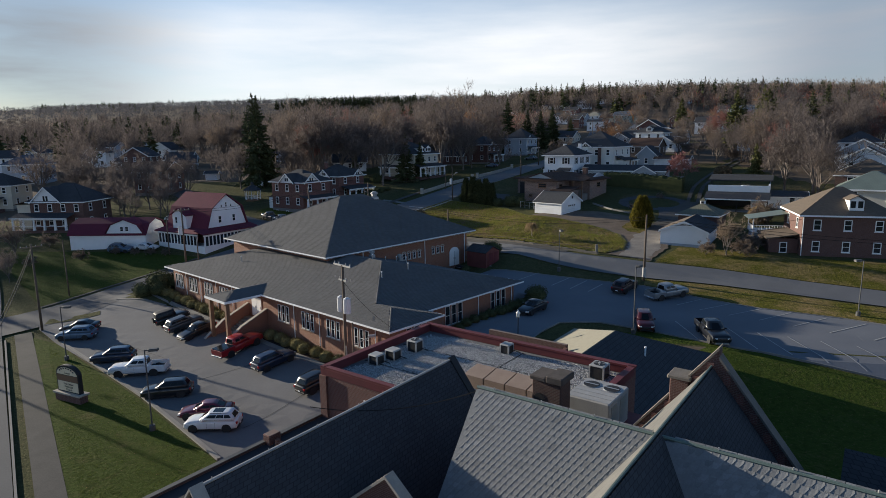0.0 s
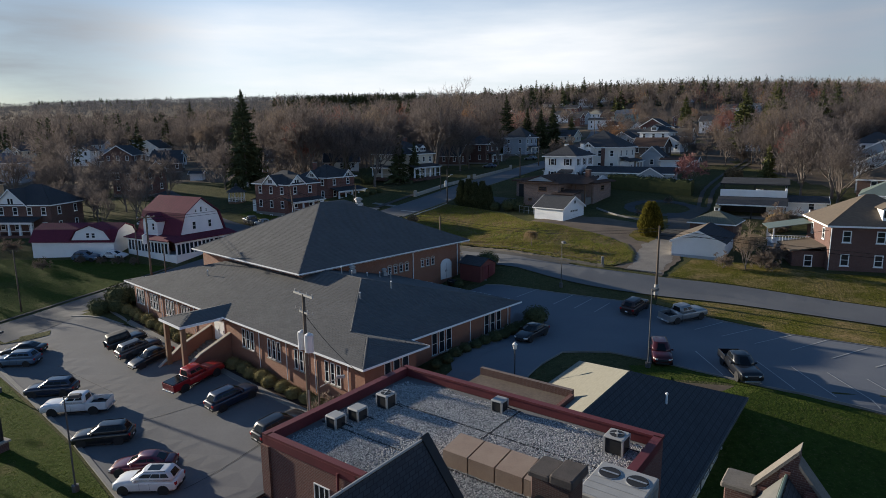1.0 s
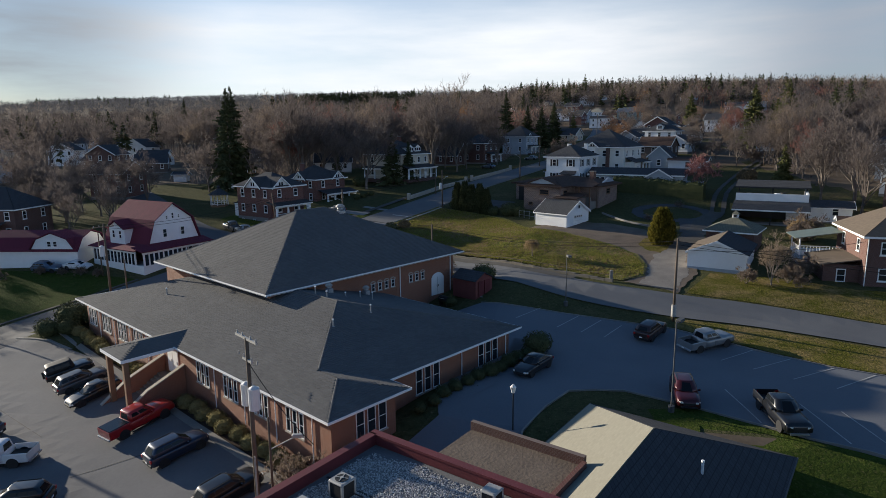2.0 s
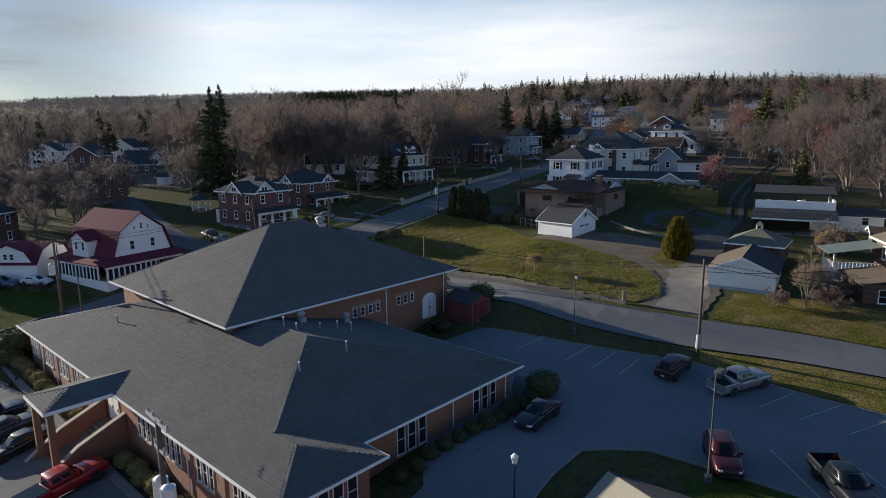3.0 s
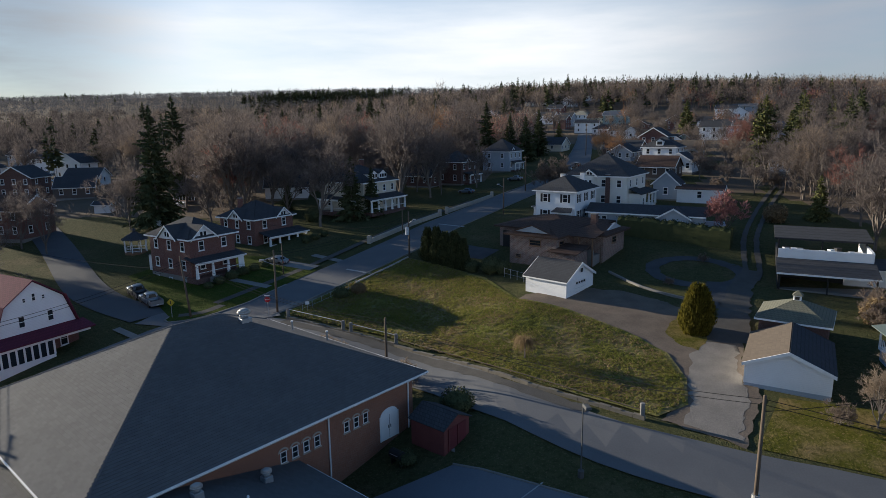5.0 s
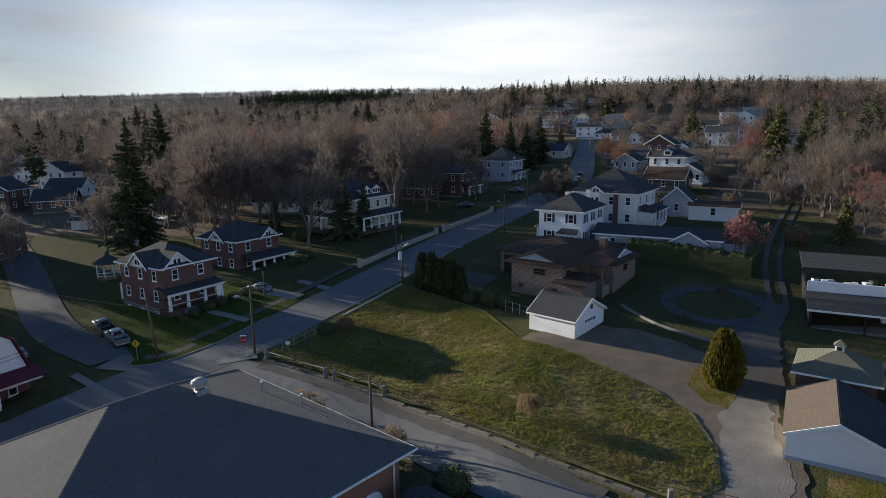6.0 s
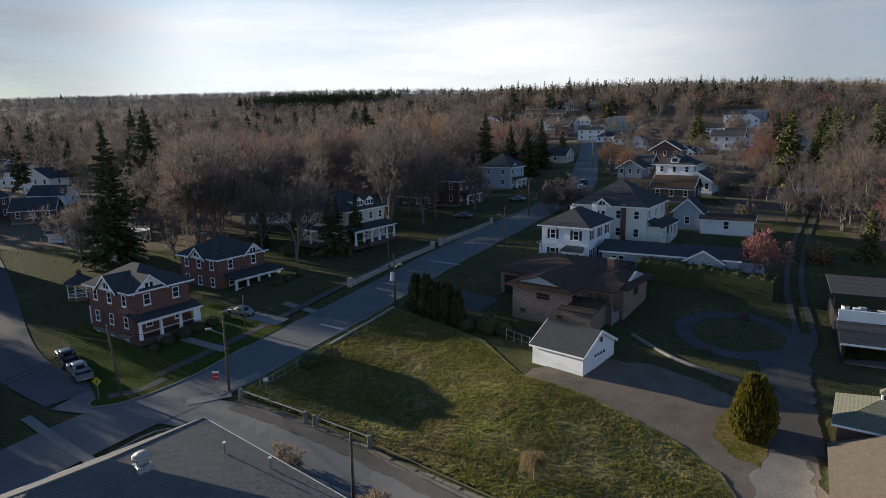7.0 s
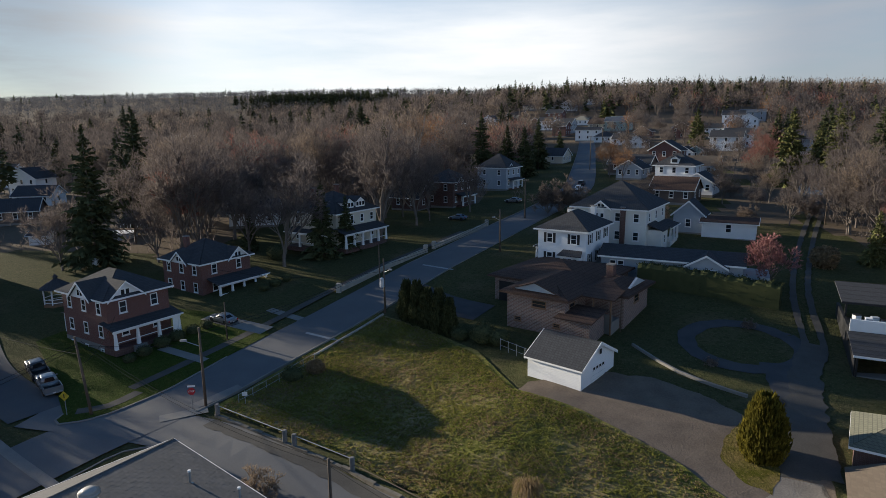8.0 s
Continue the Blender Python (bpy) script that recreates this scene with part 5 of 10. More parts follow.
            m = Matrix.Translation(p0 + nv * r.uniform(0.0, 0.005)) @ m @ Matrix.Rotation(r.uniform(-0.03, 0.03), 4, "Z")
            if not (abs(p0.x) < h3 - 0.1 and p0.z < zr3 - abs(p0.x) * p):
                if single < 300 and p0.x < -1.0 and p0.z > 5.6 and r.random() < 0.8:
                    part("slate", one, SLATE, c, "", m)
                    single += 1
                else:
                    rest.add([m @ Vector(k) for k in slate_piece()[0]], slate_piece()[1])
            x += 0.24
    tagged(part("slates", rest, SLATE, c, "diagonal-cut grey slates"), kind="stuff")
    s = Shape()
    s.merge(tabs(decks["tower_left"], 0.26, 0.2, 0.02))
    tagged(part("slates", s, SLATE_OLD, c), kind="stuff")
    # stone-coped gable with a stepped edge and a brick pier
    g = 7.2
    for sgn in (-1, 1):
        up = 0.8 if sgn < 0 else 0.35
        a0, a1 = (0.3, zr3 + up), (sgn * (h3 + 0.5) + 0.3, zr3 + up - (h3 + 0.5) * 1.28)
        side = Shape().loft([[(x, g, z - 2.4), (x, g + 0.45, z - 2.4), (x, g + 0.45, z), (x, g, z)] for x, z in (a0, a1)])
        part("gable_wall", side, BRICK_DARK, c)
        part("coping", Shape().loft([[(x, g - 0.08, z + 0.002), (x, g + 0.55, z + 0.002), (x, g + 0.55, z + 0.14), (x, g - 0.08, z + 0.14)] for x, z in (a0, a1)]), OLD_STONE, c, "worn limestone coping")
        for k in range(7):
            t = (k + 0.6) / 8
            x, z = a0[0] + (a1[0] - a0[0]) * t, a0[1] + (a1[1] - a0[1]) * t
            part("brick_corbel", Shape().box(x - 0.14, x + 0.14, g - 0.07, g, z - 0.62, z - 0.2), BRICK_RED, c)
    part("pier", Shape().soft_box(-1.65, -0.85, g - 0.25, g + 0.65, 5.0, 8.35, 0.04), BRICK_DARK, c)
    part("pier_cap", Shape().soft_box(-1.75, -0.75, g - 0.35, g + 0.75, 8.352, 8.5, 0.04), OLD_STONE, c)
    part("gable", Shape().loft([[(-h3, y, e), (h3, y, e), (0, y, zr3 - 0.15)] for y in (6.9, 7.18)]), BRICK_DARK, c)
    # left gable end in brick with a light coping
    part("gable", Shape().loft([[(-12.3 - h1, y, 2.4), (-12.3 + h1, y, 2.4), (-12.3, y, zr1 - 0.15)] for y in (-9.7, -9.4)]), BRICK_RED, c, "brick gable end")
    part("gable", Shape().loft([[(-12.3 - h1, y, 2.4), (-12.3 + h1, y, 2.4), (-12.3, y, zr1 - 0.12)] for y in (5.0, 5.2)]), BRICK_RED, c)
    for sgn in (-1, 1):
        part("coping", Shape().loft([[(x, -9.85, z), (x, -9.35, z), (x, -9.35, z + 0.12), (x, -9.85, z + 0.12)] for x, z in ((-12.3, zr1 + 0.02), (-12.3 + sgn * h1, 2.55))]), SILL, c)
        part("coping", Shape().loft([[(x, 4.95, z), (x, 5.4, z), (x, 5.4, z + 0.16), (x, 4.95, z + 0.16)] for x, z in ((-12.3, zr1 + 0.02), (-12.3 + sgn * h1, 2.55))]), BLACK, c, "dark tarred coping")
    # low parapet strip beside it
    part("side_roof", Shape().box(-21.3, -12.3 - h1 + 0.2, -9.3, 4.1, -3.2, 2.3), FELT, c, "dark flat side roof")
    part("parapet", Shape().box(-21.55, -21.3, -9.3, 4.1, -3.2, 2.44), BRICK_DARK, c)
    part("parapet_cap", Shape().box(-21.57, -21.28, -9.3, 4.1, 2.443, 2.47), LAMP_GREY, c)
    part("chimney_stub", Shape().soft_box(-21.5, -20.9, -0.2, 0.6, 2.3, 2.85, 0.05), BRICK_RED, c)
    for k in range(3):
        part("clay_pot", Shape().tube((-20.6 + k * 0.4, 0.1 - 0.1 * k, 2.3), (-20.6 + k * 0.4, 0.1 - 0.1 * k, 2.65), 0.17, 0.14, 9), BRICK_TAN, c)
    # small coped gable on the near side
    for sgn in (-1, 1):
        part("coping", Shape().loft([[(x, -5.3, z), (x, -4.85, z), (x, -4.85, z + 0.14), (x, -5.3, z + 0.14)] for x, z in ((-7.7, 7.3), (-7.7 + sgn * 2.6, 7.3 - 2.6 * 0.85))]), SILL, c)
        part("gable_wall", Shape().loft([[(x, -5.2, 2), (x, -4.95, 2), (x, -4.95, z - 0.003), (x, -5.2, z - 0.003)] for x, z in ((-7.7, 7.3), (-7.7 + sgn * 2.6, 7.3 - 2.6 * 0.85))]), BRICK_DARK, c)
    # low porch roof on the right
    part("porch_roof", Shape().slab([(5, 6.2, 4.6), (12, 6.2, 4.6), (12, 8.0, 6.4), (5, 8.0, 6.4)], 0.12).slab([(12, 9.8, 4.6), (5, 9.8, 4.6), (5, 8.0, 6.4), (12, 8.0, 6.4)], 0.12), SHINGLE_DK, c)
    part("porch_wall", Shape().box(5.2, 11.8, 6.5, 9.5, -3, 4.7), BRICK_DARK, c)
    # chimney behind the ridge
    ch = thing("chimney", 3.45, 24.0, 1.6, -24, "dark brick chimney with arched flue openings", "chimney")
    part("shaft", Shape().soft_box(-0.75, 0.75, -0.55, 0.55, -0.5, 5.9, 0.04), BRICK_SOOT, ch)
    part("cap", Shape().soft_box(-0.85, 0.0, -0.65, 0.65, 5.9, 6.1, 0.05), SOOT, ch)
    part("cap", Shape().soft_box(0.02, 0.88, -0.68, 0.68, 5.9, 6.22, 0.05), SOOT, ch)
    part("band", Shape().box(-0.8, 0.8, -0.6, 0.6, 3.6, 3.85), SOOT, ch)
    part("flue_opening", Shape().loft([[(-0.35 + 0.28 * math.cos(a), y, 4.9 + 0.35 * math.sin(a)) for a in np.linspace(0, math.pi, 9)] + [(-0.63, y, 4.3), (-0.07, y, 4.3)] for y in (-0.565, -0.552)]), BLACK, ch)
    return c


def slate_piece():
    """One slate with its lower corner cut off; x along the course, y up the slope."""
    v = [(0, 0.0, 0.036), (0.12, -0.02, 0.040), (0.233, 0.155, 0.033), (0.233, 0.42, 0.002), (0, 0.42, 0.002), (0, 0.0, 0.0), (0.12, -0.02, 0.0), (0.233, 0.155, 0.0)]
    return v, [(0, 1, 2, 3, 4), (5, 6, 1, 0), (6, 7, 2, 1), (7, 3, 2), (5, 0, 4)]


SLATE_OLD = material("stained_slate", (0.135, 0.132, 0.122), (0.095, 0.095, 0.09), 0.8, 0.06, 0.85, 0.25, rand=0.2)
OLD_STONE = material("weathered_stone", (0.19, 0.17, 0.145), (0.11, 0.098, 0.085), 0.5, 0.06, 0.95, 0.4, stain=0.6)
BRICK_SOOT = material("sooty_brick", (0.10, 0.055, 0.045), (0.06, 0.04, 0.036), 0.8, 0.06, 0.9, 0.25, kind="brick", unit=(0.22, 0.075), mortar=(0.13, 0.11, 0.095))
SOOT = material("sooty_stone", (0.10, 0.085, 0.075), (0.06, 0.052, 0.048), 0.5, 0.06, 0.95, 0.4)
FELT = material("roofing_felt", (0.035, 0.037, 0.042), (0.05, 0.05, 0.055), 2.5, 0.1, 0.9, 0.1)
old_church()

# ---- houses and outbuildings ----
def lite(parent, x, z, w, h, at, axis, frame=None, shutters=False, far=False):
    """A plain sash for a house wall: a frame with a pane (and shutters)."""
    turn = {"y-": 0, "x+": 90, "y+": 180, "x-": -90}[axis]
    base = (x, at) if axis in ("y-", "y+") else (at, x)
    win = part("window", Shape().add(*frame_ring(w, h, 0.1, 0.06)), frame or WHITE, parent, "", pose(base[0], base[1], z, 0, 0, turn))
    if far:
        part("pane", Shape().box(-w / 2 + 0.09, w / 2 - 0.09, -0.015, 0.02, 0.09, h - 0.09), GLASS, win)
        return win
    part("pane", Shape().box(-w / 2 + 0.09, w / 2 - 0.09, -0.015, 0.02, 0.09, h / 2 - 0.03).box(-w / 2 + 0.09, w / 2 - 0.09, -0.015, 0.02, h / 2 + 0.03, h - 0.09), GLASS, win)
    part("glazing_bar", Shape().box(-w / 2 + 0.09, w / 2 - 0.09, -0.04, -0.0, h / 2 - 0.03, h / 2 + 0.03), frame or WHITE, win)
    part("sill", Shape().box(-w / 2 - 0.06, w / 2 + 0.06, -0.1, 0.0, -0.1, -0.002), frame or WHITE, win)
    if shutters:
        for s in (-1, 1):
            part("shutter", Shape().box(s * (w / 2 + 0.24) - 0.19, s * (w / 2 + 0.24) + 0.19, -0.05, 0.0, 0, h), BLACK, win)
    return win


def gable_roof(c, w, d, e, pitch, mat, wall, axis="x", over=0.4, trim=True):
    """Two slopes and two gable walls; axis: the way the ridge runs."""
    half, run = ((d / 2 + over), w / 2 + over) if axis == "x" else ((w / 2 + over), d / 2 + over)
    top = e + (half - over) * pitch
    low = e - over * pitch
    T = (lambda a, b, z: (a, b, z)) if axis == "x" else (lambda a, b, z: (-b, a, z))
    for s in (-1, 1):
        f = [T(-run, s * half, low), T(run, s * half, low), T(run, 0, top), T(-run, 0, top)]
        if s == 1:
            f = [f[1], f[0], f[3], f[2]]
        part("roof", Shape().slab(f, 0.12), mat, c)
        part("gutter", Shape().loft([[T(a, s * (half + 0.0), low - 0.1), T(a, s * (half + 0.1), low - 0.1), T(a, s * (half + 0.1), low + 0.05), T(a, s * half, low + 0.05)] for a in (-run, run)]), WHITE, c)
        g = run - over
        part("gable", Shape().loft([[T(s * g, -(half - over), e), T(s * g, half - over, e), T(s * g, 0, top - 0.02)], [T(s * (g - 0.2), -(half - over), e), T(s * (g - 0.2), half - over, e), T(s * (g - 0.2), 0, top - 0.02)]]), wall, c)
        if trim:
            for q in (-1, 1):
                part("bargeboard", Shape().loft([[T(s * run, b, z - 0.18), T(s * (run + 0.06), b, z - 0.18), T(s * (run + 0.06), b, z + 0.14), T(s * run, b, z + 0.14)] for b, z in ((q * half, low), (0, top))]), WHITE, c)
    return top


def hip_roof(c, w, d, e, pitch, mat, over=0.5):
    for f in hip_faces(-w / 2 - over, w / 2 + over, -d / 2 - over, d / 2 + over, e - 0.05, pitch):
        part("roof", Shape().slab(f, 0.12), mat, c)
    fascia(c, -w / 2 - over, w / 2 + over, -d / 2 - over, d / 2 + over, e + 0.02, h=0.2)
    part("soffit", Shape().box(-w / 2 - over, w / 2 + over, -d / 2 - over, d / 2 + over, e - 0.16, e - 0.1), WHITE, c)
    return e - 0.05 + (min(w, d) / 2 + over) * pitch


def cross_gable(c, x, w, e, at, depth, mat, face, turn=0, pitch=0.75, win=True):
    """A small gable rising out of a hipped roof, facing y- before it is turned."""
    g = part("cross_gable", Shape().loft([[(x - w / 2, at, e), (x + w / 2, at, e), (x, at, e + w / 2 * pitch)], [(x - w / 2, at + 0.15, e), (x + w / 2, at + 0.15, e), (x, at + 0.15, e + w / 2 * pitch)]]), face, c, "white boarded gable", pose(0, 0, 0, 0, 0, turn))
    o = 0.3
    for s in (-1, 1):
        f = [(x + s * (w / 2 + o), at - o, e - o * pitch), (x + s * (w / 2 + o), at + 0.6, e - o * pitch), (x, at + depth, e + w / 2 * pitch), (x, at - o, e + w / 2 * pitch)]
        part("gable_roof", Shape().slab(f if s == 1 else f[::-1], 0.1), mat, g)
        part("bargeboard", Shape().loft([[(xx, at - o - 0.06, z - 0.14), (xx, at - o, z - 0.14), (xx, at - o, z + 0.12), (xx, at - o - 0.06, z + 0.12)] for xx, z in ((x + s * (w / 2 + o), e - o * pitch), (x, e + w / 2 * pitch))]), WHITE, g)
    if win:
        for k in (-0.3, 0.3):
            part("gable_pane", Shape().box(x + k - 0.2, x + k + 0.2, at - 0.03, at - 0.005, e + 0.2, e + 0.2 + w * 0.16), GLASS, g)
    return g


def porch(c, x0, x1, at, depth, base, head, mat=None, posts=4, face=0, rail=True, post_mat=None, wall=None):
    """A roofed porch along a wall that faces y- before it is turned: floor, posts, lean-to roof, rails."""
    p = part("porch", Shape().box(x0, x1, at - depth, at, base - 0.8, base), wall or BRICK_DARK, c, "roofed porch", pose(0, 0, 0, 0, 0, face))
    part("porch_roof", Shape().slab([(x0 - 0.3, at - depth - 0.3, head), (x1 + 0.3, at - depth - 0.3, head), (x1 + 0.3, at, head + depth * 0.28), (x0 - 0.3, at, head + depth * 0.28)], 0.12), mat or SHINGLE_DK, p)
    part("porch_beam", Shape().box(x0 - 0.1, x1 + 0.1, at - depth - 0.05, at - depth + 0.15, head - 0.3, head + 0.0), WHITE, p)
    part("porch_gutter", Shape().box(x0 - 0.3, x1 + 0.3, at - depth - 0.4, at - depth - 0.3, head - 0.05, head + 0.12), WHITE, p)
    for k in range(posts):
        x = x0 + 0.15 + (x1 - x0 - 0.3) * k / max(1, posts - 1)
        part("porch_post", Shape().loft([[(x - q, at - depth + 0.02 - q + 0.05, z), (x + q, at - depth + 0.02 - q + 0.05, z), (x + q, at - depth + 0.07 + q, z), (x - q, at - depth + 0.07 + q, z)] for q, z in ((0.19, base + 0.01), (0.12, head - 0.3))]), post_mat or WHITE, p)
    if rail:
        part("porch_rail", Shape().box(x0, x1, at - depth + 0.03, at - depth + 0.09, base + 0.75, base + 0.83), WHITE, p)
    return p


def chimney_on(c, x, y, z0, z1, mat=None, s=0.35):
    q = part("chimney", Shape().soft_box(x - s, x + s, y - s, y + s, z0, z1, 0.03), mat or BRICK_RED, c)
    part("chimney_cap", Shape().soft_box(x - s - 0.07, x + s + 0.07, y - s - 0.07, y + s + 0.07, z1, z1 + 0.12, 0.03), CONCRETE, q)


def dormer(c, x, y, z, w, h, mat, face, turn=0, n=1):
    d = part("dormer", Shape().box(x - w / 2, x + w / 2, y, y + 2.2, z - 0.6, z + h), face, c, "white dormer", pose(0, 0, 0, 0, 0, turn))
    for s in (-1, 1):
        f = [(x + s * (w / 2 + 0.2), y - 0.25, z + h), (x + s * (w / 2 + 0.2), y + 2.4, z + h), (x, y + 2.4, z + h + w * 0.35), (x, y - 0.25, z + h + w * 0.35)]
        part("dormer_roof", Shape().slab(f if s == 1 else f[::-1], 0.08), mat, d)
    part("dormer_gable", Shape().loft([[(x - w / 2, yy, z + h), (x + w / 2, yy, z + h), (x, yy, z + h + w * 0.34)] for yy in (y, y + 0.1)]), face, d)
    for k in range(n):
        xx = x - w / 2 + w * (k + 0.5) / n
        part("dormer_pane", Shape().box(xx - w / n * 0.34, xx + w / n * 0.34, y - 0.03, y - 0.003, z + 0.1, z + h - 0.1), GLASS, d)


def house(name, x, y, rz, w, d, storeys, wall, roof_mat, label, roof="hip", pitch=0.55, z=None, base=0.5, sh=2.85, front=3, side=2, shutters=False, attic=None, windows=True, extra=None, gable=None, group="houses", kind_name="house", far=False):
    """A house about its centre; its front faces y- before it is turned."""
    c = thing(name, x, y, land(x, y) - 0.15 if z is None else z, rz, label, kind_name, group)
    e = base + storeys * sh
    part("wall", Shape().box(-w / 2, w / 2, -d / 2, d / 2, -1.6, e), wall, c)
    part("foundation", Shape().box(-w / 2 - 0.04, w / 2 + 0.04, -d / 2 - 0.04, d / 2 + 0.04, -1.6, base - 0.12), CONCRETE, c)
    if roof == "hip":
        top = hip_roof(c, w, d, e, pitch, roof_mat)
    else:
        top = gable_roof(c, w, d, e, pitch, roof_mat, gable or wall, "x" if roof == "gable_x" else "y")
    if windows:
        for s in range(storeys):
            zz = base + s * sh + 0.85
            for axis, n, span, at in (("y-", front, w, -d / 2), ("x+", side, d, w / 2), ("x-", side, d, -w / 2)):
                for k in range(n):
                    u = -span / 2 + span * (k + 0.5) / n
                    lite(c, u, zz, 0.95, 1.45, at, axis, shutters=shutters, far=far)
    if extra:
        extra(c, e, top)
    return c


def brick_one(c, e, top):
    cross_gable(c, -1.6, 4.2, e - 0.02, -5.0, 3.4, SHINGLE_DK, WHITE, pitch=0.85)
    cross_gable(c, 0.6, 4.2, e - 0.02, -4.6, 3.4, SHINGLE_DK, WHITE, turn=-90, pitch=0.85)
    porch(c, -4.3, 4.2, -4.1, 2.4, 0.5, 2.75, posts=4)
    part("porch_screen", Shape().box(3.2, 4.2, -6.5, -6.42, 0.5, 2.6), WHITE, c, "white porch screen panel")
    for k in range(8):
        part("step", Shape().box(-2.2, -0.6, -6.5 - 0.3 * (k + 1), -6.5 - 0.3 * k, -1.6, 0.45 - 0.17 * k), CONCRETE, c)
    part("back_room", Shape().box(-3.0, 1.5, 5.0, 7.2, -1, 2.6), WHITE, c)
    part("back_roof", Shape().slab([(1.7, 7.5, 2.55), (-3.2, 7.5, 2.55), (-3.2, 5.0, 3.2), (1.7, 5.0, 3.2)], 0.1), SHINGLE_DK, c)
    for y in (-3.2, 0.2, 3.4):
        lite(c, y, -0.55, 0.7, 0.6, -4.06, "x-")


def brick_two(c, e, top):
    cross_gable(c, 2.0, 3.6, e - 0.02, -4.9, 3.4, SHINGLE_DK, WHITE, pitch=0.85)
    cross_gable(c, 0.4, 3.6, e - 0.02, -5.1, 3.4, SHINGLE_DK, WHITE, turn=-90, pitch=0.85)
    porch(c, -3.4, 5.6, -4.55, 2.5, 0.5, 2.75, posts=5)
    part("porch_screen", Shape().box(5.5, 5.58, -7.0, -4.6, 0.5, 2.7), WHITE, c)
    chimney_on(c, -2, 1.8, e + 1, top + 0.5)


def turned(cx, cy, deg, dx, dy):
    a = radians(deg)
    return cx + dx * math.cos(a) - dy * math.sin(a), cy + dx * math.sin(a) + dy * math.cos(a)


# two brick foursquares; the front looks across the street
hx, hy = turned(-52.2, 116.0, 68, 4.0, 5.0)
house("brick_house", hx, hy, 68, 8.0, 9.7, 2, BRICK_RED, SHINGLE_DK, "red brick foursquare with white gables and a long porch", z=3.75, base=0.6, sh=2.8, front=2, side=3, extra=brick_one)
hx, hy = turned(-52.0, 135.3, 68, 4.5, 4.6)
house("brick_house", hx, hy, 68, 9.0, 9.2, 2, BRICK_RED, SHINGLE_DK, "dark red brick foursquare with slate-grey roof and porch", z=4.1, base=0.6, sh=2.65, front=2, side=3, extra=brick_two)


def yellow_extra(c, e, top):
    for x in (-1.5, 1.6):
        dormer(c, x, -5.2, e + 0.7, 2.4, 0.9, SHINGLE_DK, WHITE, 0, 3)
    porch(c, -6.2, 5.4, -5.6, 2.6, 0.6, 3.1, posts=6)
    porch(c, -4.0, 5.8, -6.0, 2.4, 0.6, 3.1, posts=4, face=-90)
    part("side_bay", Shape().box(-6.9, -5.6, -1.5, 1.5, -1, 6.0), SIDING_TAN, c)
    chimney_on(c, 2.8, 1.6, e + 1.5, top + 0.9)
    chimney_on(c, -2.5, 2.5, e + 1.5, top + 0.6)


hx, hy = turned(-39.0, 157.0, 68, 5.6, 5.6)
house("yellow_house", hx, hy, 68, 11.2, 11.2, 2, SIDING_TAN, SHINGLE_DK, "large cream foursquare with white dormers and deep porches", z=8.0, sh=3.0, front=4, side=3, extra=yellow_extra)


def small_porch(c, e, top):
    w = 3.0
    porch(c, -w, w, -4.0, 2.0, 0.5, 2.8, posts=3)
    cross_gable(c, -1.6, 2.8, e, -4.3, 3.2, SHINGLE_DK, WHITE)


house("brick_house", -27.5, 206, 68, 9, 8, 2, BRICK_DARK, SHINGLE_DK, "brown brick house with a gabled porch under bare trees", pitch=0.6, front=3, side=2, extra=small_porch)
house("brick_cottage", -35.5, 203, 68, 8, 8, 1, BRICK_DARK, SHINGLE_DK, "brown brick cottage with steep white-edged gables", roof="gable_y", pitch=1.0, front=2, side=2, gable=BRICK_DARK)
house("blue_house", -17.2, 231, 68, 9, 9, 2, SIDING_GREY, SHINGLE_DK, "blue-grey house with a white two-storey porch", pitch=0.75, front=3, side=2, extra=small_porch)


# white farmhouse with black shutters, its long grey wing, and the cream villa behind
def farmhouse_extra(c, e, top):
    part("bay", Shape().box(0.3, 3.2, -6.1, -5.0, -1, 2.6), WHITE, c, "white bay window")
    part("bay_roof", Shape().slab([(-0.1, -6.5, 2.6), (3.6, -6.5, 2.6), (3.2, -5.0, 3.2), (0.3, -5.0, 3.2)], 0.1), SHINGLE_DK, c)
    for x in (0.95, 1.75, 2.55):
        lite(c, x, 0.9, 0.65, 1.4, -6.1, "y-")
    porch(c, -2.0, 2.0, -3.8, 1.6, 0.4, 2.7, posts=2, face=-90, rail=False, wall=WHITE)
    chimney_on(c, -0.4, -0.8, e + 0.8, top + 0.35, WHITE)
    chimney_on(c, 1.6, 3.6, e + 0.8, top + 0.35, WHITE)


hx, hy = turned(-3.7, 146.8, -23, 3.7, 5.0)
house("farmhouse", hx, hy, -23, 7.4, 10.0, 2, SIDING, SHINGLE_DK, "white clapboard house with black shutters and hip roof", z=8.2, base=0.45, sh=2.85, front=2, side=3, shutters=True, extra=farmhouse_extra)


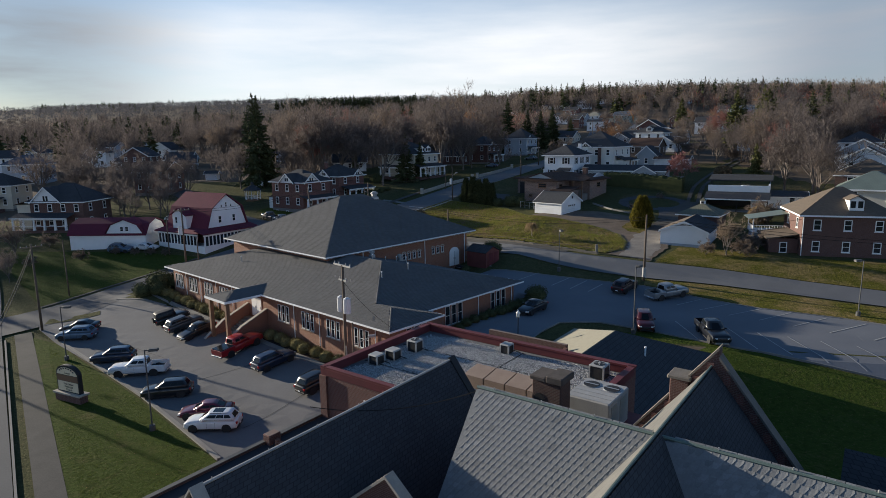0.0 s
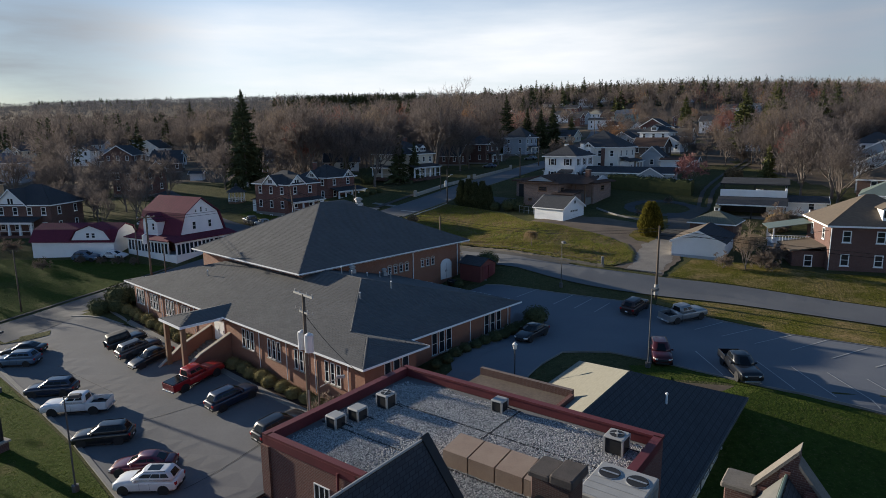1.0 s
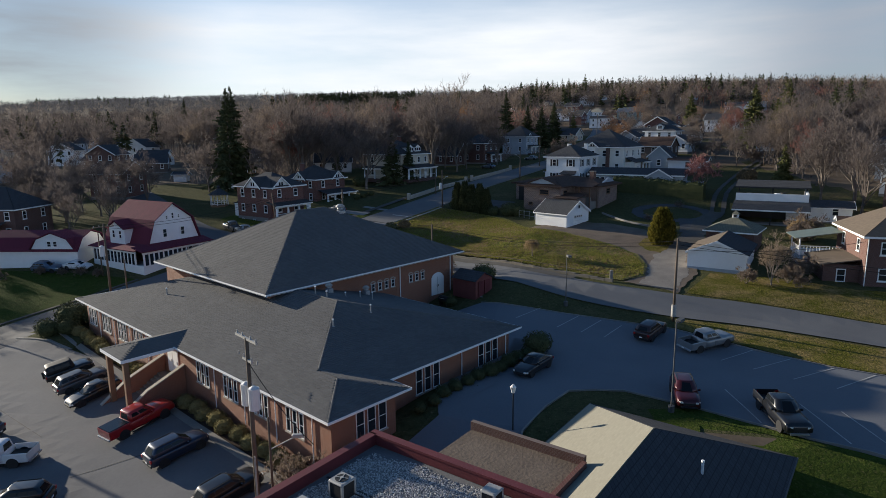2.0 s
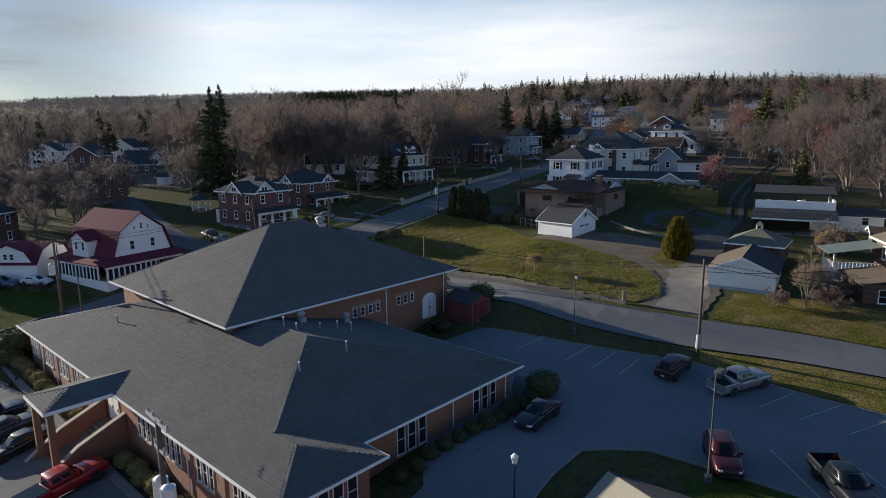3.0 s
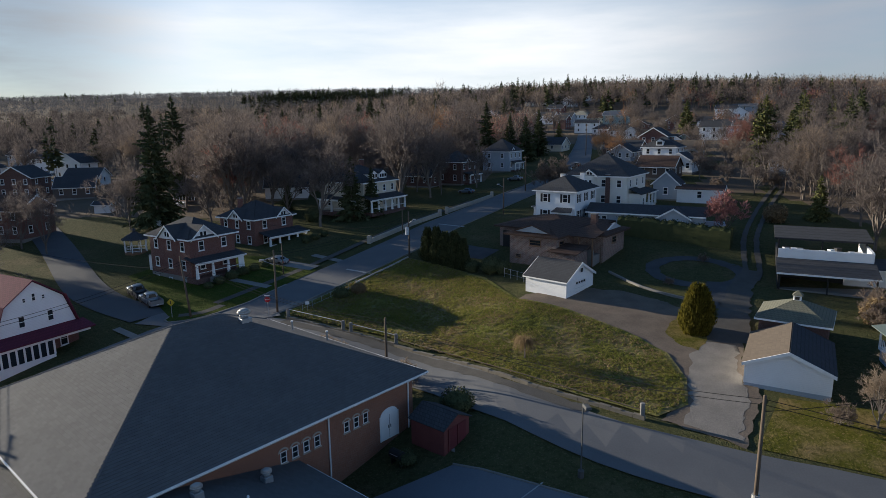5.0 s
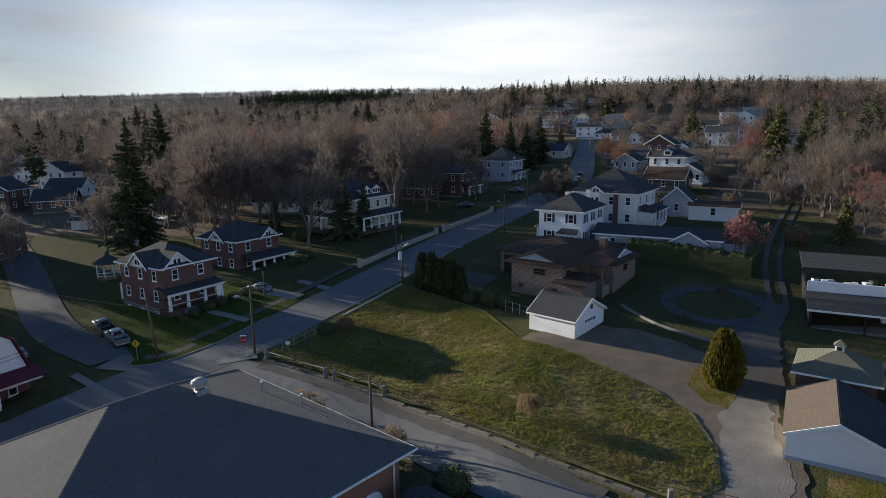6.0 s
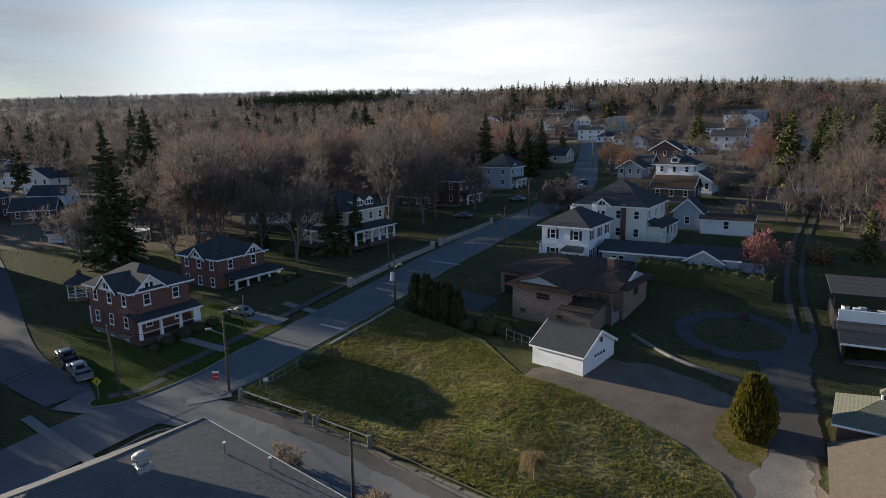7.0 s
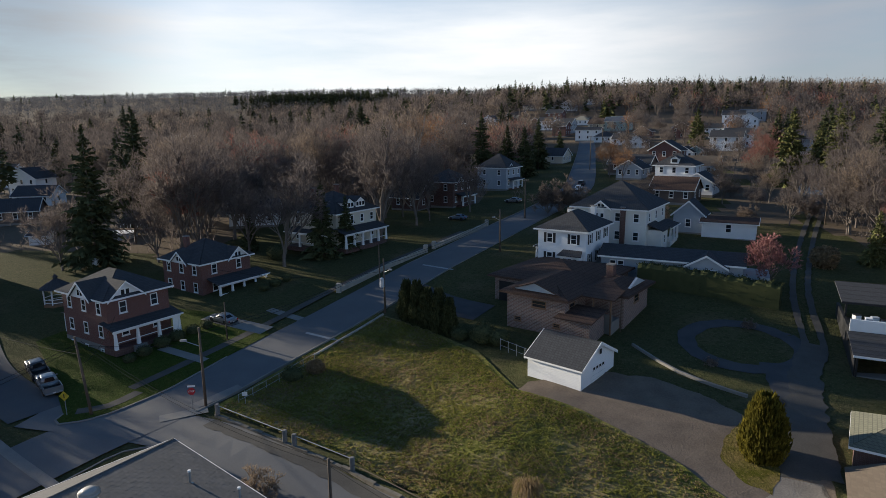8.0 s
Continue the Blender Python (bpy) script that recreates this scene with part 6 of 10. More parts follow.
def villa_extra(c, e, top):
    cross_gable(c, -1.2, 3.0, e, -6.4, 3.6, SHINGLE_DK, SIDING_CREAM)
    part("bay", Shape().loft([[(-2.6, -6.0, z), (-2.0, -7.0, z), (-0.4, -7.0, z), (0.2, -6.0, z)] for z in (-1, e)]), SIDING_CREAM, c)
    for z in (1.3, 4.2):
        for x in (-1.7, -0.75):
            lite(c, x, z, 0.7, 1.5, -7.0, "y-")
    chimney_on(c, 2.4, -6.1, 0, e + 0.25, BRICK_DARK, 0.38)
    porch(c, 0.5, 5.5, -6.2, 2.2, 0.5, 2.9, posts=3, face=90, wall=SIDING_CREAM)
    part("side_bay", Shape().box(6.0, 8.2, -4.6, -0.8, -1, 3.1), SIDING_CREAM, c)
    part("side_roof", Shape().slab([(8.5, -5.0, 3.0), (8.5, -0.5, 3.0), (6.0, -0.5, 4.0), (6.0, -5.0, 4.0)], 0.1), SHINGLE_DK, c)
    lite(c, -2.7, 0.9, 0.9, 1.4, 8.2, "x+")


house("villa", 9.6, 163.5, -23, 12, 12, 2, SIDING_CREAM, SHINGLE_DK, "pale cream two-storey villa with grey hip roof and chimney", z=9.6, base=0.5, sh=2.95, pitch=0.62, front=4, side=3, extra=villa_extra)


def long_wing():
    c = thing("long_wing", 15.2, 144.8, 7.9, -17, "long grey single-storey wing with white gable window", "house", "houses")
    part("wall", Shape().box(-9.5, 9.0, -2.6, 3.2, -1.5, 3.0), SIDING_GREY, c)
    for f, n in (([(-9.9, -3.1, 2.9), (9.4, -3.1, 2.9), (9.4, 0.3, 4.1), (-9.9, 0.3, 4.1)], "dark low roof"), ([(9.4, 3.7, 2.9), (-9.9, 3.7, 2.9), (-9.9, 0.3, 4.1), (9.4, 0.3, 4.1)], "dark low roof")):
        part("roof", Shape().slab(f, 0.12), SHINGLE_DK, c, n)
    part("gutter", Shape().box(-9.9, 9.4, -3.2, -3.1, 2.78, 3.0), WHITE, c)
    g = part("cross_gable", Shape().loft([[(2.2, y, 2.6), (7.0, y, 2.6), (4.6, y, 4.0)] for y in (-3.6, -2.6)]), SIDING_GREY, c)
    for s in (-1, 1):
        part("gable_roof", Shape().slab(([(4.6 + s * 2.8, -3.95, 2.5), (4.6 + s * 2.8, 0.5, 2.5), (4.6, 0.5, 4.15), (4.6, -3.95, 4.15)])[:: s], 0.1), SHINGLE_DK, g)
        part("bargeboard", Shape().loft([[(x, -4.02, z - 0.15), (x, -3.95, z - 0.15), (x, -3.95, z + 0.12), (x, -4.02, z + 0.12)] for x, z in ((4.6 + s * 2.8, 2.5), (4.6, 4.15))]), WHITE, g)
    part("gable_wall", Shape().box(2.2, 7.0, -3.6, -2.6, -1.5, 2.6), SIDING_GREY, c)
    for x in (3.6, 4.6, 5.6):
        lite(c, x, 0.8, 0.95, 1.5, -3.6, "y-")
    for x in (-7.8, -6.7, -1.5):
        lite(c, x, 1.2, 0.9, 1.2, -2.6, "y-")
    part("deck_wall", Shape().box(7.2, 12.2, -2.0, 3.0, -1.5, 1.6), SIDING_GREY, c)
    part("deck", Shape().box(9.0, 13.0, -4.6, -2.0, 0.3, 0.5), TIMBER, c)
    for x in np.arange(9.1, 13.0, 0.4):
        part("baluster", Shape().box(float(x) - 0.03, float(x) + 0.03, -4.58, -4.52, 0.5, 1.4), WHITE, c)
    part("handrail", Shape().box(9.0, 13.0, -4.6, -4.5, 1.4, 1.48), WHITE, c)


long_wing()


def ranch():
    """Brown hip-roofed stone ranch house with white gable vents."""
    c = thing("ranch_house", -0.4, 129.2, 5.7, -27, "stone ranch house with broad brown hip roofs", "house", "houses")
    blocks = ((-5.6, 3.4, -5.1, 8.0, 4.1, 0.30), (-11.6, 3.0, 1.6, 16.6, 3.9, 0.19), (2.0, 8.2, 0.4, 9.6, 4.1, 0.30))
    for x0, x1, y0, y1, e, pt in blocks:
        part("wall", Shape().box(x0 + 0.7, x1 - 0.7, y0 + 0.7, y1 - 0.7, -1.5, e - 0.05), STONE, c, "coursed brown stone wall")
        for f in hip_faces(x0, x1, y0, y1, e, pt):
            part("roof", Shape().slab(f, 0.12), SHINGLE_BR, c, "brown shingle roof")
        fascia(c, x0, x1, y0, y1, e + 0.03, SHINGLE_BR, h=0.16)
        part("soffit", Shape().box(x0, x1, y0, y1, e - 0.12, e - 0.06), TIMBER, c)
    part("gable_vent", Shape().loft([[(-3.9, y, 4.55), (1.7, y, 4.55), (-1.1, y, 5.5)] for y in (-4.5, -4.1)]), SIDING_GREY, c, "pale triangular gable")
    part("gable_roof", Shape().slab([(-4.3, -4.8, 4.48), (-1.1, -4.8, 5.6), (-1.1, 0.4, 5.6)], 0.08).slab([(2.1, -4.8, 4.48), (-1.1, 0.4, 5.6), (-1.1, -4.8, 5.6)], 0.08), SHINGLE_BR, c)
    part("gable_vent", Shape().loft([[(x, 2.6, 4.65), (x, 7.4, 4.65), (x, 5.0, 5.5)] for x in (7.3, 7.6)]), SIDING_GREY, c)
    chimney_on(c, 3.6, 6.6, 4.5, 6.3, BRICK_DARK, 0.45)
    for x, z, w, h in ((-3.4, 0.6, 0.9, 0.55), (1.7, 0.6, 0.9, 0.55), (-0.6, 2.6, 1.9, 0.9)):
        lite(c, x, z, w, h, -4.4, "y-", frame=TIMBER)
    lite(c, 5.0, 2.5, 1.6, 1.0, 7.5, "x+", frame=TIMBER)
    lite(c, -2.6, 2.4, 1.4, 1.0, 2.7, "x+", frame=TIMBER)
    part("porch_wall", Shape().box(2.7, 7.0, -1.2, -1.0, -1.5, 2.2), CONCRETE, c, "pale porch wall")
    part("porch_slab", Shape().box(2.7, 7.0, -1.0, 1.1, -1.5, 1.4), CONCRETE, c)
    part("porch_roof", Shape().slab([(2.6, -1.6, 4.0), (7.4, -1.6, 4.0), (7.4, 1.6, 4.5), (2.6, 1.6, 4.5)], 0.12), SHINGLE_BR, c)
    for x in (4.8, 6.9):
        part("porch_post", Shape().box(x - 0.08, x + 0.08, -1.4, -1.24, -1.5, 4.0), TIMBER, c)
    # black sheet for the open garage bay, its inner dark put into colour
    part("garage_door", Shape().box(-10.2, -6.6, 2.2, 2.28, 0.3, 3.2), BLACK, c)
    part("lower_roof", Shape().slab([(2.0, -5.8, 2.2), (6.6, -5.8, 2.2), (6.6, -1.3, 2.8), (2.0, -1.3, 2.8)], 0.12), SHINGLE_BR, c)
    part("lower_wall", Shape().box(2.75, 6.2, -5.4, -1.4, -1.5, 2.2), STONE, c)


ranch()


def white_garage():
    hx, hy = turned(-3.9, 114.7, -31, 3.15, 3.55)
    c = thing("garage", hx, hy, 4.3, -31, "white one-car garage with a dark shingle gable roof", "garage", "garages")
    part("wall", Shape().box(-3.0, 3.0, -3.4, 3.4, -1.0, 2.25), SIDING, c)
    gable_roof(c, 6.0, 6.8, 2.25, 0.52, SHINGLE_DK, SIDING, "x", 0.25)
    d = part("garage_door", Shape().box(3.0, 3.05, -1.3, 1.4, 0.0, 2.0), WHITE, c)
    for k in range(4):
        part("door_pane", Shape().box(3.051, 3.06, -1.1 + k * 0.62, -0.7 + k * 0.62, 1.45, 1.72), GLASS, d)
    for k in range(3):
        part("panel_line", Shape().box(3.051, 3.058, -1.3, 1.4, 0.45 + 0.45 * k, 0.47 + 0.45 * k), GREY_METAL, d)
    part("loft_hatch", Shape().box(3.2, 3.24, -0.2, 0.2, 2.9, 3.4), BLACK, c)


white_garage()


def tan_garage():
    c = thing("garage", *turned(16.5, 91.4, -20, 3.4, 4.6), 2.55, -20, "white garage with tan and dark roof slopes", "garage", "garages")
    part("wall", Shape().box(-3.25, 3.25, -4.4, 4.4, -0.6, 2.4), SIDING, c)
    part("plinth", Shape().box(-3.28, 3.28, -4.43, 4.43, -0.6, 0.45), SIDING_GREY, c, "blue-grey painted plinth")
    o, e, t = 0.3, 2.35, 3.75
    # one roof in two colours: tan for the lit side, dark for shade
    part("roof", Shape().slab([(-3.55, 4.7, e - 0.12), (-3.55, -4.7, e - 0.12), (0, -4.7, t), (0, 4.7, t)], 0.12), SHINGLE_TAN, c, "sun-lit tan shingle slope")
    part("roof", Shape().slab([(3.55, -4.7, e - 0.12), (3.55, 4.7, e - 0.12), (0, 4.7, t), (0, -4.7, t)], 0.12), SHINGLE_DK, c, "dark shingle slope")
    for y in (-4.4, 4.2):
        part("gable", Shape().loft([[(-3.25, y, 2.4), (3.25, y, 2.4), (0, y, t - 0.02)], [(-3.25, y + 0.2, 2.4), (3.25, y + 0.2, 2.4), (0, y + 0.2, t - 0.02)]]), SIDING, c)
    for s in (-1, 1):
        part("bargeboard", Shape().loft([[(x, -4.77, z - 0.16), (x, -4.7, z - 0.16), (x, -4.7, z + 0.13), (x, -4.77, z + 0.13)] for x, z in ((s * 3.55, e - 0.12), (0, t))]), WHITE, c)
        part("corner_board", Shape().box(s * 3.25 - 0.07, s * 3.25 + 0.07, -4.45, -4.38, 0.46, 2.4), WHITE, c)
    g = thing("garage", *turned(20.2, 101.0, -24, 3.2, 3.2), 4.0, -24, "square brick garage with a green-grey pyramid roof and cupola", "garage", "garages")
    part("wall", Shape().box(-3, 3, -3, 3, -1, 2.15), BRICK_DARK, g)
    for f in hip_faces(-3.35, 3.35, -3.35, 3.34, 2.1, 0.5):
        part("roof", Shape().slab(f, 0.1), SHINGLE_GREEN, g)
    fascia(g, -3.35, 3.35, -3.35, 3.34, 2.15, h=0.16)
    k = part("cupola", Shape().soft_box(-0.35, 0.35, -0.35, 0.35, 3.5, 4.2, 0.03), WHITE, g, "white louvred cupola")
    part("cupola_roof", Shape().loft([[(-0.5, -0.5, 4.2), (0.5, -0.5, 4.2), (0.5, 0.5, 4.2), (-0.5, 0.5, 4.2)], [(-0.03, -0.03, 4.7), (0.03, -0.03, 4.7), (0.03, 0.03, 4.7), (-0.03, 0.03, 4.7)]]), SHINGLE_GREEN, k)
    part("louvre", Shape().box(-0.2, 0.2, -0.37, -0.352, 3.75, 4.1), BLACK, k)


SHINGLE_GREEN = material("green_grey_shingle", (0.165, 0.165, 0.12), (0.13, 0.13, 0.10), 2.0, 0.06, 0.93, 0.3, kind="course", unit=(0.35, 0.3), mortar=(0.05, 0.05, 0.04))
tan_garage()


def barn_house():
    c = thing("barn_house", -60.2, 93.2, 0.9, -18, "white gambrel house with red roof and enclosed porch", "house", "houses")
    part("wall", Shape().box(-5.0, 5.0, -4.3, 4.3, -1.4, 3.0), BRICK_RED, c)
    prof = [(-4.5, 3.0), (-3.2, 6.6), (0, 8.9), (3.2, 6.6), (4.5, 3.0)]
    part("gable", Shape().loft([[(x, y * 0.97, z - 0.06) for y, z in prof] for x in (-5.0, 5.0)]), SIDING, c, "white boarded gambrel end")
    for k in range(4):
        (y0, z0), (y1, z1) = prof[k], prof[k + 1]
        part("roof", Shape().loft([[(x, y0, z0), (x, y1, z1), (x, y1, z1 + 0.12), (x, y0 + (0.1 if k == 3 else -0.1 if k == 0 else 0), z0 + 0.12)] for x in (-5.4, 5.4)]), SHINGLE_RED, c, "red shingle roof")
    for x, z, w, h in ((-1.0, 6.6, 0.45, 0.6), (0.0, 6.6, 0.5, 0.95), (1.0, 6.6, 0.45, 0.6), (-1.5, 4.0, 0.75, 1.3), (1.5, 4.0, 0.75, 1.3)):
        lite(c, x, z, w, h, 5.0, "x+")
    dd = part("dormer", Shape().box(-2.6, 1.0, -5.2, -2.0, 3.0, 5.6), SIDING, c, "white gabled bay with red roof")
    part("dormer_roof", Shape().slab([(-3.0, -5.6, 5.5), (-0.8, -5.6, 6.7), (-0.8, -1.4, 6.7), (-3.0, -1.4, 5.5)][::-1], 0.1).slab([(1.4, -5.6, 5.5), (-0.8, -5.6, 6.7), (-0.8, -1.4, 6.7), (1.4, -1.4, 5.5)], 0.1), SHINGLE_RED, dd)
    part("dormer_gable", Shape().loft([[(-2.6, y, 5.6), (1.0, y, 5.6), (-0.8, y, 6.6)] for y in (-5.2, -5.1)]), SIDING, dd)
    for x in (-1.6, 0.0):
        lite(c, x, 4.0, 0.7, 1.2, -5.2, "y-")
    p = part("porch", Shape().box(-5.0, 5.2, -6.6, -4.3, -1.4, 0.8), WHITE, c, "glazed white porch")
    part("porch_roof", Shape().slab([(-5.4, -7.0, 2.75), (5.6, -7.0, 2.75), (5.6, -4.2, 3.3), (-5.4, -4.2, 3.3)], 0.12), SHINGLE_RED, p)
    part("porch_beam", Shape().box(-5.0, 5.2, -6.62, -6.4, 2.4, 2.75), WHITE, p)
    for k in range(13):
        x = -4.9 + k * 0.83
        part("porch_post", Shape().box(x - 0.1, x + 0.1, -6.6, -6.42, 0.8, 2.4), WHITE, p)
    for k in range(12):
        x = -4.9 + (k + 0.5) * 0.83
        part("pane", Shape().box(x - 0.3, x + 0.3, -6.55, -6.5, 0.82, 2.4), GLASS, p)
    q = part("porch", Shape().box(5.0, 7.0, -6.6, 0.5, -1.4, 0.8), WHITE, c, "glazed white porch")
    part("porch_roof", Shape().slab([(7.4, -7.0, 2.75), (7.4, 5.0, 2.75), (5.0, 5.0, 3.3), (5.0, -7.0, 3.3)], 0.12), SHINGLE_RED, q)
    part("porch_beam", Shape().box(6.8, 7.02, -6.6, 4.6, 2.4, 2.75), WHITE, q)
    for k in range(10):
        y = -6.4 + k * 0.76
        part("porch_post", Shape().box(6.82, 7.0, y - 0.1, y + 0.1, 0.8, 2.4), WHITE, q)
        if k < 9:
            part("pane", Shape().box(6.9, 6.95, y + 0.1, y + 0.66, 0.82, 2.4), GLASS, q)
    lite(c, 2.6, 0.8, 0.9, 1.6, 5.0, "x+")


barn_house()


def gambrel_garage():
    c = thing("garage", -75.5, 89.5, 0.4, 10, "long white garage with red gambrel roof and gable", "garage", "garages")
    part("wall", Shape().box(-7.0, 6.5, -3.6, 3.6, -1.2, 2.7), WHITE, c, "white rendered wall")
    prof = [(-3.9, 2.6), (-2.4, 4.4), (0, 5.2), (2.4, 4.4), (3.9, 2.6)]
    part("gable", Shape().loft([[(x, y * 0.95, z - 0.05) for y, z in prof] for x in (-7.0, 6.5)]), WHITE, c)
    for k in range(4):
        (y0, z0), (y1, z1) = prof[k], prof[k + 1]
        part("roof", Shape().loft([[(x, y0, z0), (x, y1, z1), (x, y1, z1 + 0.1), (x, y0, z0 + 0.1)] for x in (-7.3, 6.8)]), SHINGLE_RED, c)
    g = part("cross_gable", Shape().loft([[(-0.2, y, 3.0), (6.2, y, 3.0), (5.3, y, 4.4), (3.0, y, 5.3), (0.7, y, 4.4)] for y in (-3.9, -1.0)]), SIDING, c, "white gambrel gable")
    lite(c, 2.6, 3.3, 0.7, 0.9, -3.9, "y-")
    lite(c, 3.5, 3.3, 0.7, 0.9, -3.9, "y-")
    prof2 = [(-0.4, 2.9), (0.6, 4.45), (3.0, 5.4), (5.4, 4.45), (6.4, 2.9)]
    for k in range(4):
        (x0, z0), (x1, z1) = prof2[k], prof2[k + 1]
        part("gable_roof", Shape().loft([[(x0, y, z0), (x1, y, z1), (x1, y, z1 + 0.1), (x0, y, z0 + 0.1)] for y in (-4.2, -0.2)]), SHINGLE_RED, g)


gambrel_garage()


def left_extra(c, e, top):
    cross_gable(c, -1.8, 6.0, e, -4.9, 4.6, SHINGLE_DK, WHITE, pitch=0.95)
    porch(c, -7.6, 3.5, -4.5, 2.6, 0.7, 3.0, posts=6)
    part("side_wing", Shape().box(-8.6, -5.5, -4.0, 3.0, -1, 5.4), SIDING_TAN, c)
    part("side_roof", Shape().slab([(-9.0, 3.3, 5.3), (-9.0, -4.4, 5.3), (-5.5, -4.4, 6.3), (-5.5, 3.3, 6.3)], 0.12), SHINGLE_BR, c)


house("brick_house", -96.5, 101.5, 8, 11, 9, 2, BRICK_DARK, SHINGLE_DK, "dark brick house with white gable and broad porch", z=1.5, sh=2.75, base=0.5, pitch=0.68, front=4, side=2, extra=left_extra)


# the brick house by the back road, and its neighbours up the lane
def lane_extra(c, e, top):
    dormer(c, 0.9, -4.6, e + 0.9, 1.7, 1.1, SHINGLE_TAN, WHITE, 0, 2)
    part("side_wing", Shape().box(-9.00, -5.40, -3.6, 2.8, -1.5, 2.9), BRICK_DARK, c)
    part("side_roof", Shape().slab([(-9.40, -4.0, 2.8), (-5.40, -4.0, 3.5), (-5.40, 3.2, 3.5), (-9.40, 3.2, 2.8)], 0.12), SHINGLE_TAN, c)
    lite(c, -7.20, 0.9, 0.95, 1.5, -3.6, "y-")
    b = part("balcony", Shape().box(-10.00, -5.40, 3.0, 7.0, 2.6, 2.85), WHITE, c, "white balcony under a striped awning")
    part("awning", Shape().slab([(-10.60, 2.6, 4.7), (-5.40, 2.6, 5.6), (-5.40, 7.4, 5.6), (-10.60, 7.4, 4.7)], 0.08), ROOF_RIB, b)
    for y in np.arange(3.1, 7.0, 0.35):
        part("baluster", Shape().box(-9.98, -9.92, float(y) - 0.03, float(y) + 0.03, 2.85, 3.7), WHITE, b)
    for x in np.arange(-9.80, -5.60, 0.35):
        part("baluster", Shape().box(float(x) - 0.03, float(x) + 0.03, 3.02, 3.08, 2.85, 3.7), WHITE, b)
    part("handrail", Shape().box(-10.02, -5.40, 3.0, 3.1, 3.7, 3.78), WHITE, b)
    part("wall_below", Shape().box(-9.80, -5.40, 3.2, 7.0, -1.5, 2.6), SIDING_GREY, b)
    for y in (3.1, 6.9):
        part("post", Shape().box(-10.00, -9.85, y - 0.07, y + 0.07, 2.85, 4.75), WHITE, b)
    for x in (-5.3, 5.3):
        part("downpipe", Shape().tube((x, -5.06, 0), (x, -5.06, e), 0.05), WHITE, c)


house("brick_house", 39.9, 91.0, -4, 10.8, 10, 2, BRICK_DARK, SHINGLE_TAN, "brown brick house with tan hip roof and dormer", z=1.6, base=0.6, sh=2.9, pitch=0.62, front=3, side=2, extra=lane_extra)
for k, (x, y, wl, rf, lab, ty) in enumerate((
    (52, 110, SIDING_TAN, ROOF_RIB, "cream house with green ribbed metal roof", "hip"), (57, 125, BRICK_DARK, SHINGLE_TAN, "brick house with tan roof", "hip"),
    (63, 141, SIDING, SHINGLE_DK, "white house with grey roof", "gable_x"), (69, 158, SIDING_GREY, SHINGLE_BR, "grey house with brown roof", "gable_x"),
    (75, 176, SIDING, SHINGLE_DK, "white house with dark roof", "hip"))):
    house("lane_house", x, y, 66, 9, 9.5, 2, wl, rf, lab + " up the lane", roof=ty, pitch=0.55, sh=2.6, front=3, side=2)


def cluttered_carport():
    c = thing("carport", *turned(27.6, 118.2, -16, 5.2, 8.0), 4.9, -16, "white double carport with dark roofs and stored clutter", "carport")
    part("roof", Shape().slab([(-5.4, -8.4, 2.1), (5.6, -8.4, 2.1), (5.6, -3.2, 3.0), (-5.4, -3.2, 3.0)], 0.12), SHINGLE_DK, c)
    part("gutter", Shape().box(-5.4, 5.6, -8.5, -8.4, 2.0, 2.2), WHITE, c)
    part("wall", Shape().box(-5.2, 5.4, -3.1, -2.8, 2.6, 4.3), WHITE, c, "white boarded wall")
    # black walls, loft and posts: the dark under the roofs put into colour
    part("wall", Shape().box(-5.2, 5.4, -3.1, -2.8, -1, 2.59), BLACK, c, "lower wall blackened for shade")
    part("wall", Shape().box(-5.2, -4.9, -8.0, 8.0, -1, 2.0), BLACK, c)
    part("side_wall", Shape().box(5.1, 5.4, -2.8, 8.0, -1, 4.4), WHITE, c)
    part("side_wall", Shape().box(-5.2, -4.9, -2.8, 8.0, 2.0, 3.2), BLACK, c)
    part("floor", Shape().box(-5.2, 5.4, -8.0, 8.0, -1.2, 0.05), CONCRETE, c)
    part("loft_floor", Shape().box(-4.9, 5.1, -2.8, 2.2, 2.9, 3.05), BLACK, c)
    part("roof", Shape().slab([(-5.6, 1.2, 4.95), (5.8, 1.2, 4.95), (5.8, 8.4, 5.6), (-5.6, 8.4, 5.6)], 0.14), SHINGLE_DK, c)
    part("gutter", Shape().box(-5.6, 5.8, 1.1, 1.2, 4.85, 5.05), BLACK, c)
    for x in (-5.0, 0.2, 5.2):
        part("post", Shape().box(x - 0.1, x + 0.1, 2.1, 2.3, -1, 5.0), BLACK, c)
    for x in (-5.0, 0.2, 5.2):
        part("post", Shape().box(x - 0.08, x + 0.08, -8.2, -8.04, -1, 2.1), BLACK, c)
    r = random.Random(5)
    for k in range(11):
        x = -4.2 + k * 0.85
        h = r.uniform(0.4, 1.2)
        b = thing("storage_box", *turned(27.6, 118.2, -16, 5.2 + x, 8.0 + r.uniform(-2.0, 1.0)), 4.9 + 3.06, r.uniform(-20, 20), "stored box among clutter in the carport loft", "box", "stored boxes")
        part("box", Shape().soft_box(-0.32, 0.32, -0.3, 0.3, 0, h, 0.03), r.choice((WHITE, SIDING_GREY, TIMBER, BLACK)), b)
        part("lid", Shape().soft_box(-0.35, 0.35, -0.33, 0.33, h + 0.002, h + 0.08, 0.02), r.choice((WHITE, BLACK, SIDING_GREY)), b)


cluttered_carport()
house("shed", 22.8, 172, -20, 5, 5, 1, SIDING_GREY, SHINGLE_DK, "small grey gabled outbuilding", roof="gable_y", pitch=0.9, base=0.3, sh=3.2, front=1, side=1, kind_name="shed")
